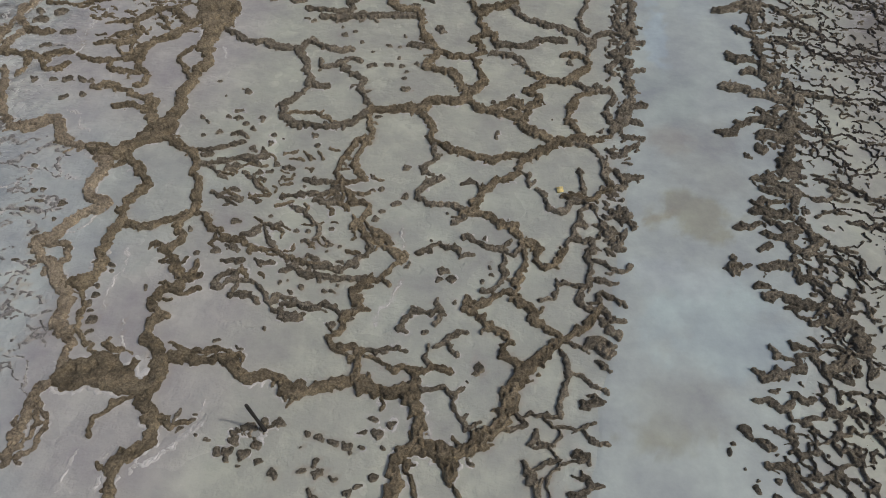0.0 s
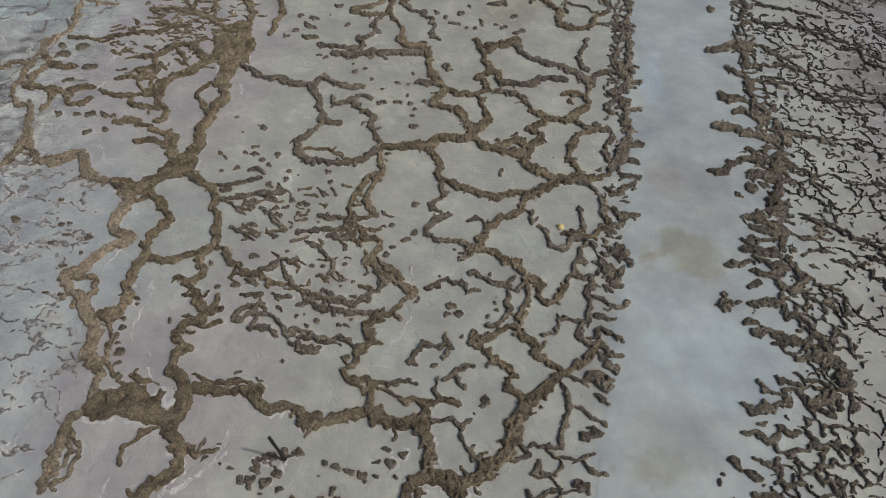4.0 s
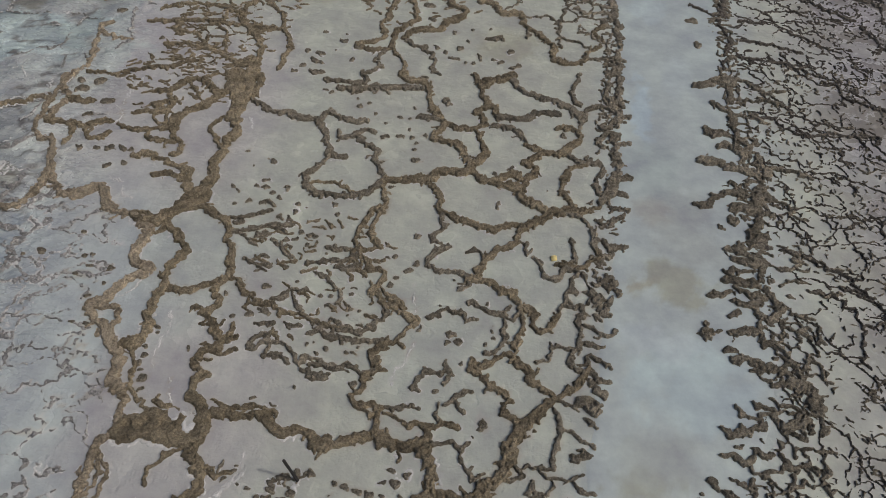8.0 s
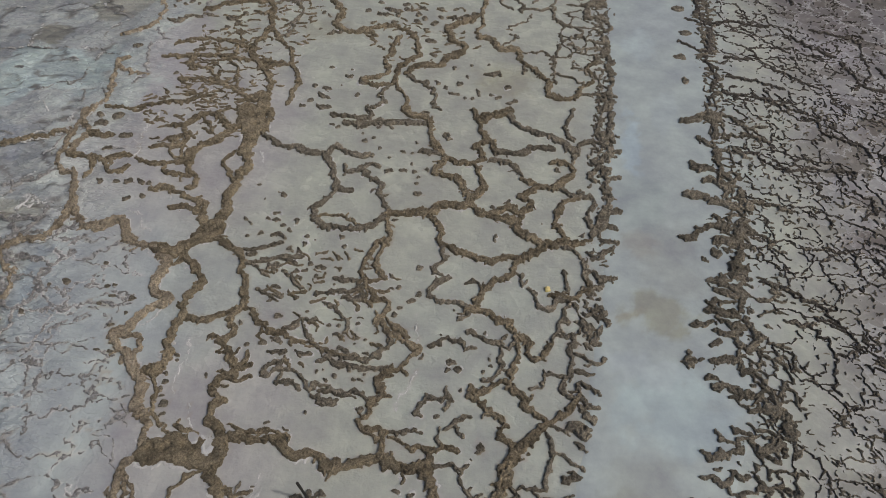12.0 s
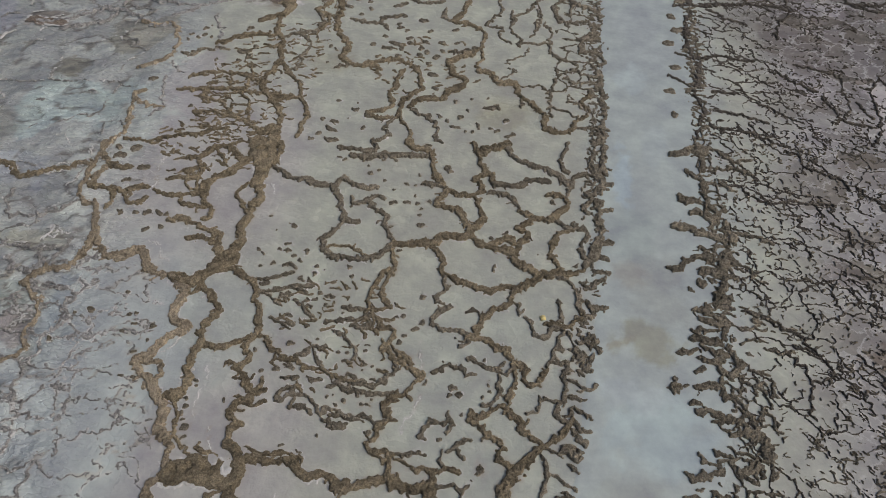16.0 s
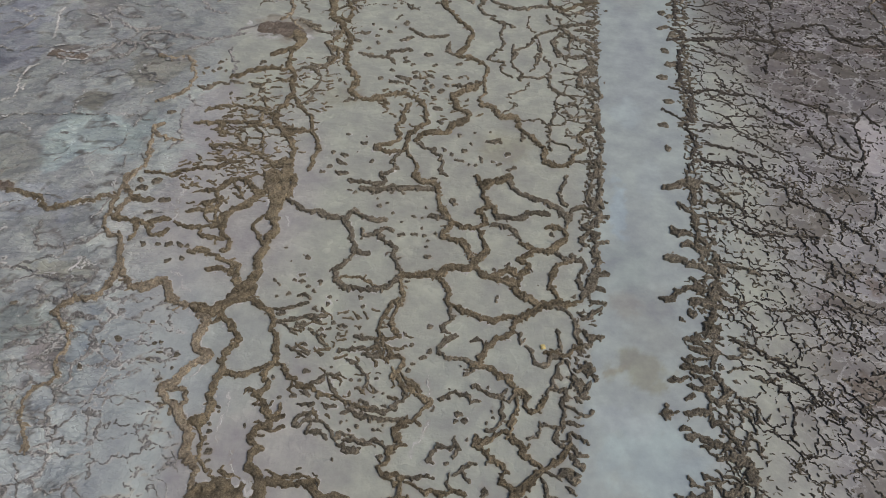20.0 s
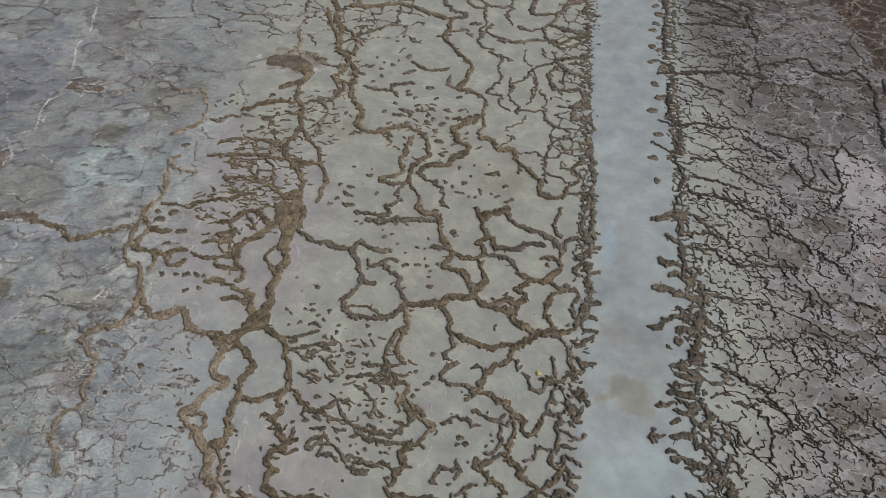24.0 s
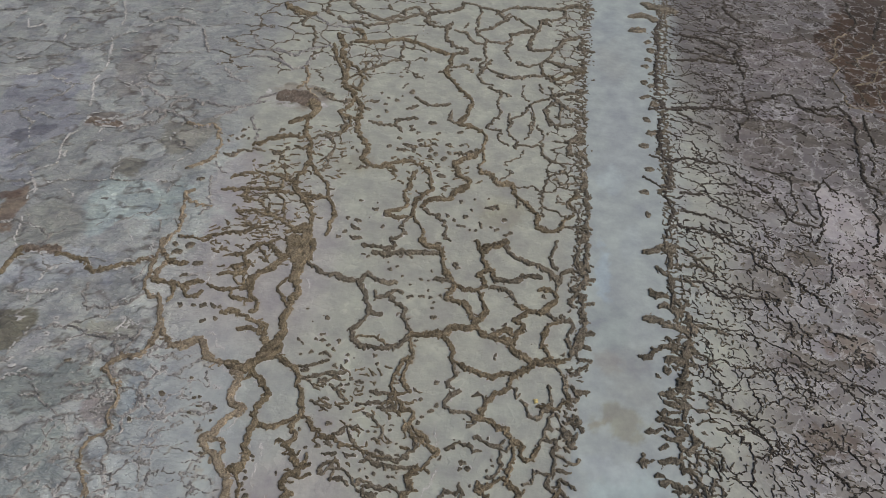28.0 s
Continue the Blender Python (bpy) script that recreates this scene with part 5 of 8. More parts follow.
thin("dark", 0.22, (-16.79, 39.50), (-15.79, 39.22), (-15.27, 38.27), (-15.47, 37.09), (-15.34, 35.73), (-15.89, 35.16))
ridge("brown", 0.26, (-16.79, 36.17), (-15.84, 34.97), (-14.94, 34.20), (-14.41, 33.01), (-14.24, 32.35), wander=0.05)
ridge("brown", 0.35, (-14.06, 40.57), (-13.05, 39.38), (-12.64, 38.57), (-12.87, 37.53), (-12.00, 36.63), (-10.47, 36.47), (-9.88, 36.16), wander=0.05)
thin("dark", 0.28, (-12.00, 36.63), (-13.03, 36.05))
ridge("brown", 0.27, (-21.95, 33.49), (-20.88, 34.20), (-19.15, 34.29), (-18.24, 34.18), (-17.18, 33.70), wander=0.05)
ridge("brown", 0.31, (-22.07, 32.06), (-21.06, 32.23), (-19.88, 32.55), (-18.62, 32.63), (-17.29, 32.47), (-16.03, 32.55), (-14.24, 32.35), wander=0.05)
ridge("brown", 0.24, (-20.14, 31.44), (-19.02, 31.26), (-17.79, 30.03), (-16.81, 29.55), (-15.79, 28.86), (-14.91, 28.72), wander=0.05)
ridge("brown", 0.19, (-18.58, 32.76), (-17.94, 32.11), (-17.15, 31.32), (-17.07, 30.38), wander=0.05)
ridge("brown", 0.18, (-18.46, 35.62), (-18.05, 34.27), (-17.90, 33.06), wander=0.05)
ridge("brown", 0.39, (-17.02, 33.15), (-16.35, 32.31), (-15.49, 31.53), (-14.84, 29.92), (-14.71, 28.75), wander=0.05)
ridge("brown", 0.24, (-20.23, 29.92), (-19.47, 30.22), (-18.21, 30.07), (-17.77, 29.97), wander=0.05)
ridge("brown", 0.22, (-20.25, 32.36), (-20.43, 31.64), wander=0.05)
ridge("brown", 0.27, (-14.24, 32.35), (-13.56, 31.30), (-13.40, 29.87), (-13.49, 28.67), wander=0.05)
ridge("brown", 0.38, (-14.93, 32.55), (-15.61, 31.82), wander=0.05)
ridge("brown", 0.58, (-15.79, 28.86), (-15.04, 29.20), (-14.65, 27.83), wander=0.05)
ridge("brown", 0.24, (-21.47, 27.22), (-20.28, 27.80), (-19.10, 27.99), (-18.52, 28.64), (-17.78, 28.88), wander=0.05)
ridge("brown", 0.18, (-23.38, 26.97), (-22.35, 27.03), (-21.37, 26.86), wander=0.05)
thin("flake", 0.13, (-22.82, 41.20), (-22.74, 40.41), (-21.80, 39.03), (-21.56, 37.50), (-21.50, 36.79))
thin("dark", 0.27, (-21.50, 36.79), (-22.63, 36.60), (-22.77, 35.87), (-23.51, 36.03))
thin("dark", 0.23, (-21.42, 37.09), (-20.60, 36.94))
ridge("tan", 0.24, (-27.94, 39.44), (-26.42, 39.24), (-25.58, 39.53), (-24.77, 38.14), (-24.13, 37.07), (-24.09, 35.65), wander=0.05)
ridge("tan", 0.24, (-24.09, 35.65), (-24.96, 34.53), (-25.69, 34.01), wander=0.05)
thin("flake", 0.27, (-25.98, 40.57), (-25.24, 41.18), (-24.64, 41.70))
thin("flake", 0.13, (-23.87, 35.06), (-23.13, 34.30), (-22.44, 33.88))
thin("flake", 0.12, (-23.43, 33.45), (-23.16, 32.20), (-22.82, 31.00), (-22.36, 30.35), (-22.81, 29.15))
ridge("tan", 0.22, (-24.10, 31.73), (-24.73, 31.18), (-23.91, 30.52), (-23.07, 30.23), (-22.31, 30.12), wander=0.05)
ridge("tan", 0.19, (-24.30, 30.15), (-23.88, 28.75), (-23.62, 27.65), (-23.90, 26.78), (-24.02, 25.69), (-24.13, 24.63), wander=0.05)
ridge("brown", 0.26, (-24.95, 24.71), (-25.11, 24.22), (-25.95, 23.94), (-26.73, 23.56), (-27.66, 23.12), (-28.35, 23.91), (-29.04, 23.95), (-29.83, 24.24), (-30.61, 24.37), wander=0.05)
ridge("mud", 0.50, (-30.75, 24.61), (-31.73, 24.45), (-33.13, 24.44), wander=0.05)
ridge("brown", 0.31, (-33.13, 24.44), (-33.27, 23.69), (-33.24, 22.68), (-33.26, 22.09), wander=0.05)
ridge("tan", 0.26, (-24.95, 24.71), (-24.18, 24.57), (-23.89, 23.66), (-23.79, 22.70), (-23.25, 21.85), (-22.30, 21.48), (-21.88, 20.69), (-21.58, 19.86), wander=0.05)
ridge("tan", 0.34, (-21.58, 19.86), (-21.33, 18.84), (-21.48, 17.99), (-21.90, 17.41), (-22.63, 17.14), (-23.23, 16.61), wander=0.05)
ridge("tan", 0.28, (-21.58, 19.86), (-20.82, 19.04), (-20.09, 18.41), (-19.34, 18.28), (-18.91, 18.92), wander=0.05)
ridge("tan", 0.18, (-23.23, 16.61), (-23.21, 16.30), (-22.63, 15.82), (-21.97, 15.18), (-21.56, 14.34), (-21.68, 13.61), (-21.15, 12.88), (-21.42, 12.40), wander=0.05)
ridge("tan", 0.15, (-21.42, 12.40), (-22.03, 12.05), (-21.89, 10.92), (-21.18, 9.87), (-20.58, 9.02), wander=0.05)
thin("flake", 0.11, (-22.95, 17.16), (-22.67, 18.01), (-22.38, 18.89), (-22.44, 19.39))
thin("flake", 0.11, (-25.01, 18.39), (-23.77, 18.38), (-22.62, 18.64))
thin("flake", 0.13, (-26.59, 20.36), (-25.48, 20.36), (-24.56, 20.72), (-23.92, 21.37), (-23.52, 21.80))
thin("flake", 0.08, (-27.39, 22.23), (-27.20, 21.23), (-26.61, 20.40))
thin("flake", 0.09, (-29.25, 17.99), (-28.73, 18.33), (-27.52, 18.73), (-26.25, 18.71), (-25.01, 18.39))
thin("flake", 0.25, (-33.11, 37.63), (-31.77, 38.32), (-30.40, 39.10), (-30.17, 40.34))
thin("flake", 0.20, (-35.12, 38.29), (-33.75, 38.45), (-32.53, 39.53), (-31.06, 40.59), (-29.30, 40.48), (-26.87, 39.16), (-25.78, 39.42))
thin("flake", 0.17, (-27.53, 42.02), (-28.74, 42.57), (-29.84, 42.21), (-30.27, 41.47))
thin("flake", 0.20, (-34.38, 43.85), (-33.00, 43.65), (-31.58, 42.76), (-30.27, 42.65), (-29.57, 43.37))
thin("flake", 0.22, (-27.45, 42.46), (-25.58, 42.11), (-24.60, 42.12), (-23.58, 42.71), (-22.59, 43.47))
thin("flake", 0.21, (-23.55, 42.63), (-22.80, 44.12), (-21.98, 44.70))
thin("flake", 0.21, (-27.18, 54.05), (-25.97, 52.12), (-24.10, 51.42), (-22.41, 51.22))
thin("flake", 0.23, (-26.34, 50.01), (-24.82, 50.28), (-23.00, 49.61), (-21.96, 48.82))
thin("flake", 0.15, (-27.69, 47.81), (-26.71, 46.57), (-24.95, 45.96))
thin("flake", 0.19, (-34.20, 45.71), (-33.38, 44.48), (-31.59, 44.52))
thin("flake", 0.23, (-37.30, 55.00), (-35.91, 55.84), (-33.57, 55.11))
thin("flake", 0.12, (-32.35, 54.21), (-30.36, 50.30))
ridge("mud", 0.62, (-35.68, 38.43), (-34.45, 38.41), (-33.24, 38.38), wander=0.05)
ridge("crust", 0.08, (-42.50, 58.24), (-40.77, 55.17), (-40.49, 53.38), (-40.81, 53.10))
ridge("crust", 0.08, (-40.22, 51.45), (-39.27, 49.10), (-38.22, 45.93), (-38.31, 44.06), (-37.56, 42.41), (-36.69, 40.35))
ridge("crust", 0.07, (-35.34, 38.26), (-34.51, 37.85), (-34.24, 37.14))
ridge("crust", 0.06, (-35.96, 37.15), (-36.54, 35.78), (-35.68, 33.08), (-36.96, 31.86))
ridge("crust", 0.04, (-37.13, 31.83), (-36.17, 30.82), (-35.34, 29.57))
ridge("crust", 0.05, (-34.90, 27.25), (-34.47, 26.40), (-34.39, 25.53), (-33.68, 24.56))
ridge("crust", 0.03, (-33.68, 30.46), (-32.42, 29.74))
ridge("crust", 0.03, (-27.66, 26.61), (-27.00, 26.94), (-26.22, 26.14))
ridge("crust", 0.06, (-49.75, 53.04), (-48.79, 51.63), (-47.68, 52.51))
ridge("crust", 0.03, (-35.68, 34.48), (-35.09, 32.84))
thin("streak", 0.31, (22.96, 50.34), (25.13, 49.44), (27.10, 49.78))
thin("streak", 0.32, (27.10, 49.78), (27.12, 47.34), (26.58, 44.96), (26.30, 42.74), (26.00, 40.97), (26.83, 39.39))
thin("streak", 0.25, (28.59, 50.03), (28.13, 47.52), (28.24, 45.61))
thin("streak", 0.19, (27.26, 44.55), (27.32, 43.26), (26.84, 41.65))
thin("streak", 0.14, (20.46, 41.07), (19.98, 38.66), (20.06, 37.34), (19.29, 35.69), (18.49, 34.73))
thin("streak", 0.17, (22.91, 40.59), (21.71, 38.94), (21.67, 37.29), (21.40, 35.20), (20.74, 33.50))
thin("streak", 0.19, (26.33, 39.38), (25.76, 37.10), (25.00, 34.19), (24.35, 33.42))
thin("streak", 0.26, (17.47, 41.20), (19.55, 40.58), (20.29, 39.89))
thin("streak", 0.24, (16.03, 40.33), (16.73, 39.44), (17.64, 38.59), (18.45, 38.28))
thin("streak", 0.20, (18.68, 51.79), (18.55, 49.92), (18.54, 48.22), (17.24, 46.06), (16.95, 44.31))
thin("streak", 0.26, (18.65, 50.45), (20.24, 51.17), (21.94, 52.09), (22.91, 52.08), (23.26, 50.39))
thin("streak", 0.29, (23.26, 50.39), (24.85, 50.23), (26.51, 50.95), (27.15, 49.95))
thin("streak", 0.20, (18.49, 37.65), (19.02, 36.31), (19.29, 35.33), (21.12, 35.04))
thin("streak", 0.20, (20.50, 37.47), (20.91, 36.61), (21.20, 36.00))
thin("streak", 0.27, (18.90, 61.34), (19.74, 59.85), (18.92, 58.12), (19.11, 56.13), (19.20, 54.20))
thin("streak", 0.27, (19.65, 69.94), (19.51, 67.09), (20.62, 65.11))
thin("streak", 0.37, (15.31, 59.05), (16.82, 58.27), (18.75, 57.06))
thin("streak", 0.36, (10.13, 48.12), (11.56, 47.94), (13.54, 48.54), (15.53, 49.05), (17.43, 48.95), (18.34, 48.69))
thin("streak", 0.30, (10.27, 49.88), (11.64, 48.81), (12.56, 48.37))
thin("streak", 0.28, (12.49, 47.68), (13.79, 46.67), (15.08, 45.85))
thin("streak", 0.35, (13.40, 56.31), (15.59, 57.01), (17.13, 56.78), (18.72, 56.86))
thin("streak", 0.40, (13.39, 61.46), (15.03, 61.19), (16.89, 60.75), (18.35, 59.60))
thin("streak", 0.25, (9.61, 41.37), (10.89, 40.87), (12.70, 41.39), (14.86, 41.18))
thin("streak", 0.23, (8.97, 38.69), (10.16, 37.69), (11.59, 37.28), (13.04, 37.20))
thin("streak", 0.21, (10.98, 33.52), (12.56, 33.49), (14.46, 33.05))
thin("streak", 0.22, (11.37, 35.24), (12.76, 34.99), (14.67, 34.41))
thin("streak", 0.18, (14.17, 36.44), (15.28, 35.70), (16.71, 34.74))
thin("streak", 0.14, (24.13, 42.02), (22.87, 40.45), (23.52, 38.92))
ridge("tan", 0.13, (31.06, 64.68), (29.52, 63.05), (28.81, 59.90), (27.76, 58.88), wander=0.05)
ridge("tan", 0.14, (27.76, 58.88), (28.41, 57.58), (27.52, 56.15), (27.45, 54.71), (27.69, 53.37), wander=0.05)
ridge("tan", 0.17, (27.69, 53.37), (27.59, 51.57), (28.84, 50.92), (29.46, 50.60), wander=0.05)
ridge("tan", 0.15, (33.09, 62.81), (32.30, 61.05), (30.50, 59.37), (30.80, 57.71), (31.84, 57.40), wander=0.05)
ridge("tan", 0.12, (31.84, 57.40), (32.85, 59.38), (33.35, 59.67), wander=0.05)
ridge("tan", 0.14, (31.84, 57.40), (31.01, 55.80), (29.23, 54.83), (29.37, 52.76), (29.61, 51.92), wander=0.05)
ridge("tan", 0.11, (31.12, 55.35), (30.94, 53.93), (30.62, 52.09), wander=0.05)
thin("streak", 0.23, (33.11, 71.81), (32.56, 69.78), (32.74, 67.34), (31.34, 65.31))
thin("streak", 0.18, (36.44, 71.14), (35.13, 67.78), (33.44, 63.98))
thin("streak", 0.41, (12.58, 64.82), (11.70, 61.15), (11.69, 57.87), (11.08, 53.72), (11.02, 50.01))
thin("streak", 0.37, (11.02, 50.01), (11.31, 47.90), (10.58, 44.92), (10.54, 41.89))
thin("streak", 0.35, (10.54, 41.89), (11.01, 39.84), (10.53, 37.10), (10.75, 35.14))
thin("streak", 0.30, (10.75, 35.14), (10.38, 33.42), (9.99, 32.22))
ridge("dark", 0.95, (9.54, 64.26), (10.85, 64.75), (11.94, 63.98), wander=0.05)
ridge("dark", 1.03, (9.49, 61.42), (10.51, 61.61), wander=0.05)
ridge("dark", 1.25, (11.03, 67.28), (12.45, 66.66), (13.88, 66.30), wander=0.05)
thin("streak", 0.21, (10.45, 28.44), (11.72, 28.40), (12.54, 27.69), (13.21, 27.32), (14.30, 27.49), (15.73, 27.48), (16.81, 27.55))
thin("streak", 0.16, (15.73, 27.48), (16.13, 26.66))
thin("streak", 0.19, (15.05, 31.93), (15.74, 31.50), (16.16, 30.52), (16.82, 30.11), (17.69, 29.84), (18.05, 29.00))
thin("streak", 0.17, (13.33, 33.33), (14.40, 32.65), (15.52, 32.23))
thin("streak", 0.17, (18.59, 29.13), (19.13, 28.39), (19.57, 27.84), (19.55, 27.09))
thin("streak", 0.10, (19.13, 28.39), (19.90, 29.19), (20.43, 29.42))
thin("streak", 0.13, (21.00, 32.07), (20.99, 31.02), (20.50, 29.68))
thin("streak", 0.17, (19.59, 25.36), (20.39, 25.18), (20.92, 25.05))
thin("streak", 0.19, (9.69, 19.82), (10.94, 19.63), (12.00, 19.13), (12.53, 18.78), (13.16, 18.66), (13.39, 18.21), (13.75, 17.71))
thin("streak", 0.09, (13.79, 20.44), (14.10, 19.56), (13.80, 18.80), (13.41, 18.35))
thin("streak", 0.14, (11.58, 17.59), (12.33, 17.54), (12.74, 17.09), (13.05, 16.64), (13.14, 16.01), (12.93, 14.88), (12.98, 14.34))
thin("streak", 0.12, (12.70, 17.93), (13.74, 17.64), (14.09, 17.12), (14.14, 16.64), (13.77, 16.26), (13.16, 16.11))
thin("streak", 0.12, (14.02, 16.79), (14.68, 16.39), (15.31, 15.98), (15.92, 16.10))
thin("streak", 0.12, (15.55, 17.85), (16.04, 17.25), (16.38, 16.81), (16.26, 16.31))
thin("streak", 0.12, (14.27, 15.86), (15.21, 15.53), (15.50, 14.93))
thin("streak", 0.10, (16.06, 18.09), (17.00, 18.23), (17.29, 18.07))
thin("streak", 0.08, (17.23, 18.57), (17.96, 18.96))
thin("streak", 0.12, (15.33, 21.82), (15.30, 20.85), (15.62, 20.15), (14.57, 19.59))
thin("streak", 0.11, (15.73, 20.80), (17.06, 20.93), (17.45, 20.58))
thin("streak", 0.18, (19.41, 21.59), (20.34, 21.43), (20.94, 21.33), (21.41, 21.10))
thin("streak", 0.13, (18.47, 17.61), (18.51, 17.12), (18.92, 16.51))
thin("streak", 0.13, (17.27, 15.83), (17.76, 15.44), (18.55, 15.22))
thin("streak", 0.14, (16.39, 26.19), (17.14, 25.64), (17.16, 24.98), (16.31, 24.17))
thin("streak", 0.16, (16.48, 22.79), (17.25, 22.59), (17.52, 22.35))
ridge("flake", 0.10, (-20.81, 16.90), (-20.32, 16.59), (-20.41, 15.82), (-20.61, 15.24), (-20.16, 14.76), (-19.64, 14.13), (-18.65, 13.93), (-17.84, 14.30), (-17.03, 14.28), (-16.15, 14.48), wander=0.05)
ridge("flake", 0.08, (-19.64, 14.13), (-19.04, 13.02), (-19.20, 12.02), (-19.20, 11.70), (-20.36, 11.53), wander=0.05)
ridge("flake", 0.08, (-18.76, 12.08), (-17.60, 12.25), (-16.60, 12.08), (-15.72, 11.87), wander=0.05)
ridge("flake", 0.07, (-18.85, 11.28), (-18.38, 10.28), (-18.39, 9.98), (-17.02, 10.24), (-16.41, 10.63), (-15.82, 10.21), (-15.17, 10.13), wander=0.05)
ridge("flake", 0.08, (-20.47, 9.38), (-19.50, 9.82), (-18.37, 9.92), wander=0.05)
ridge("flake", 0.08, (-18.78, 13.23), (-19.22, 12.80), wander=0.05)
ridge("flake", 0.05, (-16.52, 11.16), (-16.44, 10.68), wander=0.05)
ridge("flake", 0.06, (-22.99, 14.51), (-22.42, 14.67), (-21.86, 14.54), wander=0.05)
ridge("flake", 0.05, (-27.11, 13.89), (-26.28, 14.16), (-25.46, 13.61), (-24.47, 13.30), (-23.81, 12.99), (-23.37, 12.38), wander=0.05)
ridge("flake", 0.06, (-26.79, 15.04), (-28.25, 15.20), (-28.61, 14.69), wander=0.05)
ridge("flake", 0.05, (-23.47, 10.44), (-22.73, 10.49), (-22.13, 10.79), wander=0.05)
ridge("flake", 0.10, (-27.84, 16.82), (-27.04, 17.26), (-26.32, 17.86), (-25.59, 18.47), wander=0.05)
ridge("flake", 0.08, (-32.09, 20.83), (-30.29, 20.98), (-29.03, 21.41), wander=0.05)

clumps((-21.11, 24.77, 0.84, 17, 0.38), (-21.62, 23.68, 0.63, 17, 0.32), (-22.85, 25.55, 0.90, 17, 0.39), (-23.27, 26.31, 0.54, 8, 0.34), (-22.26, 26.34, 0.30, 48, 0.46), (-19.01, 20.35, 0.43, 25, 0.20), (-18.36, 20.59, 0.33, 8, 0.30), (-20.89, 21.39, 0.55, -18, 0.27), (-20.12, 21.49, 0.45, -34, 0.28), (-19.42, 21.51, 0.54, 25, 0.33), (-18.82, 21.59, 0.60, -27, 0.25), (-18.31, 21.58, 0.24, 8, 0.27), (-13.03, 22.34, 0.23, 24, 0.24), (-11.63, 21.73, 0.33, 41, 0.34), (-12.45, 21.35, 0.14, 8, 0.15), (-11.51, 20.50, 0.37, 48, 0.24))
clumps((-11.74, 20.08, 0.23, 8, 0.24), (-11.39, 20.02, 0.40, 40, 0.28), (-10.52, 20.21, 0.27, 24, 0.32), (-10.95, 19.74, 0.35, 23, 0.28), (-10.57, 19.66, 0.29, -6, 0.25), (-9.75, 19.23, 0.23, 65, 0.23), (-9.75, 18.78, 0.26, 23, 0.26), (-9.30, 19.10, 0.18, 8, 0.16), (-11.88, 19.14, 0.18, 8, 0.23), (-12.40, 18.94, 0.18, 8, 0.16), (-12.85, 19.90, 0.29, -28, 0.21), (-12.54, 19.70, 0.35, -28, 0.19), (-10.52, 27.36, 0.37, 8, 0.19), (-10.31, 18.35, 0.29, 23, 0.32), (-9.85, 18.38, 0.39, -18, 0.25), (-9.07, 17.74, 0.36, -6, 0.23))
clumps((-8.64, 17.61, 0.36, -6, 0.29), (-9.26, 17.35, 0.29, 22, 0.27), (-9.62, 17.24, 0.25, 8, 0.27), (-10.12, 17.11, 0.36, -6, 0.22), (-10.67, 17.12, 0.24, 22, 0.25), (-9.69, 18.02, 0.21, 8, 0.25), (-8.17, 19.52, 0.20, 7, 0.26), (-7.85, 18.91, 0.18, 8, 0.25), (-10.27, 16.30, 0.35, -5, 0.27), (-9.96, 16.95, 0.31, -6, 0.22), (-9.24, 15.73, 0.16, 8, 0.19), (-8.52, 17.57, 0.38, -18, 0.24), (-8.69, 17.04, 0.21, 8, 0.20), (-7.75, 16.73, 0.21, 8, 0.20), (-7.55, 17.16, 0.30, -6, 0.22), (-9.73, 14.78, 0.32, 8, 0.23))
clumps((-8.50, 15.21, 0.20, 8, 0.16), (-9.95, 13.47, 0.33, 28, 0.26), (-10.60, 13.24, 0.28, -4, 0.18), (-11.13, 14.25, 0.30, -10, 0.16), (-7.97, 14.40, 0.20, -5, 0.14), (-7.47, 14.59, 0.31, 8, 0.25), (-7.09, 14.70, 0.27, 21, 0.23), (-7.08, 14.27, 0.17, 8, 0.17), (-7.04, 12.21, 0.32, -15, 0.16), (-6.67, 12.42, 0.26, 8, 0.20), (-7.50, 12.48, 0.15, 8, 0.16), (-7.21, 12.55, 0.11, 8, 0.11), (-6.81, 13.64, 0.23, 8, 0.17), (-6.17, 12.69, 0.29, 21, 0.23), (-5.89, 12.30, 0.29, 8, 0.20), (-7.36, 10.71, 0.18, 8, 0.20))
clumps((-11.71, 11.63, 0.16, 8, 0.18), (-17.44, 15.26, 0.33, 8, 0.25), (-16.42, 13.34, 0.27, 8, 0.18), (-18.16, 16.47, 0.30, 8, 0.24), (-17.15, 15.36, 0.14, 8, 0.14), (-16.99, 14.76, 0.35, 15, 0.20), (-16.12, 14.74, 0.33, 30, 0.18), (-17.38, 14.29, 0.27, -4, 0.15), (-16.09, 14.07, 0.24, 8, 0.13), (-16.50, 12.12, 0.29, -4, 0.13), (-15.92, 12.08, 0.28, 21, 0.15), (-13.32, 11.51, 0.26, -44, 0.17), (-13.09, 11.16, 0.20, 35, 0.19), (-13.13, 10.85, 0.17, 8, 0.19), (-13.01, 10.52, 0.15, 8, 0.17), (-12.81, 10.21, 0.22, 34, 0.21))
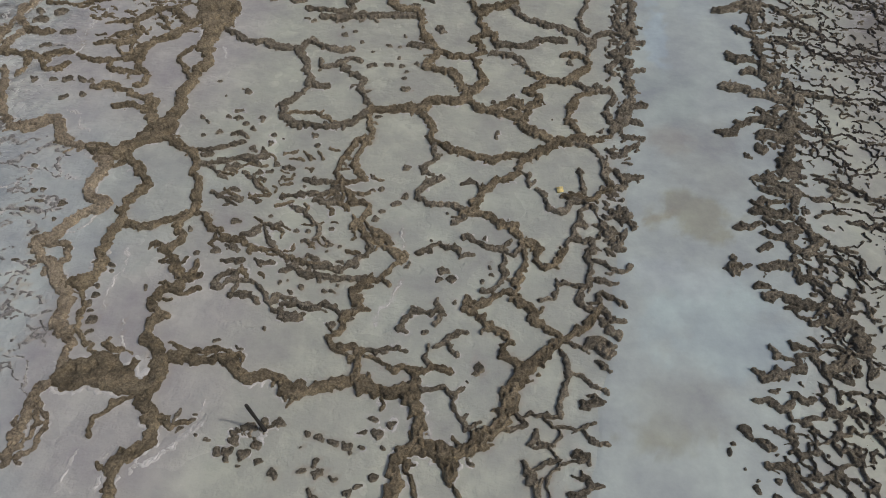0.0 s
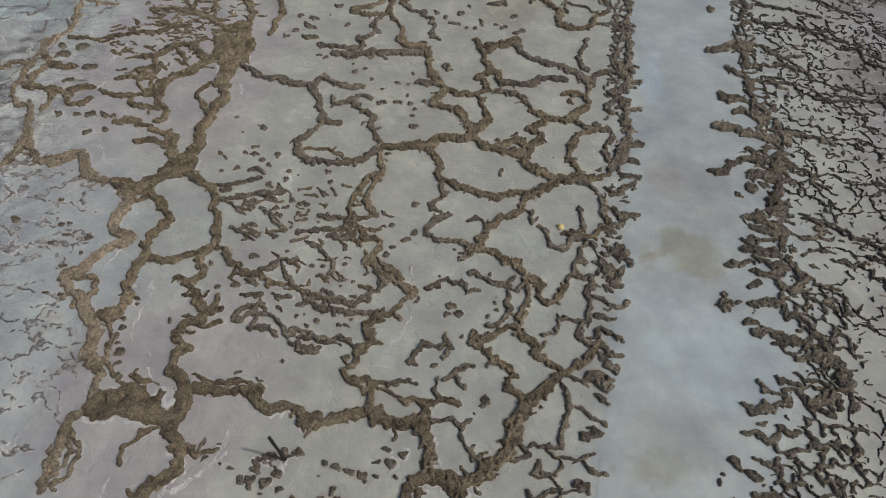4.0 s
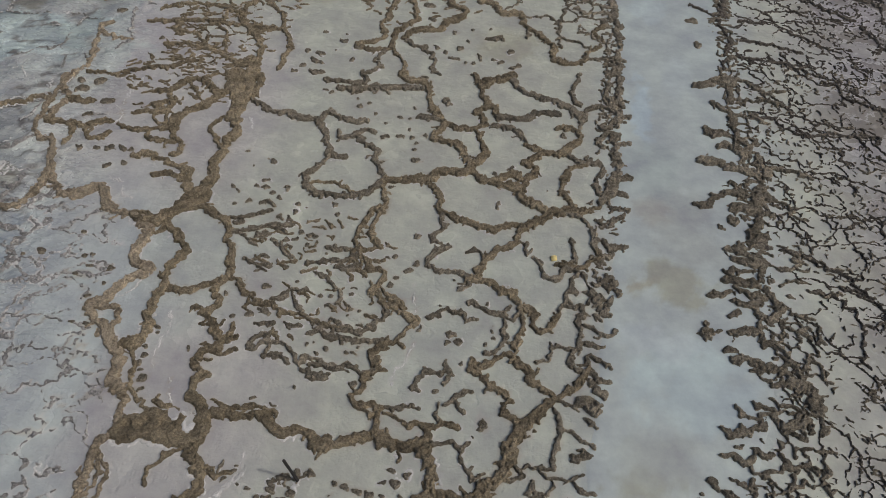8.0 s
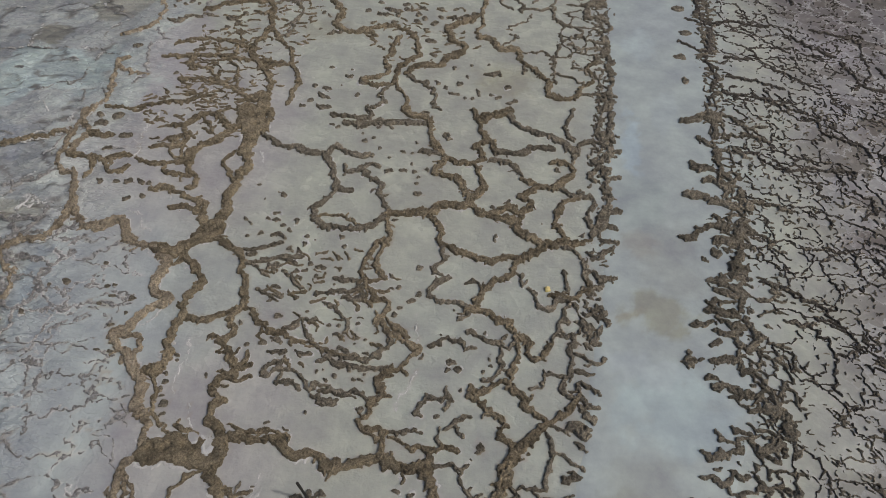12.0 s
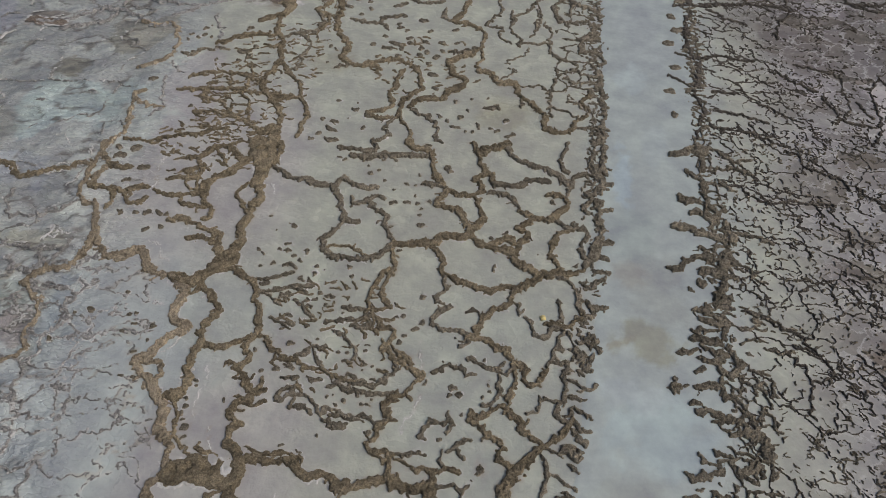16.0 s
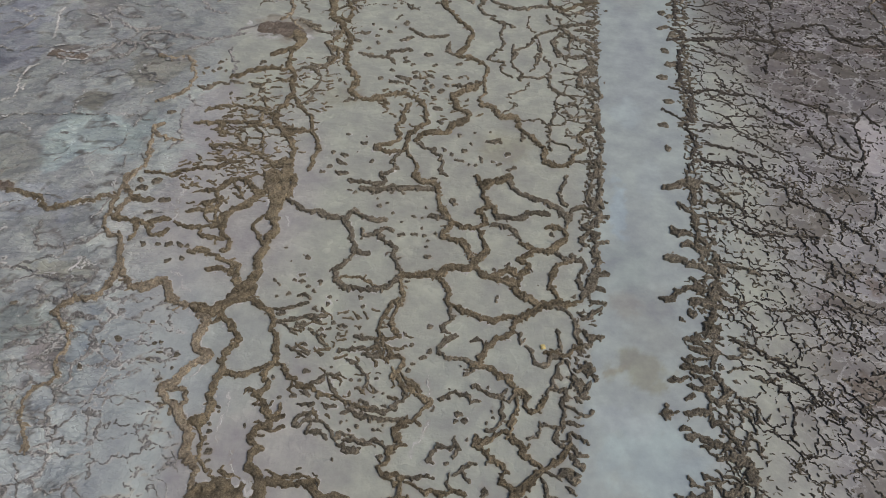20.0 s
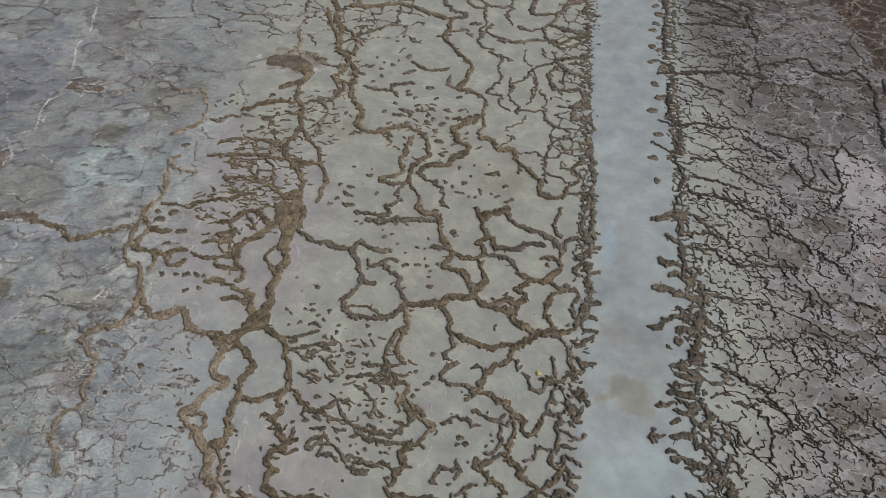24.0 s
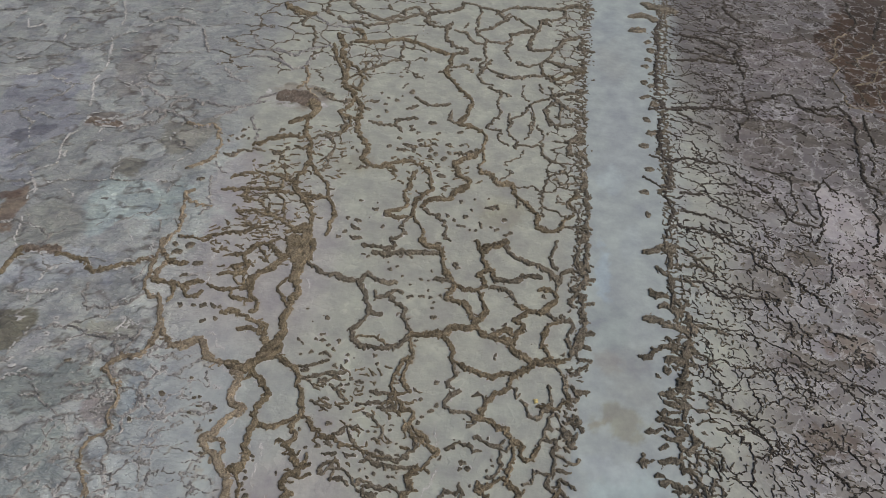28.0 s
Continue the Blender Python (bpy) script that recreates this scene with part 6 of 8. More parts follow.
clumps((-12.71, 9.81, 0.16, 63, 0.20), (-12.51, 9.52, 0.14, 8, 0.14), (-13.16, 12.38, 0.19, 8, 0.21), (-13.00, 12.17, 0.15, 8, 0.16), (-8.50, 26.25, 0.46, 25, 0.31), (-8.04, 26.54, 0.18, 8, 0.22), (-7.58, 25.85, 0.41, 25, 0.22), (-8.78, 26.85, 0.16, 8, 0.18), (-10.16, 27.13, 0.16, 8, 0.23), (-5.74, 26.54, 0.20, 8, 0.22), (-6.30, 25.67, 0.30, 8, 0.17), (-5.85, 25.73, 0.20, 8, 0.17), (-6.98, 25.24, 0.25, 25, 0.17), (-6.78, 24.23, 0.49, 16, 0.28), (-6.05, 24.32, 0.49, 8, 0.24), (-5.51, 24.36, 0.29, 52, 0.21))
clumps((-4.97, 24.55, 0.25, 24, 0.24), (-5.66, 24.91, 0.20, 8, 0.21), (-5.21, 23.52, 0.13, 7, 0.19), (-5.29, 23.98, 0.12, 8, 0.16), (-5.04, 22.81, 0.47, 8, 0.38), (-5.80, 20.86, 0.16, 8, 0.21), (-4.23, 18.12, 0.38, 8, 0.30), (-5.45, 17.60, 0.17, 8, 0.18), (-4.24, 27.29, 0.32, 8, 0.54), (-5.71, 29.08, 0.27, 8, 0.44), (-2.43, 22.87, 0.33, 8, 0.33), (-1.06, 20.58, 0.26, 57, 0.24), (-1.08, 20.32, 0.14, 8, 0.20), (1.54, 25.48, 0.23, 8, 0.36), (-0.67, 22.85, 0.23, 8, 0.22), (1.10, 21.73, 0.16, 8, 0.14))
clumps((-1.54, 26.15, 0.25, 8, 0.21), (-1.34, 22.46, 0.33, 23, 0.28), (-4.95, 16.97, 0.33, 8, 0.23), (-4.77, 15.96, 0.36, 13, 0.16), (-4.84, 15.61, 0.32, 34, 0.26), (-4.30, 16.41, 0.38, 41, 0.26), (-4.10, 16.80, 0.23, 47, 0.26), (-5.26, 16.87, 0.25, 8, 0.14), (-3.43, 13.71, 0.40, 75, 0.18), (-2.84, 14.82, 0.18, -5, 0.15), (-0.98, 15.15, 0.17, 8, 0.15), (-2.47, 16.12, 0.14, 8, 0.13), (-2.21, 13.60, 0.27, 8, 0.32), (-1.92, 13.36, 0.27, 8, 0.32), (-2.27, 13.27, 0.33, 8, 0.23), (-1.00, 13.42, 0.17, 8, 0.16))
clumps((-0.66, 13.72, 0.26, 8, 0.18), (-0.72, 13.99, 0.11, 8, 0.12), (-0.74, 14.22, 0.11, 8, 0.09), (-1.76, 12.42, 0.25, 26, 0.21), (-6.27, 15.15, 0.28, 8, 0.10), (-6.23, 14.81, 0.16, 8, 0.15), (-7.17, 14.23, 0.15, 8, 0.15), (-6.27, 14.20, 0.28, -11, 0.19), (-5.87, 14.16, 0.23, 21, 0.20), (-6.29, 13.88, 0.13, 8, 0.12), (-5.63, 13.56, 0.19, 20, 0.19), (-5.62, 12.34, 0.27, -15, 0.19), (-5.49, 12.58, 0.16, 8, 0.13), (-5.49, 11.07, 0.35, 14, 0.25), (-4.84, 11.36, 0.31, 20, 0.17), (-7.27, 16.51, 0.20, 8, 0.17))
clumps((-3.30, 11.22, 0.18, 42, 0.18), (-2.52, 11.25, 0.41, 8, 0.26), (-0.72, 10.24, 0.42, 78, 0.37), (-0.74, 10.05, 0.24, 8, 0.26), (-1.01, 9.68, 0.09, 8, 0.09), (-1.16, 9.45, 0.13, 8, 0.11), (-5.20, 7.52, 0.23, -12, 0.19), (-4.83, 7.49, 0.38, 3, 0.19), (-4.42, 7.46, 0.39, -12, 0.19), (-4.01, 7.36, 0.43, 3, 0.22), (-3.60, 7.42, 0.22, 8, 0.22), (-3.91, 7.17, 0.21, 8, 0.16), (-5.24, 7.14, 0.10, 41, 0.08), (-5.05, 6.56, 0.38, 18, 0.19), (-4.78, 6.75, 0.17, 74, 0.16), (-4.65, 6.52, 0.37, -2, 0.21))
clumps((-4.19, 6.51, 0.36, 3, 0.21), (-4.80, 6.05, 0.34, -38, 0.22), (-4.58, 5.94, 0.30, -2, 0.20), (-3.72, 6.14, 0.34, 39, 0.21), (-3.51, 6.32, 0.34, 39, 0.15), (-3.15, 6.62, 0.36, 8, 0.15), (-3.68, 7.81, 0.22, 8, 0.13), (-3.49, 8.26, 0.34, -32, 0.22), (-3.31, 7.81, 0.38, -2, 0.26), (-2.97, 8.07, 0.37, 40, 0.30), (-2.98, 7.53, 0.21, 8, 0.19), (-0.68, 7.38, 0.30, -13, 0.28), (-6.44, 7.77, 0.39, -47, 0.18), (-6.06, 7.70, 0.38, 42, 0.28), (-6.36, 7.53, 0.42, 30, 0.28), (-6.74, 7.44, 0.55, 13, 0.30))
clumps((-7.12, 7.29, 0.44, 8, 0.23), (-7.15, 7.09, 0.38, -29, 0.26), (-7.25, 6.83, 0.46, 8, 0.28), (-6.77, 6.82, 0.41, 24, 0.30), (-7.54, 6.75, 0.41, -28, 0.22), (-7.90, 7.07, 0.30, -11, 0.15), (-6.47, 7.10, 0.27, 41, 0.31), (-7.16, 6.58, 0.24, -45, 0.14), (-8.27, 7.15, 0.11, 8, 0.10), (-6.32, 6.65, 0.30, -46, 0.20), (-5.84, 6.36, 0.41, -11, 0.20), (-6.80, 6.43, 0.12, 8, 0.11), (-6.83, 6.62, 0.11, 8, 0.09), (8.99, 21.07, 0.34, -8, 0.54), (8.49, 20.53, 0.24, -8, 0.33), (9.15, 24.26, 0.35, -9, 0.47))
clumps((7.76, 10.63, 0.22, -4, 0.26), (8.15, 10.60, 0.29, 8, 0.25), (8.82, 10.46, 0.23, 8, 0.21), (8.61, 10.97, 0.14, -71, 0.15), (6.25, 8.69, 0.31, 8, 0.24), (6.60, 8.22, 0.12, 8, 0.11), (7.46, 7.97, 0.30, 8, 0.18), (6.94, 7.86, 0.19, -66, 0.23), (6.83, 7.62, 0.26, -27, 0.27), (7.32, 7.54, 0.33, -3, 0.27), (8.60, 8.28, 0.27, 8, 0.18), (9.23, 13.29, 0.22, -19, 0.21), (9.59, 14.26, 0.31, 19, 0.22), (7.71, 15.14, 0.34, 8, 0.30), (6.40, 8.87, 0.11, -15, 0.10), (7.51, 8.70, 0.11, 8, 0.11))
clumps((8.95, 8.92, 0.12, 8, 0.09), (-8.94, 7.51, 0.61, 82, 0.07), (-8.64, 7.51, 0.35, 31, 0.11), (-8.47, 7.71, 0.16, 8, 0.09), (-8.76, 7.20, 0.20, 43, 0.13), (-8.68, 10.12, 0.30, 20, 0.12), (-7.90, 9.93, 0.30, -13, 0.14), (-13.82, 43.81, 0.57, 10, 0.49), (-13.32, 44.91, 0.64, 43, 0.38), (-12.24, 45.70, 0.48, 56, 0.42), (-11.44, 45.41, 0.39, 10, 0.42), (-10.57, 46.95, 0.40, 10, 0.61), (-13.59, 45.03, 0.48, 43, 0.39), (-8.09, 42.68, 0.94, 10, 0.55), (-12.40, 44.73, 0.58, 10, 0.33), (-12.10, 43.69, 0.60, -60, 0.26))
clumps((-12.67, 42.94, 0.38, 10, 0.32), (-13.11, 46.33, 0.33, 43, 0.31), (-11.23, 46.13, 0.24, 10, 0.26), (-11.88, 49.19, 0.20, 10, 0.28), (-10.21, 52.39, 0.26, 10, 0.39), (-15.50, 44.70, 0.39, 10, 0.42), (-9.55, 41.49, 0.55, 53, 0.38), (-19.95, 39.72, 0.36, 27, 0.46), (-18.82, 37.53, 0.44, 26, 0.43), (-19.52, 36.84, 1.08, 2, 0.48), (-19.02, 36.29, 0.35, 10, 0.48), (-19.52, 35.72, 0.43, 9, 0.34), (-20.95, 35.69, 0.22, 9, 0.27), (-18.36, 35.29, 0.59, -18, 0.41), (-20.70, 30.62, 0.31, 25, 0.24), (-24.17, 33.00, 0.42, 9, 0.32))
clumps((-22.26, 38.20, 0.20, 9, 0.29), (-22.99, 39.20, 0.36, 10, 0.30), (-23.14, 38.05, 0.22, 10, 0.29), (-23.71, 38.32, 0.20, 10, 0.30), (-22.83, 38.47, 0.22, 10, 0.30), (-22.76, 39.63, 0.23, 10, 0.31), (-23.73, 37.73, 0.18, 9, 0.22), (-13.82, 38.52, 0.47, 41, 0.34), (-13.37, 38.16, 0.53, -58, 0.19), (-7.46, 39.96, 0.32, 10, 0.44), (-6.33, 40.00, 0.56, 25, 0.35), (-5.43, 40.15, 0.27, 10, 0.36), (-7.71, 39.18, 0.36, 9, 0.43), (-7.29, 38.75, 0.36, 10, 0.42), (-7.69, 38.40, 0.62, -33, 0.36), (-6.21, 39.08, 0.31, 9, 0.35))
clumps((-6.55, 38.24, 0.64, 25, 0.34), (-6.89, 37.55, 0.44, 10, 0.34), (-5.63, 41.85, 0.32, 10, 0.46), (-7.44, 41.39, 0.49, 62, 0.34), (-8.66, 40.28, 0.64, 18, 0.44), (-9.00, 41.28, 0.37, 10, 0.38), (-9.62, 41.87, 0.66, 73, 0.27), (-9.79, 38.83, 0.46, -6, 0.35), (-9.43, 39.40, 1.18, -21, 0.46), (-8.55, 39.63, 0.54, 10, 0.44), (-10.98, 39.14, 0.54, 10, 0.36), (-10.24, 38.83, 0.36, 9, 0.36), (-9.06, 38.03, 0.35, 10, 0.42), (-10.27, 40.23, 0.36, 10, 0.37), (-9.03, 38.89, 0.31, 10, 0.43), (-4.67, 33.61, 0.33, 9, 0.30))
clumps((-3.67, 34.02, 0.21, 9, 0.18), (-2.64, 34.19, 0.25, 9, 0.18), (-5.49, 31.91, 0.43, -60, 0.26), (-4.95, 31.52, 0.28, 9, 0.34), (-4.07, 32.02, 0.26, 9, 0.35), (-1.37, 32.10, 0.32, 9, 0.35), (-6.48, 36.13, 0.78, -6, 0.45), (-6.07, 34.69, 0.72, -43, 0.36), (-5.38, 35.98, 0.26, 9, 0.20), (-3.73, 30.75, 0.32, 9, 0.28), (-3.26, 30.82, 0.36, 9, 0.28), (-3.00, 31.38, 0.65, -70, 0.21), (-2.19, 31.28, 0.40, 9, 0.34), (-1.76, 31.01, 0.48, -5, 0.34), (-4.37, 31.04, 0.72, 9, 0.23), (-3.75, 32.78, 0.43, -62, 0.18))
clumps((-0.95, 30.74, 0.68, 56, 0.31), (-11.80, 32.50, 0.33, 9, 0.30), (-12.38, 30.55, 0.32, 9, 0.29), (-11.55, 30.46, 0.66, -5, 0.28), (-10.82, 30.86, 0.20, 9, 0.17), (-9.74, 30.17, 0.28, 9, 0.34), (-11.58, 29.71, 0.97, -39, 0.32), (-12.26, 29.20, 0.55, 9, 0.28), (-12.54, 28.71, 0.59, -17, 0.30), (-11.37, 28.79, 0.94, 2, 0.32), (-10.60, 31.79, 0.65, 17, 0.41), (-9.69, 31.34, 0.61, -18, 0.43), (-10.63, 32.51, 0.20, 9, 0.18), (-13.56, 36.44, 0.22, 10, 0.20), (-19.36, 15.17, 0.37, 9, 0.32), (-20.49, 13.41, 0.26, 9, 0.27))
clumps((-19.93, 14.97, 0.25, 9, 0.21), (-25.61, 16.56, 0.45, 9, 0.23), (10.78, 59.31, 0.88, 27, 0.77), (10.64, 56.02, 1.03, 19, 0.86), (10.24, 54.84, 1.04, 1, 0.81), (9.93, 52.00, 0.90, -9, 0.86), (10.50, 51.55, 0.90, 39, 0.65), (9.86, 49.63, 1.12, 38, 0.56), (9.75, 46.22, 0.78, 10, 0.72), (9.94, 44.42, 1.15, 37, 0.70), (10.99, 57.74, 0.78, -30, 1.04), (10.87, 53.69, 1.07, 39, 0.68), (10.56, 48.62, 0.88, -27, 0.86), (9.25, 42.55, 0.71, -7, 0.69), (9.47, 39.59, 0.87, 24, 0.63), (8.92, 36.84, 0.69, 9, 0.63))
clumps((8.90, 34.36, 0.71, -6, 0.62), (4.72, 63.37, 0.92, -10, 0.85), (4.41, 60.95, 1.02, 43, 0.63))

# the right-hand flat: countless short wriggling mud streaks, thick by the channel and thinning away
SHORE = ((3, 7.6), (9, 7.9), (13, 9.4), (18, 9.8), (24, 10.4), (30, 10.2), (40, 10.7), (50, 11.2), (65, 12.7), (80, 14.0))
LEFT_SHORE = ((-40, 0.5), (3, 2.3), (8.5, 3.0), (16, 3.8), (24, 4.3), (31, 4.6), (42, 4.75), (52, 4.9), (60, 5.4), (67, 5.7), (80, 6.0), (200, 12.0))


def along(table, y):
    return float(np.interp(y, [q[0] for q in table], [q[1] for q in table]))


field = owner_of("mud_streaks", "streak", "countless short wriggling mud streaks on grey salt", "mud streaks", "", "stuff")
near_field = owner_of("mud_streaks", "dark", "short wriggling grey-brown mud streaks beside the channel", "mud streaks", "", "stuff")
made = 0
while made < 4600:
    far = made % 2
    y = random.uniform(31, 76) if far else random.uniform(8, 34)
    off = random.random() ** 1.1 * (23 if far else 15)
    x = along(SHORE, y) + (0.3 if y > 15 else 1.6) + off
    thick = value_noise(np.array(x), np.array(y), 2.6, 5)
    if random.random() > (1.25 - off / 22) * (0.38 + 0.85 * thick) * min(1, 0.4 + off / 6):
        continue
    made += 1
    if (x - 27) ** 2 / 9 + (y - 38) ** 2 / 36 < 1 and random.random() < 0.8:
        continue
    a = radians(random.gauss(-33, 45))
    p = [Vector((x, y))]
    for _ in range(random.choice((1, 1, 1, 1, 2, 2))):
        a += random.gauss(0, 0.75)
        p.append(p[-1] + random.uniform(0.08, 0.22) * Vector((math.cos(a), math.sin(a))))
        a = 0.6 * a + 0.4 * radians(-40)
    coarse = y > 33 or x > 20.5
    draw(p, random.uniform(0.06, 0.085) if coarse else random.uniform(0.045, 0.07), field if coarse else near_field, random.uniform(0.05, 0.085), 0.8)
# long meandering mud lines that leave the shore slantwise and fork
for k in range(44):
    line = owner_of("mud_line", "streak", "long meandering dark mud line forking across grey salt", "mud line", "meandering mud lines")
    y = 13 + 62 * (k + random.random()) / 44
    a, p = radians(random.gauss(-15, 15)), [Vector((along(SHORE, y) + 0.3, y))]
    for step in range(random.randint(8, 26)):
        a += random.gauss(0, 0.62)
        a = 0.75 * a + 0.25 * radians(-40)
        p.append(p[-1] + random.uniform(0.28, 0.6) * Vector((math.cos(a), math.sin(a))))
        if random.random() < 0.22:
            b = a + random.choice((-1, 1)) * random.uniform(0.6, 1.4)
            side = [p[-1], p[-1] + 0.5 * Vector((math.cos(b), math.sin(b)))]
            b += random.gauss(0, 0.5)
            side.append(side[-1] + random.uniform(0.3, 0.9) * Vector((math.cos(b), math.sin(b))))
            draw(side, 0.08 if y > 33 else 0.06, line, 0.07, 0.9, 0.06)
    draw(p, random.uniform(0.06, 0.085) * (1 if y > 33 else 0.85), line, 0.07, 0.9, 0.06)
shore_mud = owner_of("shore_mud", "dark", "crumbled grey-brown mud lumps along the channel shore", "mud lumps", "", "stuff")
for table, shift, spreading, number in ((SHORE, 0.0, 0.42, 460), (LEFT_SHORE, -0.55, 0.33, 340)):
    for _ in range(number):
        y = random.uniform(15, 75)
        x = along(table, y) + shift + random.gauss(0, spreading)
        a = radians(random.choice((random.gauss(-10, 30), random.gauss(80, 30))))
        b = a + random.gauss(0, 0.8)
        m = Vector((x, y)) + random.uniform(0.07, 0.18) * Vector((math.cos(a), math.sin(a)))
        draw([(x, y), m, m + random.uniform(0.06, 0.16) * Vector((math.cos(b), math.sin(b)))], random.uniform(0.12, 0.19) * (1.2 if y > 34 else 1), shore_mud, random.uniform(0.05, 0.1), 0.8)
# thickets of small streaks between the ridges
thicket = owner_of("mud_crumbs", "brown", "thicket of small brown mud streaks between larger ridges", "mud streaks", "", "stuff")
for cx, cy, rx, ry, number, heading in ((-8.0, 15.8, 3.4, 3.2, 60, -18), (-17.6, 34.0, 3.6, 7.0, 210, 8), (-18.6, 27.2, 3.6, 3.0, 70, 8), (-7.0, 37.5, 4.0, 3.5, 60, -10)):
    for _ in range(number):
        r, a = math.sqrt(random.random()), random.uniform(0, 2 * math.pi)
        q = Vector((cx + rx * r * math.cos(a), cy + ry * r * math.sin(a)))
        a = radians(random.gauss(heading, 28))
        b = a + random.gauss(0, 0.7)
        m = q + random.uniform(0.12, 0.4) * Vector((math.cos(a), math.sin(a)))
        draw([q, m, m + random.uniform(0.08, 0.35) * Vector((math.cos(b), math.sin(b)))], random.uniform(0.09, 0.16), thicket, random.uniform(0.05, 0.09), 0.8)
ticks = owner_of("crust_flakes", "plate", "scattered small grey curled flakes of salt crust", "crust flakes", "", "stuff")
for _ in range(60):
    y = random.uniform(8, 62)
    x = random.uniform(-24 - 0.62 * y, -15 - 0.20 * y)
    if value_noise(np.array(x), np.array(y), 4.0, 2) < 0.5:
        continue
    a = radians(random.gauss(12, 18))
    draw([(x, y), (x + random.uniform(0.15, 0.6) * math.cos(a), y + random.uniform(0.15, 0.6) * math.sin(a))], random.uniform(0.07, 0.13), ticks, 0.035)
far_web = owner_of("mud_web", "dark", "web of thin grey-brown mud lines across far salt", "mud lines", "", "stuff")
lace = owner_of("crust_lace", "flake", "fine crinkled lines of grey crust across a salt pan", "crust lines", "", "stuff")
LACE_EDGE = ((3, -13.4), (9.3, -13.4), (11, -14.5), (12.7, -16.4), (14, -15.7), (16.5, -15.9), (17.6, -17.2), (19, -19.5), (21, -23.0))
for x, y, r in ((-11.2, 9.15, 0.22), (-10.55, 8.9, 0.25)):
    for sheet in (NEAR, FAR):
        sheet.hollow(x, y, r)
for sheet in (NEAR, FAR):
    sheet.lattice(SHORE, (0.1, 0.9), 0.25)
    sheet.lattice(LEFT_SHORE, (-0.7, 0.6), 0.15)
    off = sheet.x - np.interp(sheet.y, [q[0] for q in SHORE], [q[1] for q in SHORE])
    sheet.network(0.95, 0.024, 0.055, 0.59, np.clip((off - 2.5) / 3, 0, 1) * np.clip((24 - off) / 6, 0, 1), field, -45, 1.25, 1.0)
    outer = np.clip((off - 0.8) / 2, 0, 1) * np.clip((14 - off) / 4, 0, 1) * np.clip((sheet.y - 41) / 6, 0, 1)
    sheet.network(1.1, 0.032, 0.065, 0.50, outer, field, -30, 1.3, 1.0)
    sheet.network(2.1, 0.030, 0.065, 0.41, np.clip((off - 1.2) / 2, 0, 1), field, -45, 1.2, 2.0)
    sheet.network(1.2, 0.034, 0.075, 0.43, np.clip((off - 1.0) / 2, 0, 1) * np.clip((17 - sheet.y) / 4, 0, 1), near_field, -48, 1.25, 1.0)
    fringe = np.clip(1.3 - np.abs(off - 0.9) / 1.5, 0, 1) * np.clip((18 - sheet.y) / 3, 0, 1)
    sheet.network(0.6, 0.05, 0.10, 0.40, fringe, shore_mud, -40, 1.3, 0.4)
    beyond = np.clip((sheet.y - 45) / 4, 0, 1) * np.clip((sheet.x + 33) / 5, 0, 1) * np.clip((-8 - sheet.x) / 3, 0, 1)
    sheet.network(2.3, 0.05, 0.09, 0.36, beyond, far_web, 5, 1.4, 1.6)
    strands = np.clip(1.3 - np.abs(sheet.x + 15.0) / 2.2, 0, 1) * np.clip((sheet.y - 36) / 3, 0, 1) * np.clip((58 - sheet.y) / 4, 0, 1)
    sheet.network(0.85, 0.038, 0.085, 0.45, strands, thicket, 84, 1.7, 0.7)
    tangle = np.clip(1.35 - np.hypot((sheet.x + 18.6) / 4.0, (sheet.y - 32.0) / 8.5), 0, 1)
    sheet.network(0.95, 0.036, 0.08, 0.47, tangle, thicket, 6, 1.6, 0.8)
    band = np.clip(1.4 - np.abs(off) / 0.75, 0, 1) * np.clip((sheet.y - 15) / 4, 0, 1)
    sheet.network(0.62, 0.07, 0.10, 0.30, band, shore_mud)
    inner = sheet.x - np.interp(sheet.y, [q[0] for q in LEFT_SHORE], [q[1] for q in LEFT_SHORE])
    sheet.network(0.75, 0.06, 0.09, 0.36, np.clip(1.4 - np.abs(inner + 0.55) / 0.7, 0, 1) * np.clip((sheet.y - 22) / 8, 0, 1), shore_mud)
    sheet.network(1.25, 0.045, 0.085, 0.38, np.clip(1.4 - np.abs(inner + 2.0) / 2.2, 0, 1) * np.clip((sheet.y - 28) / 8, 0, 1), shore_mud, -20, 1.15, 0.6)
    pan = np.clip((np.interp(sheet.y, [q[0] for q in LACE_EDGE], [q[1] for q in LACE_EDGE]) - sheet.x) / 0.6, 0, 1)
    pan = pan * np.clip((20.5 - sheet.y) / 2, 0, 1) * np.clip((sheet.x + 27) / 3, 0, 1)
    sheet.network(1.4, 0.05, 0.055, 0.25, pan, lace, 6, 1.5, 1.8)
    west = np.clip(-(sheet.x + 17.0 + 0.30 * (sheet.y - 12)) / 2, 0, 1)
    sheet.network(4.4, 0.022, 0.04, 0.58, west, ticks, 8, 1.6, 2.5)
    sheet.crumble([k for k, q in enumerate(OWNERS) if q[1] == "flake"], 0.07)
    sheet.crumble([k for k, q in enumerate(OWNERS) if q[1] == "crust"], 0.06)
    sheet.foot = sheet.h.copy()
    sheet.roughen()


# ---- the ground: one sheet to the horizon, tinted by its own patches of salt, mud and damp ----
def spread(low, high, step, far):
    core = np.arange(low, high + step / 2, step)
    out = step * 1.35 ** np.arange(1, 60)
    out = np.cumsum(out)
    out = out[out < far]
    return np.concatenate([(low - out)[::-1], core, high + out])


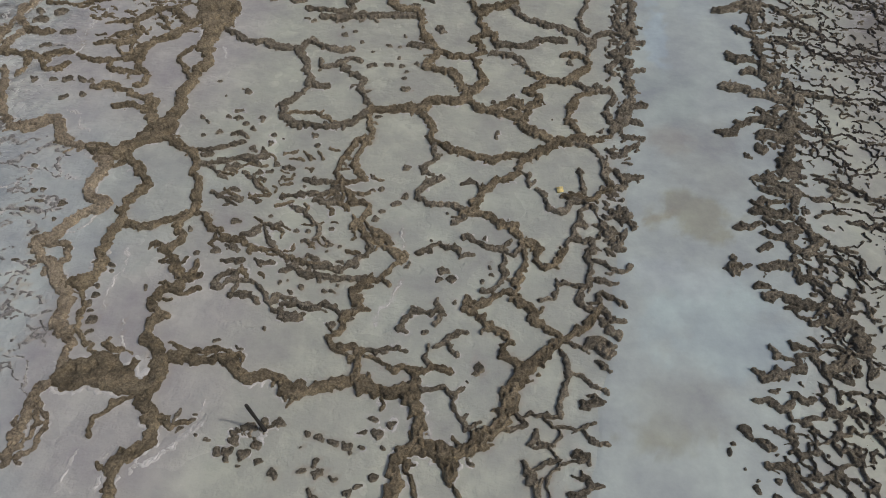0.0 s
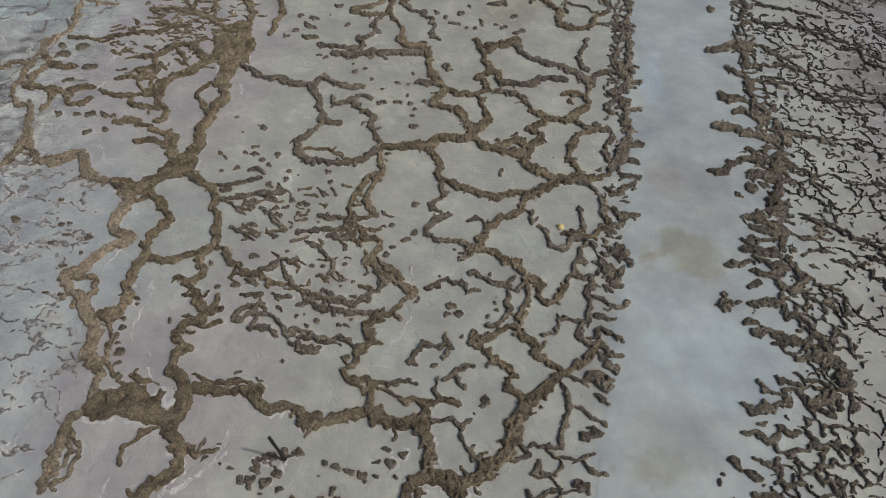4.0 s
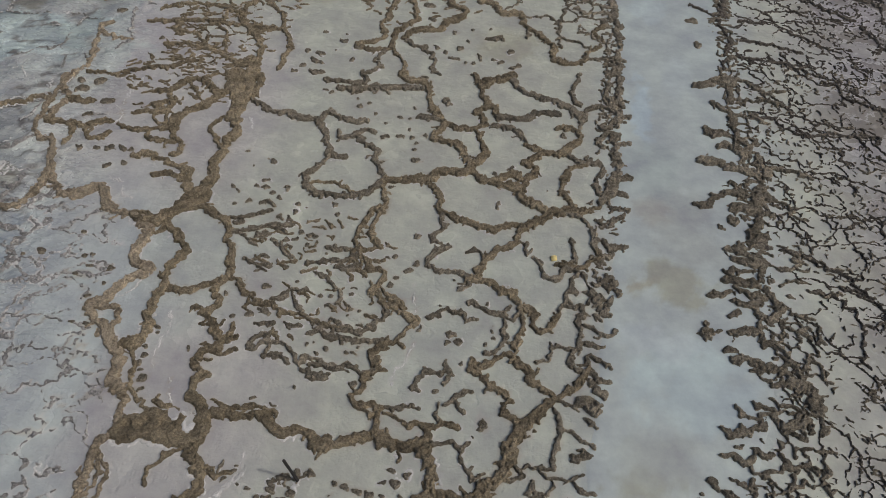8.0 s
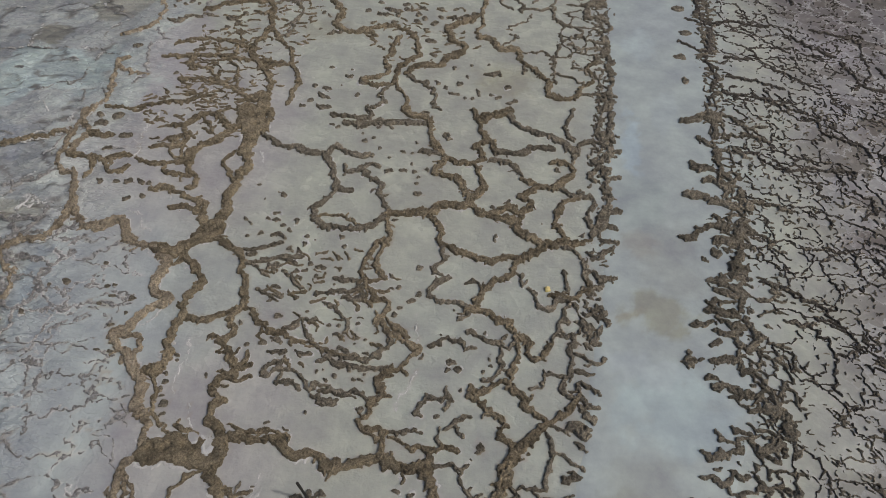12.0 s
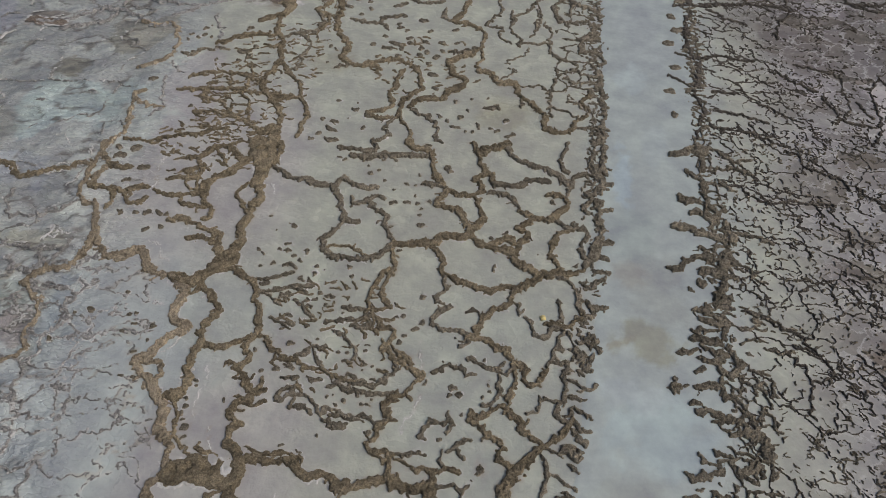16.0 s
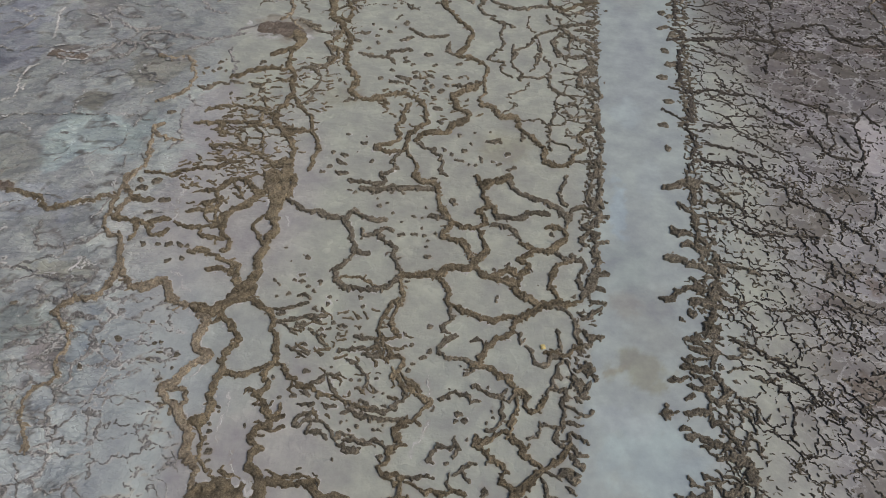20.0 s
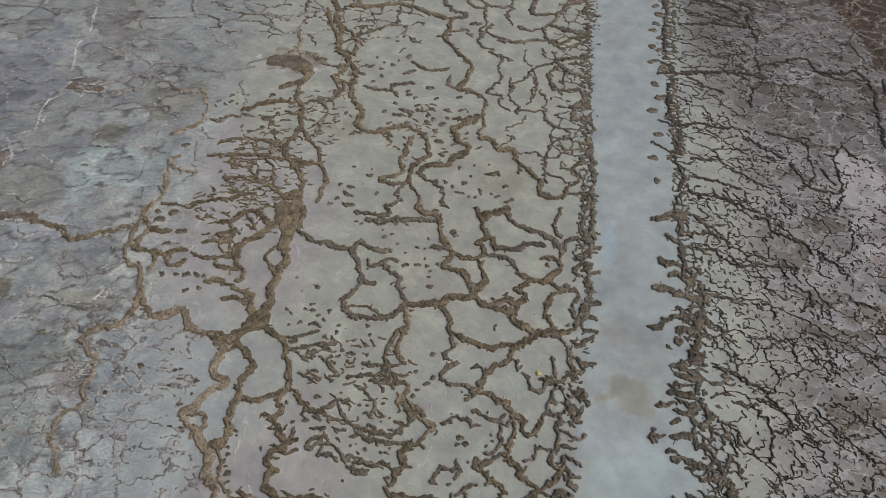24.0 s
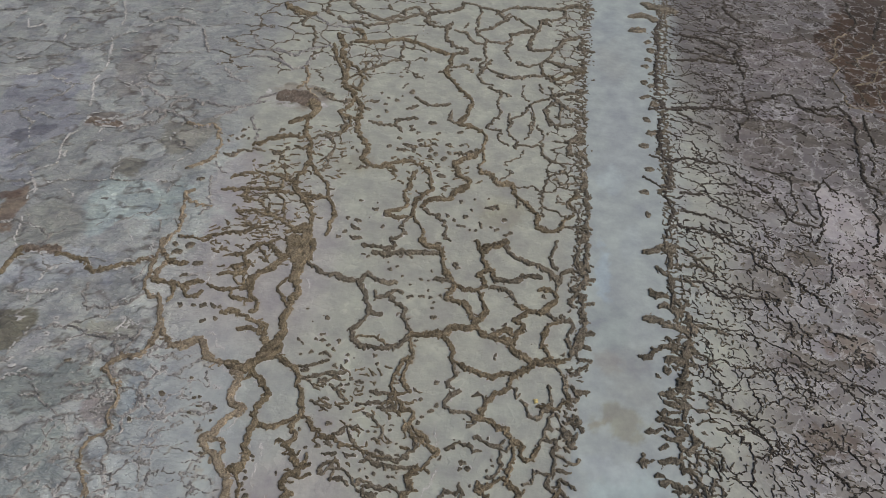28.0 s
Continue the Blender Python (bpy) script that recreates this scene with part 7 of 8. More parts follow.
def patch(tint, x, y, cx, cy, rx, ry, turn, colour, strength=1.0, soft=0.6, ragged=1.05):
    """Blend a ragged-edged patch of another colour into the tint."""
    c, s = math.cos(radians(turn)), math.sin(radians(turn))
    reach = 2.4 * max(rx, ry)
    near = (np.abs(x - cx) < reach) & (np.abs(y - cy) < reach)
    i, j = np.nonzero(near.any(1))[0], np.nonzero(near.any(0))[0]
    if not len(i):
        return
    w = (slice(i[0], i[-1] + 1), slice(j[0], j[-1] + 1))
    tint, x, y = tint[w], x[w], y[w]
    u, v = ((x - cx) * c + (y - cy) * s) / rx, (-(x - cx) * s + (y - cy) * c) / ry
    size = min(rx, ry)
    d = np.hypot(u, v) + ragged * (layered(x, y, 0.9 * size, 3, 5, 0.6) - 0.5) * 2
    f = np.clip((1 + soft / 2 - d) / soft, 0, 1)
    f = (f * f * (3 - 2 * f) * strength)[..., None]
    tint[:] = tint * (1 - f) + np.array(colour) * f


def half_plane(x, y, edge, soft, ragged, size, table):
    """0 to 1 across an edge given as x minus its line."""
    d = edge + ragged * (layered(x, y, size, table, 5, 0.6) - 0.5) * 2
    f = np.clip(d / soft + 0.5, 0, 1)
    return (f * f * (3 - 2 * f))[..., None]


def sheet_mesh(name, x, y, z, tint, material, lay=None):
    nx, ny = x.shape
    me = bpy.data.meshes.new(name)
    idx = np.arange(nx * ny).reshape(nx, ny)
    quads = np.stack([idx[:-1, :-1], idx[1:, :-1], idx[1:, 1:], idx[:-1, 1:]], -1).reshape(-1, 4)
    mesh_from(me, np.stack([x, y, z], -1).reshape(-1, 3), quads)
    layer = me.color_attributes.new("tint", "FLOAT_COLOR", "POINT")
    rgba = np.ones((nx * ny, 4), dtype=np.float32)
    rgba[:, :3] = tint.reshape(-1, 3)
    layer.data.foreach_set("color", rgba.ravel())
    if lay is not None:
        layer = me.color_attributes.new("lay", "FLOAT_COLOR", "POINT")
        rgba[:, :3] = lay.reshape(-1, 3)
        layer.data.foreach_set("color", rgba.ravel())
    me.materials.append(material)
    return me


def mesh_from(me, verts, quads):
    me.vertices.add(len(verts))
    me.vertices.foreach_set("co", np.ascontiguousarray(verts, dtype=np.float32).ravel())
    me.loops.add(4 * len(quads))
    me.loops.foreach_set("vertex_index", np.ascontiguousarray(quads, dtype=np.int32).ravel())
    me.polygons.add(len(quads))
    me.polygons.foreach_set("loop_start", np.arange(0, 4 * len(quads), 4, dtype=np.int32))
    me.polygons.foreach_set("use_smooth", np.ones(len(quads), dtype=bool))
    me.update(calc_edges=True)


def mud_height(x, y):
    out = np.full(x.shape, -0.1)
    for sheet in (FAR, NEAR):
        i = np.round((x - sheet.x0) / sheet.step).astype(int)
        j = np.round((y - sheet.y0) / sheet.step).astype(int)
        ok = (i >= 0) & (i < sheet.nx) & (j >= 0) & (j < sheet.ny)
        out[ok] = sheet.h[i[ok], j[ok]]
    return out


CENTRE, LEFT, LEFT_FAR, RIGHT, RIGHT_FAR, WET = (0.422, 0.43, 0.366), (0.45, 0.474, 0.443), (0.352, 0.363, 0.345), (0.298, 0.285, 0.271), (0.183, 0.168, 0.157), (0.415, 0.455, 0.437)


def ground_tint(x, y):
    tint = np.empty((*x.shape, 3))
    tint[:] = CENTRE
    shore = np.interp(y, [q[0] for q in SHORE], [q[1] for q in SHORE])
    # left of the tan ridges the salt is bluer, further off grey and damp
    f = half_plane(x, y, -(x + 13.4 + 0.33 * (y - 10)), 1.4, 0.5, 3, 1)
    tint[:] = tint * (1 - f) + np.array(LEFT) * f
    f = half_plane(x, y, -(x + 24.5 - 0.02 * (y - 25)), 3.0, 2.0, 6, 4)
    tint[:] = tint * (1 - f) + np.array(LEFT_FAR) * f
    # right of the channel: lilac-grey, then brown and dark
    f = half_plane(x, y, x - shore - 4.3, 5.0, 1.6, 4, 2)
    tint[:] = tint * (1 - f) + np.array(RIGHT) * f
    f = half_plane(x, y, 0.85 * (x - 17) + 0.3 * (y - 41), 9.0, 3.0, 5, 6)
    tint[:] = tint * (1 - f) + np.array(RIGHT_FAR) * f
    # the salt by the channel takes the channel's cool tint
    bank_x = np.interp(y, [q[0] for q in LEFT_SHORE], [q[1] for q in LEFT_SHORE])
    f = half_plane(x, y, x - bank_x + 0.8, 2.2, 0.5, 1.5, 5) * (1 - half_plane(x, y, x - shore - 1.0, 3.0, 0.6, 1.5, 2)) * 0.9
    tint[:] = tint * (1 - f) + np.array(WET) * f
    for row in PATCHES:
        patch(tint, x, y, *row[:7], row[7] * (0.45 if row[7] <= 0.6 else 1.0), row[8])
    _, edge_dark, shade = plates(x, y)
    tint *= shade[..., None]
    # plate edges blended towards a dark brown, in broken lengths
    tint[:] = tint * (1 - 0.9 * edge_dark[..., None]) + np.array((0.13, 0.115, 0.10)) * 0.9 * edge_dark[..., None]
    h = mud_height(x, y)
    # salt bloom along the foot of the mud
    bloom = np.clip((h + 0.095) / 0.08, 0, 1) * np.clip((layered(x, y, 0.9, 5, 4) - 0.41) * 6, 0, 1) * 0.65
    tint[:] = tint * (1 - bloom[..., None]) + np.array((0.52, 0.505, 0.475)) * bloom[..., None]
    stain = np.clip((h + 0.099) / 0.05, 0, 1) * np.clip((0.50 - layered(x, y, 1.6, 2, 4)) * 7, 0, 1) * 0.55 * (x < 6)
    tint[:] = tint * (1 - stain[..., None]) + np.array((0.34, 0.30, 0.235)) * stain[..., None]
    return tint


def ground_lay(x, y):
    """How far the crust is broken into cells, laid in plates, or filmed over."""
    shore = np.interp(y, [q[0] for q in SHORE], [q[1] for q in SHORE])
    lay = np.empty((*x.shape, 3))
    lay[..., 0] = np.clip((x - shore - 2.0) / 5.0, 0, 1)
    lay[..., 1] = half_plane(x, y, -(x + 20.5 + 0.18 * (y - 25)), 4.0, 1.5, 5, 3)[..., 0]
    lay[..., 2] = (1 - lay[..., 1]) * np.clip((shore + 1 - x) / 2, 0, 1)
    return lay


def plates(x, y):
    """The far left of the flat lies in low overlapping plates of crust: their height, and their dark edges."""
    there = half_plane(x, y, -(x + 23.0 + 0.25 * (y - 25)), 3.0, 1.5, 5, 3)[..., 0]
    wide = 7.0 * layered(x, 1.3 * y, 7.0, 1, 6, 0.5)
    step = wide - np.floor(wide)
    height = 0.05 * (np.floor(wide) + np.clip(step / 0.18, 0, 1)) - 0.30
    edge = np.clip(1 - np.abs(step - 0.06) / 0.16, 0, 1) * np.clip((layered(x, y, 1.5, 6, 3) - 0.38) * 6, 0, 1)
    shade = 0.86 + 0.28 * TABLES[2][np.floor(wide).astype(int) % 256, 3]
    return np.clip(height, -0.12, 0.06) * there, edge * there, 1 + (shade - 1) * there


PATCHES = (
    # x, y, radii, turn, colour, strength, softness
    (-17.5, 25.0, 5.5, 7.5, 0, (0.425, 0.405, 0.385), 0.85, 0.9, 0.5),
    (-17.5, 10.5, 6.0, 8.0, 0, (0.402, 0.432, 0.424), 0.85, 0.9, 0.5),
    (-11.0, 9.0, 3.6, 5.0, 0, (0.41, 0.392, 0.372), 0.85, 0.8, 0.5),
    (-0.5, 13.5, 4.0, 6.5, 0, (0.40, 0.415, 0.365), 0.8, 0.9, 0.6),
    (-5.0, 30.0, 6.0, 9.0, 0, (0.405, 0.405, 0.345), 0.6, 0.9, 0.6),
    (-1.5, 33.0, 1.8, 1.4, 0, (0.36, 0.345, 0.255), 0.6, 0.8, 0.8),
    (-13.0, 36.5, 1.5, 1.2, 0, (0.35, 0.335, 0.26), 0.6, 0.8, 0.8),
    (-34.8, 39.1, 1.3, 1.0, 10, (0.181, 0.154, 0.127), 0.80, 0.50, 0.85),
    (-30.1, 33.7, 1.3, 1.0, 9, (0.201, 0.189, 0.154), 0.80, 0.50, 0.85),
    (-27.0, 38.4, 2.2, 2.2, 10, (0.307, 0.297, 0.246), 0.80, 0.50, 0.85),
    (-35.9, 48.3, 1.8, 5.6, 10, (0.276, 0.261, 0.242), 0.70, 0.60, 0.85),
    (-28.3, 30.0, 3.8, 3.0, 9, (0.414, 0.475, 0.454), 0.90, 0.40, 0.85),
    (-23.3, 28.3, 2.9, 2.3, 9, (0.454, 0.482, 0.454), 0.70, 0.50, 0.85),
    (-21.2, 32.5, 1.7, 3.8, 9, (0.421, 0.389, 0.389), 0.60, 0.60, 0.85),
    (-32.5, 26.8, 2.3, 2.3, 9, (0.228, 0.228, 0.197), 0.65, 0.80, 0.85),
    (-36.2, 27.9, 0.9, 2.3, 9, (0.237, 0.169, 0.114), 0.80, 0.50, 0.85),
    (-40.6, 38.5, 3.2, 7.7, 10, (0.307, 0.313, 0.347), 0.70, 0.40, 0.85),
    (-37.2, 29.1, 1.0, 0.5, 9, (0.181, 0.127, 0.097), 0.80, 0.40, 0.85),
    (-40.3, 35.6, 0.7, 0.9, 10, (0.169, 0.169, 0.189), 0.80, 0.40, 0.85),
    (-38.8, 36.7, 0.9, 0.8, 10, (0.181, 0.181, 0.201), 0.70, 0.40, 0.85),
    (-30.4, 18.1, 1.5, 1.3, 9, (0.173, 0.165, 0.127), 1.00, 0.40, 0.85),
    (-24.1, 19.1, 2.0, 0.7, 9, (0.297, 0.286, 0.223), 0.60, 0.50, 0.85),
    (-29.7, 23.2, 3.1, 1.6, 9, (0.389, 0.408, 0.421), 0.80, 0.40, 0.85),
    (-22.6, 13.8, 1.0, 0.9, 9, (0.286, 0.256, 0.237), 0.80, 0.40, 0.85),
    (-26.0, 14.8, 3.0, 1.6, 9, (0.286, 0.313, 0.291), 0.80, 0.40, 0.85),
    (-24.2, 10.3, 1.7, 2.1, 8, (0.297, 0.330, 0.313), 0.70, 0.40, 0.85),
    (-21.0, 14.8, 0.7, 2.1, 9, (0.307, 0.341, 0.365), 0.70, 0.50, 0.85),
    (23.6, 35.6, 2.2, 3.9, 9, (0.408, 0.377, 0.365), 0.90, 0.40, 0.85),
    (23.1, 31.1, 2.3, 3.1, 9, (0.353, 0.324, 0.313), 0.80, 0.50, 0.85),
    (22.5, 28.3, 0.8, 1.5, 9, (0.246, 0.201, 0.162), 0.70, 0.40, 0.85),
    (18.8, 43.9, 2.6, 3.5, 10, (0.169, 0.147, 0.133), 0.70, 0.60, 0.85),
    (23.8, 59.0, 4.5, 6.7, 10, (0.201, 0.173, 0.162), 0.60, 0.60, 0.85),
    (20.5, 24.2, 1.7, 1.3, 9, (0.201, 0.165, 0.133), 0.90, 0.30, 0.85),
    (17.3, 17.8, 1.4, 0.9, 8, (0.210, 0.177, 0.147), 0.90, 0.30, 0.85),
    (16.0, 22.7, 1.0, 0.9, 9, (0.201, 0.177, 0.162), 0.70, 0.40, 0.85),
    (19.3, 30.8, 1.4, 1.5, 9, (0.210, 0.189, 0.177), 0.70, 0.40, 0.85),
    (21.2, 48.8, 2.5, 1.6, 10, (0.297, 0.276, 0.276), 0.80, 0.30, 0.85),
    (18.3, 39.0, 2.0, 1.5, 9, (0.307, 0.286, 0.286), 0.70, 0.30, 0.85),
    (19.4, 17.4, 0.9, 1.1, 8, (0.219, 0.185, 0.158), 0.70, 0.40, 0.85),
    (-20.0, 44.9, 1.7, 1.5, 10, (0.155, 0.135, 0.105), 0.90, 0.40, 1.0),
    (26.4, 48.8, 1.5, 1.2, 10, (0.201, 0.162, 0.147), 0.70, 0.40, 0.85),
    (32.2, 58.5, 4.6, 11.0, 0, (0.080, 0.050, 0.030), 1.0, 0.12, 0.6),
    (37.0, 66.0, 4.5, 12.0, 0, (0.07, 0.048, 0.032), 0.9, 0.3, 0.8),
)
gx, gy = np.meshgrid(spread(-58, 42, 0.14, 2500), spread(3, 76, 0.14, 2500), indexing="ij")
gz = 0.02 * (layered(gx, gy, 3.0, 2, 4) - 0.5) + plates(gx, gy)[0]
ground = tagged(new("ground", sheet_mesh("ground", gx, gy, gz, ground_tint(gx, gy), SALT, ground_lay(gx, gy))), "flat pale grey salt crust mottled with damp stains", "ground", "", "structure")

# ---- the smooth wet channel between its two ragged shores ----
cy = np.arange(-30, 130, 0.2)
left = np.interp(cy, [q[0] for q in LEFT_SHORE], [q[1] for q in LEFT_SHORE]) - 0.25 + 0.5 * (layered(cy, 0 * cy, 1.2, 1, 3) - 0.5)
right = np.interp(cy, [q[0] for q in SHORE], [q[1] for q in SHORE]) + 0.2 + 0.8 * (layered(cy, 0 * cy + 9, 1.5, 2, 3) - 0.5)
share = np.linspace(0, 1, 60)
sx = left[None, :] * (1 - share[:, None]) + right[None, :] * share[:, None]
sy = np.broadcast_to(cy[None, :], sx.shape).copy()
lip = np.clip(np.minimum(share, 1 - share) / 0.03, 0, 1)[:, None]
sz = 0.016 + 0 * sx - 0.03 * (1 - lip)
wet = np.empty((*sx.shape, 3))
wet[:] = WET
for row in (
    (6.3, 17.2, 1.3, 1.0, 0, (0.335, 0.335, 0.27), 0.85, 0.6, 1.0),
    (5.0, 17.0, 0.7, 0.2, 30, (0.31, 0.285, 0.22), 0.7, 0.6, 0.8),
    (6.9, 20.2, 1.4, 2.2, 0, (0.355, 0.375, 0.36), 0.9, 0.8, 1.0),
    (4.6, 8.9, 1.0, 0.5, 10, (0.31, 0.305, 0.24), 0.7, 0.8, 1.0),
    (5.4, 9.9, 1.2, 1.0, 0, (0.37, 0.39, 0.36), 0.7, 0.8, 1.0),
    (5.5, 28.0, 0.45, 2.4, 0, (0.42, 0.50, 0.53), 0.8, 0.8, 1.0),
    (6.6, 12.8, 1.8, 1.6, 0, (0.42, 0.49, 0.49), 0.9, 0.7, 1.0),
    (5.6, 14.4, 1.4, 0.7, 0, (0.45, 0.50, 0.50), 0.7, 0.7, 1.0),
    (5.6, 24.0, 1.4, 1.8, 0, (0.345, 0.385, 0.375), 0.7, 0.8, 1.0),
    (5.6, 21.0, 0.8, 0.9, 0, (0.36, 0.355, 0.32), 0.7, 0.8, 1.0),
    (7.6, 31.0, 0.8, 1.6, 0, (0.42, 0.465, 0.46), 0.8, 0.8, 1.0),
    (7.4, 44.0, 1.6, 7.0, 0, (0.38, 0.41, 0.415), 0.7, 0.8, 1.0),
    (6.4, 37.5, 0.9, 1.6, 0, (0.44, 0.50, 0.50), 0.7, 0.8, 1.0),
    (7.0, 55.0, 1.4, 3.0, 0, (0.38, 0.395, 0.375), 0.6, 0.8, 1.0),
    (7.2, 62.0, 1.6, 2.5, 0, (0.36, 0.40, 0.41), 0.6, 0.8, 1.0),
):
    patch(wet, sx, sy, *row)
channel = tagged(new("channel", sheet_mesh("channel", sx, sy, sz, wet, WET_SALT)), "smooth wet blue-grey salt channel with faint brown stains", "channel", "", "structure")


# ---- the mud itself, one mesh for each ridge and clump ----
def mud_meshes():
    parts = {}
    for sheet in (NEAR, FAR):
        h, o = sheet.h, sheet.owner
        top = np.maximum(np.maximum(h[:-1, :-1], h[1:, :-1]), np.maximum(h[1:, 1:], h[:-1, 1:]))
        keep = top > -0.02
        if sheet is FAR:
            cx, cyy = sheet.x[:-1, :-1], sheet.y[:-1, :-1]
            keep &= ~((cx >= NEAR_BOX[0]) & (cx < NEAR_BOX[2] - 1e-6) & (cyy >= NEAR_BOX[1]) & (cyy < NEAR_BOX[3] - 1e-6))
        whose = np.max(np.stack([np.where(h[a] >= top - 1e-9, o[a], -1) for a in (np.s_[:-1, :-1], np.s_[1:, :-1], np.s_[1:, 1:], np.s_[:-1, 1:])]), 0)
        i, j = np.nonzero(keep)
        w = whose[i, j]
        order = np.argsort(w, kind="stable")
        i, j, w = i[order], j[order], w[order]
        z = np.maximum(h, -0.06)
        for k in np.unique(w):
            a, b = np.searchsorted(w, k), np.searchsorted(w, k, side="right")
            ii, jj = i[a:b], j[a:b]
            quads = np.stack([ii * sheet.ny + jj, (ii + 1) * sheet.ny + jj, (ii + 1) * sheet.ny + jj + 1, ii * sheet.ny + jj + 1], -1)
            used, back = np.unique(quads.ravel(), return_inverse=True)
            verts = np.stack([sheet.x.ravel()[used], sheet.y.ravel()[used], z.ravel()[used]], -1)
            parts.setdefault(int(k), []).append((verts, back.reshape(-1, 4)))
    return parts


def islands(count, quads):
    """Which connected piece each quad belongs to."""
    label = np.arange(count)
    while True:
        low = label[quads].min(1)
        fresh = label.copy()
        np.minimum.at(fresh, quads.ravel(), np.repeat(low, 4))
        fresh = fresh[fresh]
        if (fresh == label).all():
            return label[quads[:, 0]]
        label = fresh


def mud_object(name, kind, verts, quads, base):
    used, back = np.unique(quads.ravel(), return_inverse=True)
    me = bpy.data.meshes.new(name)
    mesh_from(me, verts[used] - base, back.reshape(-1, 4))
    me.materials.append(MUD[kind])
    return new(name, me)


loose = {}
for k, pieces in sorted(mud_meshes().items()):
    if k < 0:
        continue
    name, kind, label, category, group, sort = OWNERS[k]
    verts = np.concatenate([v for v, _ in pieces])
    shift = np.cumsum([0] + [len(v) for v, _ in pieces[:-1]])
    quads = np.concatenate([q + s for (_, q), s in zip(pieces, shift)])
    if sort == "stuff":
        tagged(mud_object(name, kind, verts, quads, np.zeros(3)), label, category, group, sort)
        continue
    whose = islands(len(verts), quads)
    ids, sizes = np.unique(whose, return_counts=True)
    order = ids[np.argsort(-sizes)]
    base = np.array([verts[:, 0].mean(), verts[:, 1].mean(), 0.0])
    root = tagged(mud_object(name, kind, verts, quads[whose == order[0]], base), label, category, group, sort)
    root.location = base
    for q in order[1:]:
        mine = quads[whose == q]
        if len(mine) < 14:        # mere crumbs
            loose.setdefault(kind, []).append(verts[mine])
        else:
            mud_object("segment", kind, verts, mine, base).parent = root
for kind, pieces in loose.items():
    corners = np.concatenate(pieces).reshape(-1, 3)
    tagged(mud_object("loose_crumbs", kind, corners, np.arange(len(corners)).reshape(-1, 4), np.zeros(3)), "scattered small crumbs of dried mud and crust", "crumbs", "", "stuff")


# ---- white salt crust that has crept up along the foot of the mud, in broken lengths ----
def rim_mesh(s):
    reach = 1 - np.abs(s.foot + 0.035) / 0.035
    gate = np.clip((layered(s.x, s.y, 1.6, 2, 3) - 0.44) * 7, 0, 1) * np.clip((layered(s.x, s.y, 0.35, 5, 3) - 0.38) * 6, 0, 1)
    shore = np.interp(s.y, [q[0] for q in LEFT_SHORE], [q[1] for q in LEFT_SHORE])
    gate = gate * np.clip((shore - 1.0 - s.x) / 2, 0, 1) * (s.foot > -0.099)
    if s is FAR:
        gate = gate * ~((s.x >= NEAR_BOX[0]) & (s.x < NEAR_BOX[2]) & (s.y >= NEAR_BOX[1]) & (s.y < NEAR_BOX[3]))
    z = 0.006 + 0.035 * reach * gate - 0.02 * (1 - gate) + 0.02 * (layered(s.x, s.y, 0.13, 0, 2) - 0.5) * gate
    top = np.maximum(np.maximum(z[:-1, :-1], z[1:, :-1]), np.maximum(z[1:, 1:], z[:-1, 1:]))
    i, j = np.nonzero(top > 0.012)
    quads = np.stack([i * s.ny + j, (i + 1) * s.ny + j, (i + 1) * s.ny + j + 1, i * s.ny + j + 1], -1)
    used, back = np.unique(quads.ravel(), return_inverse=True)
    me = bpy.data.meshes.new("salt_rims")
    mesh_from(me, np.stack([s.x.ravel()[used], s.y.ravel()[used], z.ravel()[used]], -1), back.reshape(-1, 4))
    me.materials.append(MUD["crust"])
    return me


for sheet in (NEAR, FAR):
    tagged(new("salt_rims", rim_mesh(sheet)), "broken white salt crust along the foot of mud ridges", "salt crust", "", "stuff")

# ---- things left on the flat ----
def part(name, bm, material, parent, label=""):
    me = bpy.data.meshes.new(name)
    bm.to_mesh(me)
    bm.free()
    for p in me.polygons:
        p.use_smooth = True
    me.materials.append(material)
    ob = new(name, me)
    ob.parent = parent
    return tagged(ob, label) if label else ob


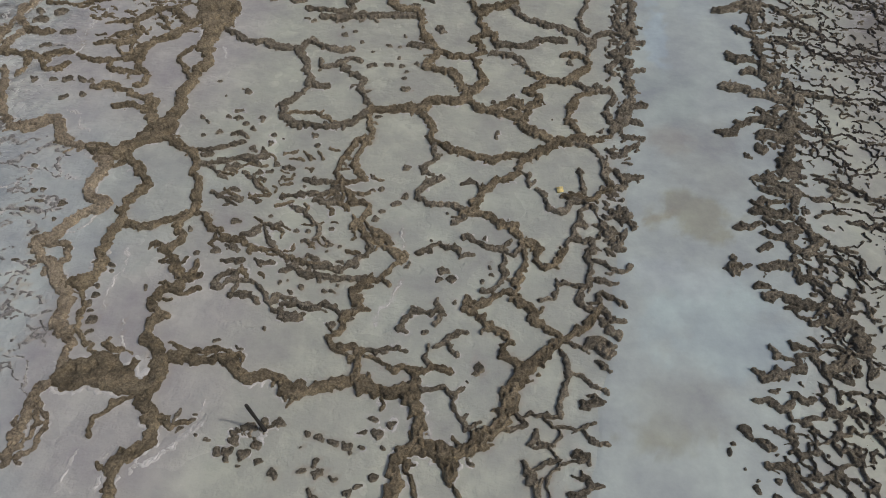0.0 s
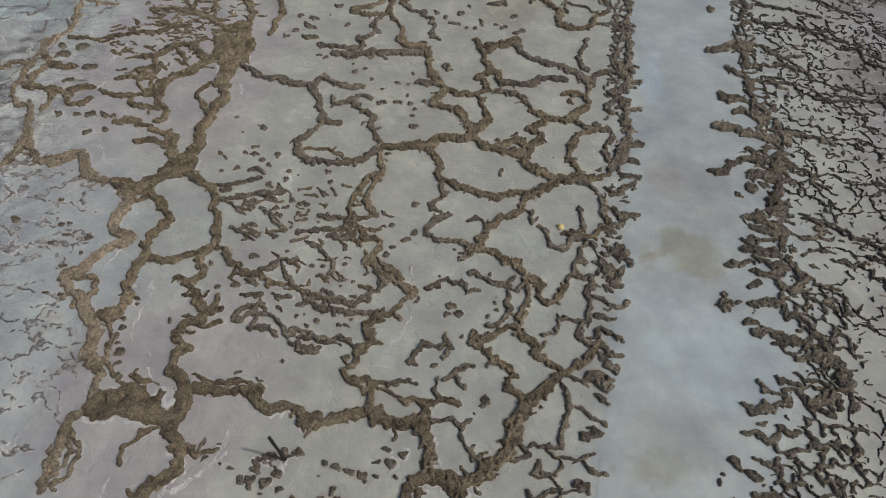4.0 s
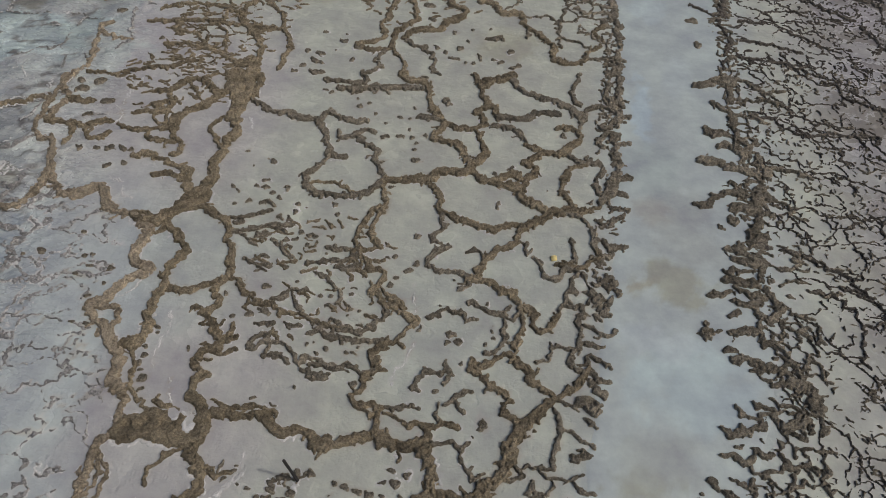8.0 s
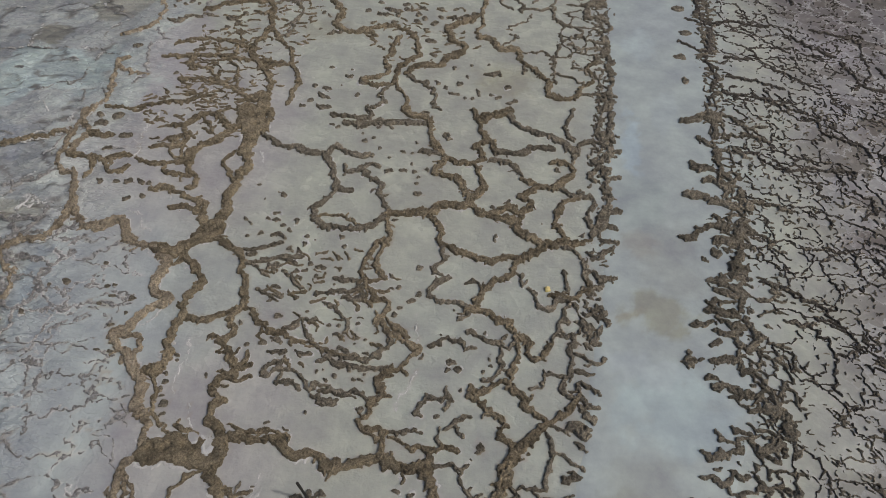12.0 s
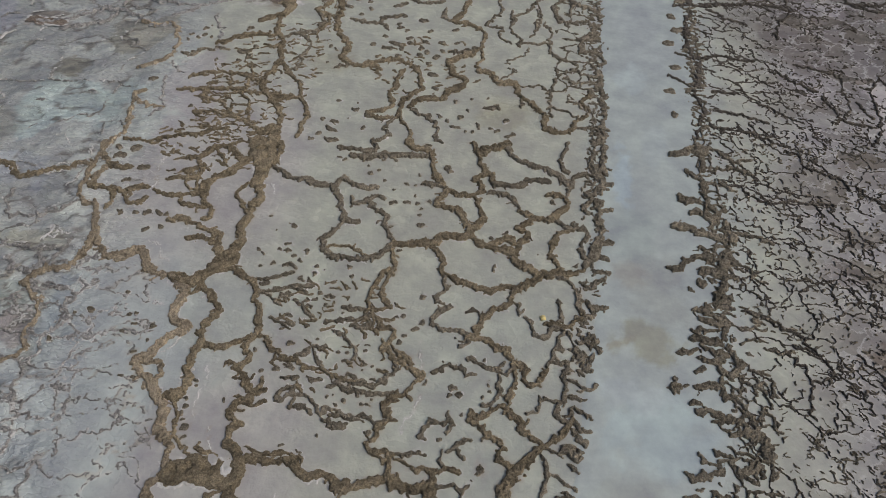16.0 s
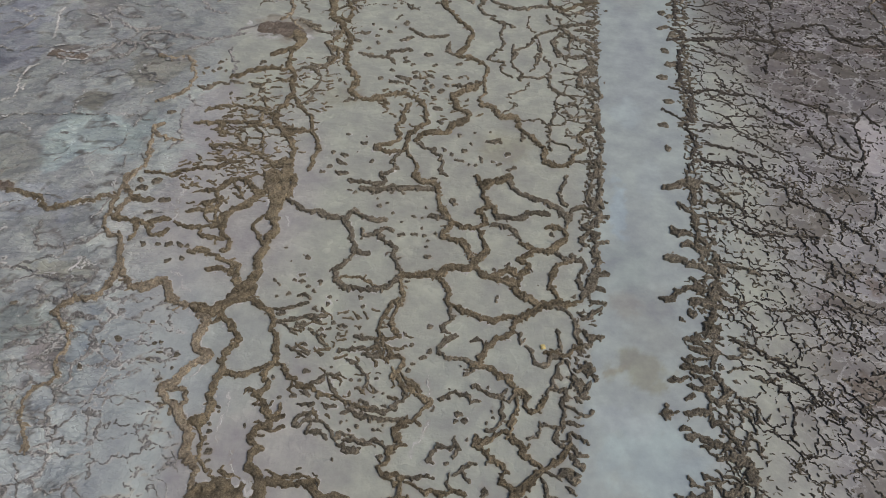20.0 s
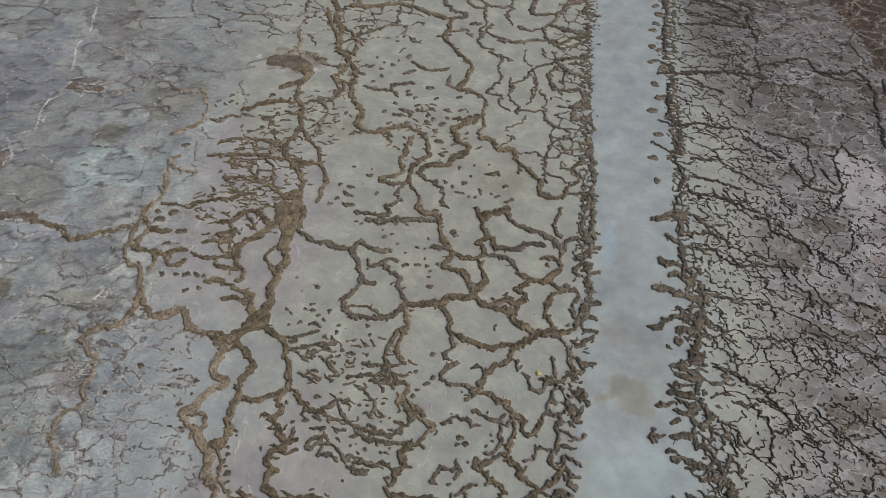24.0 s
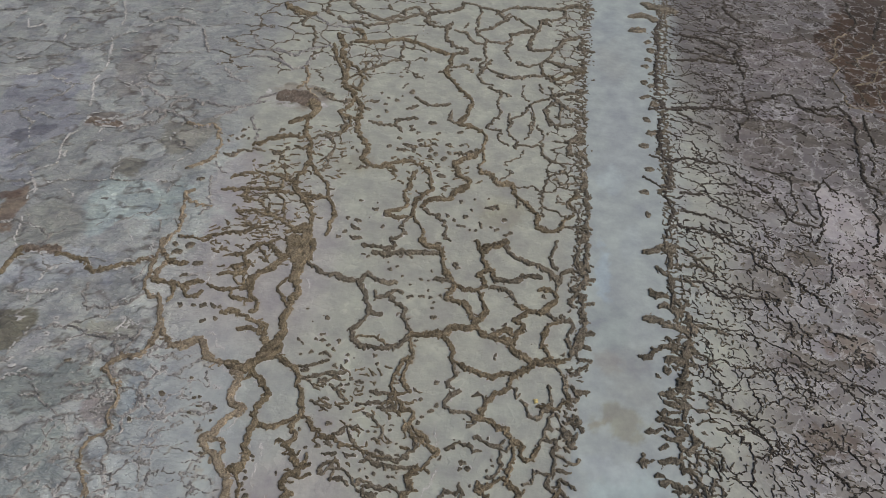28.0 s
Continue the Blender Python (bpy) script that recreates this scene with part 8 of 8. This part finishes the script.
def post(x, y, lean_x, lean_y, tall, thick):
    """A weathered round stake, driven in and leaning."""
    root = tagged(new("wooden_post"), "dark weathered wooden stake leaning out of a mud clump", "post")
    root.location = (x, y, 0)
    bm = bmesh.new()
    rings = []
    for k in range(13):
        t = k / 12
        c = Vector((lean_x * t, lean_y * t, -0.25 + (tall + 0.25) * t))
        r = thick * (0.54 - 0.08 * t) + 0.004 * math.sin(9 * t)
        rings.append([bm.verts.new(c + Vector((r * (1 + 0.10 * math.sin(3 * a + 4 * t)) * math.cos(a), r * (1 + 0.08 * math.cos(2 * a)) * math.sin(a), 0.012 * math.sin(a) * (k == 12))))
                      for a in (2 * math.pi * q / 14 for q in range(14))])
    for lo, hi in zip(rings, rings[1:]):
        for q in range(14):
            bm.faces.new((lo[q], lo[(q + 1) % 14], hi[(q + 1) % 14], hi[q]))
    part("shaft", bm, plain("tarred_wood", (0.022, 0.019, 0.017), 0.75, 18), root)
    bm = bmesh.new()
    bmesh.ops.create_cone(bm, cap_ends=True, segments=14, radius1=thick * 0.47, radius2=thick * 0.40, depth=0.03)
    bmesh.ops.translate(bm, vec=(lean_x, lean_y, tall + 0.012), verts=bm.verts)
    part("end_grain", bm, plain("end_grain", (0.035, 0.03, 0.026), 0.85, 40), root, "worn sawn top")


def scrap(x, y):
    """A crumpled yellow carton lying on the salt, two sides and a flap."""
    root = tagged(new("carton"), "crumpled bright yellow carton lying on damp salt", "carton")
    root.location = (x, y, 0.01)
    root.rotation_euler[2] = 0.4
    root.scale = (0.85, 0.85, 0.85)
    paper = plain("yellow_card", (0.80, 0.64, 0.26), 0.6, 12)

    def slab(name, corners, t=0.012):
        bm = bmesh.new()
        lo = [bm.verts.new(c) for c in corners]
        hi = [bm.verts.new((c[0], c[1], c[2] + t)) for c in corners]
        bm.faces.new(lo[::-1])
        bm.faces.new(hi)
        for q in range(len(lo)):
            bm.faces.new((lo[q], lo[(q + 1) % len(lo)], hi[(q + 1) % len(lo)], hi[q]))
        part(name, bm, paper, root)

    slab("panel", [(-0.14, -0.10, 0.02), (0.14, -0.12, 0.05), (0.17, 0.09, 0.11), (-0.10, 0.12, 0.09)])
    slab("side", [(-0.14, -0.105, 0.0), (0.14, -0.125, 0.0), (0.14, -0.122, 0.05), (-0.14, -0.102, 0.02)])
    slab("flap", [(-0.10, 0.12, 0.09), (0.17, 0.09, 0.11), (0.12, 0.20, 0.01), (-0.08, 0.22, 0.0)])


post(-6.34, 7.5, -0.22, 0.02, 1.5, 0.10)
scrap(1.44, 17.8)
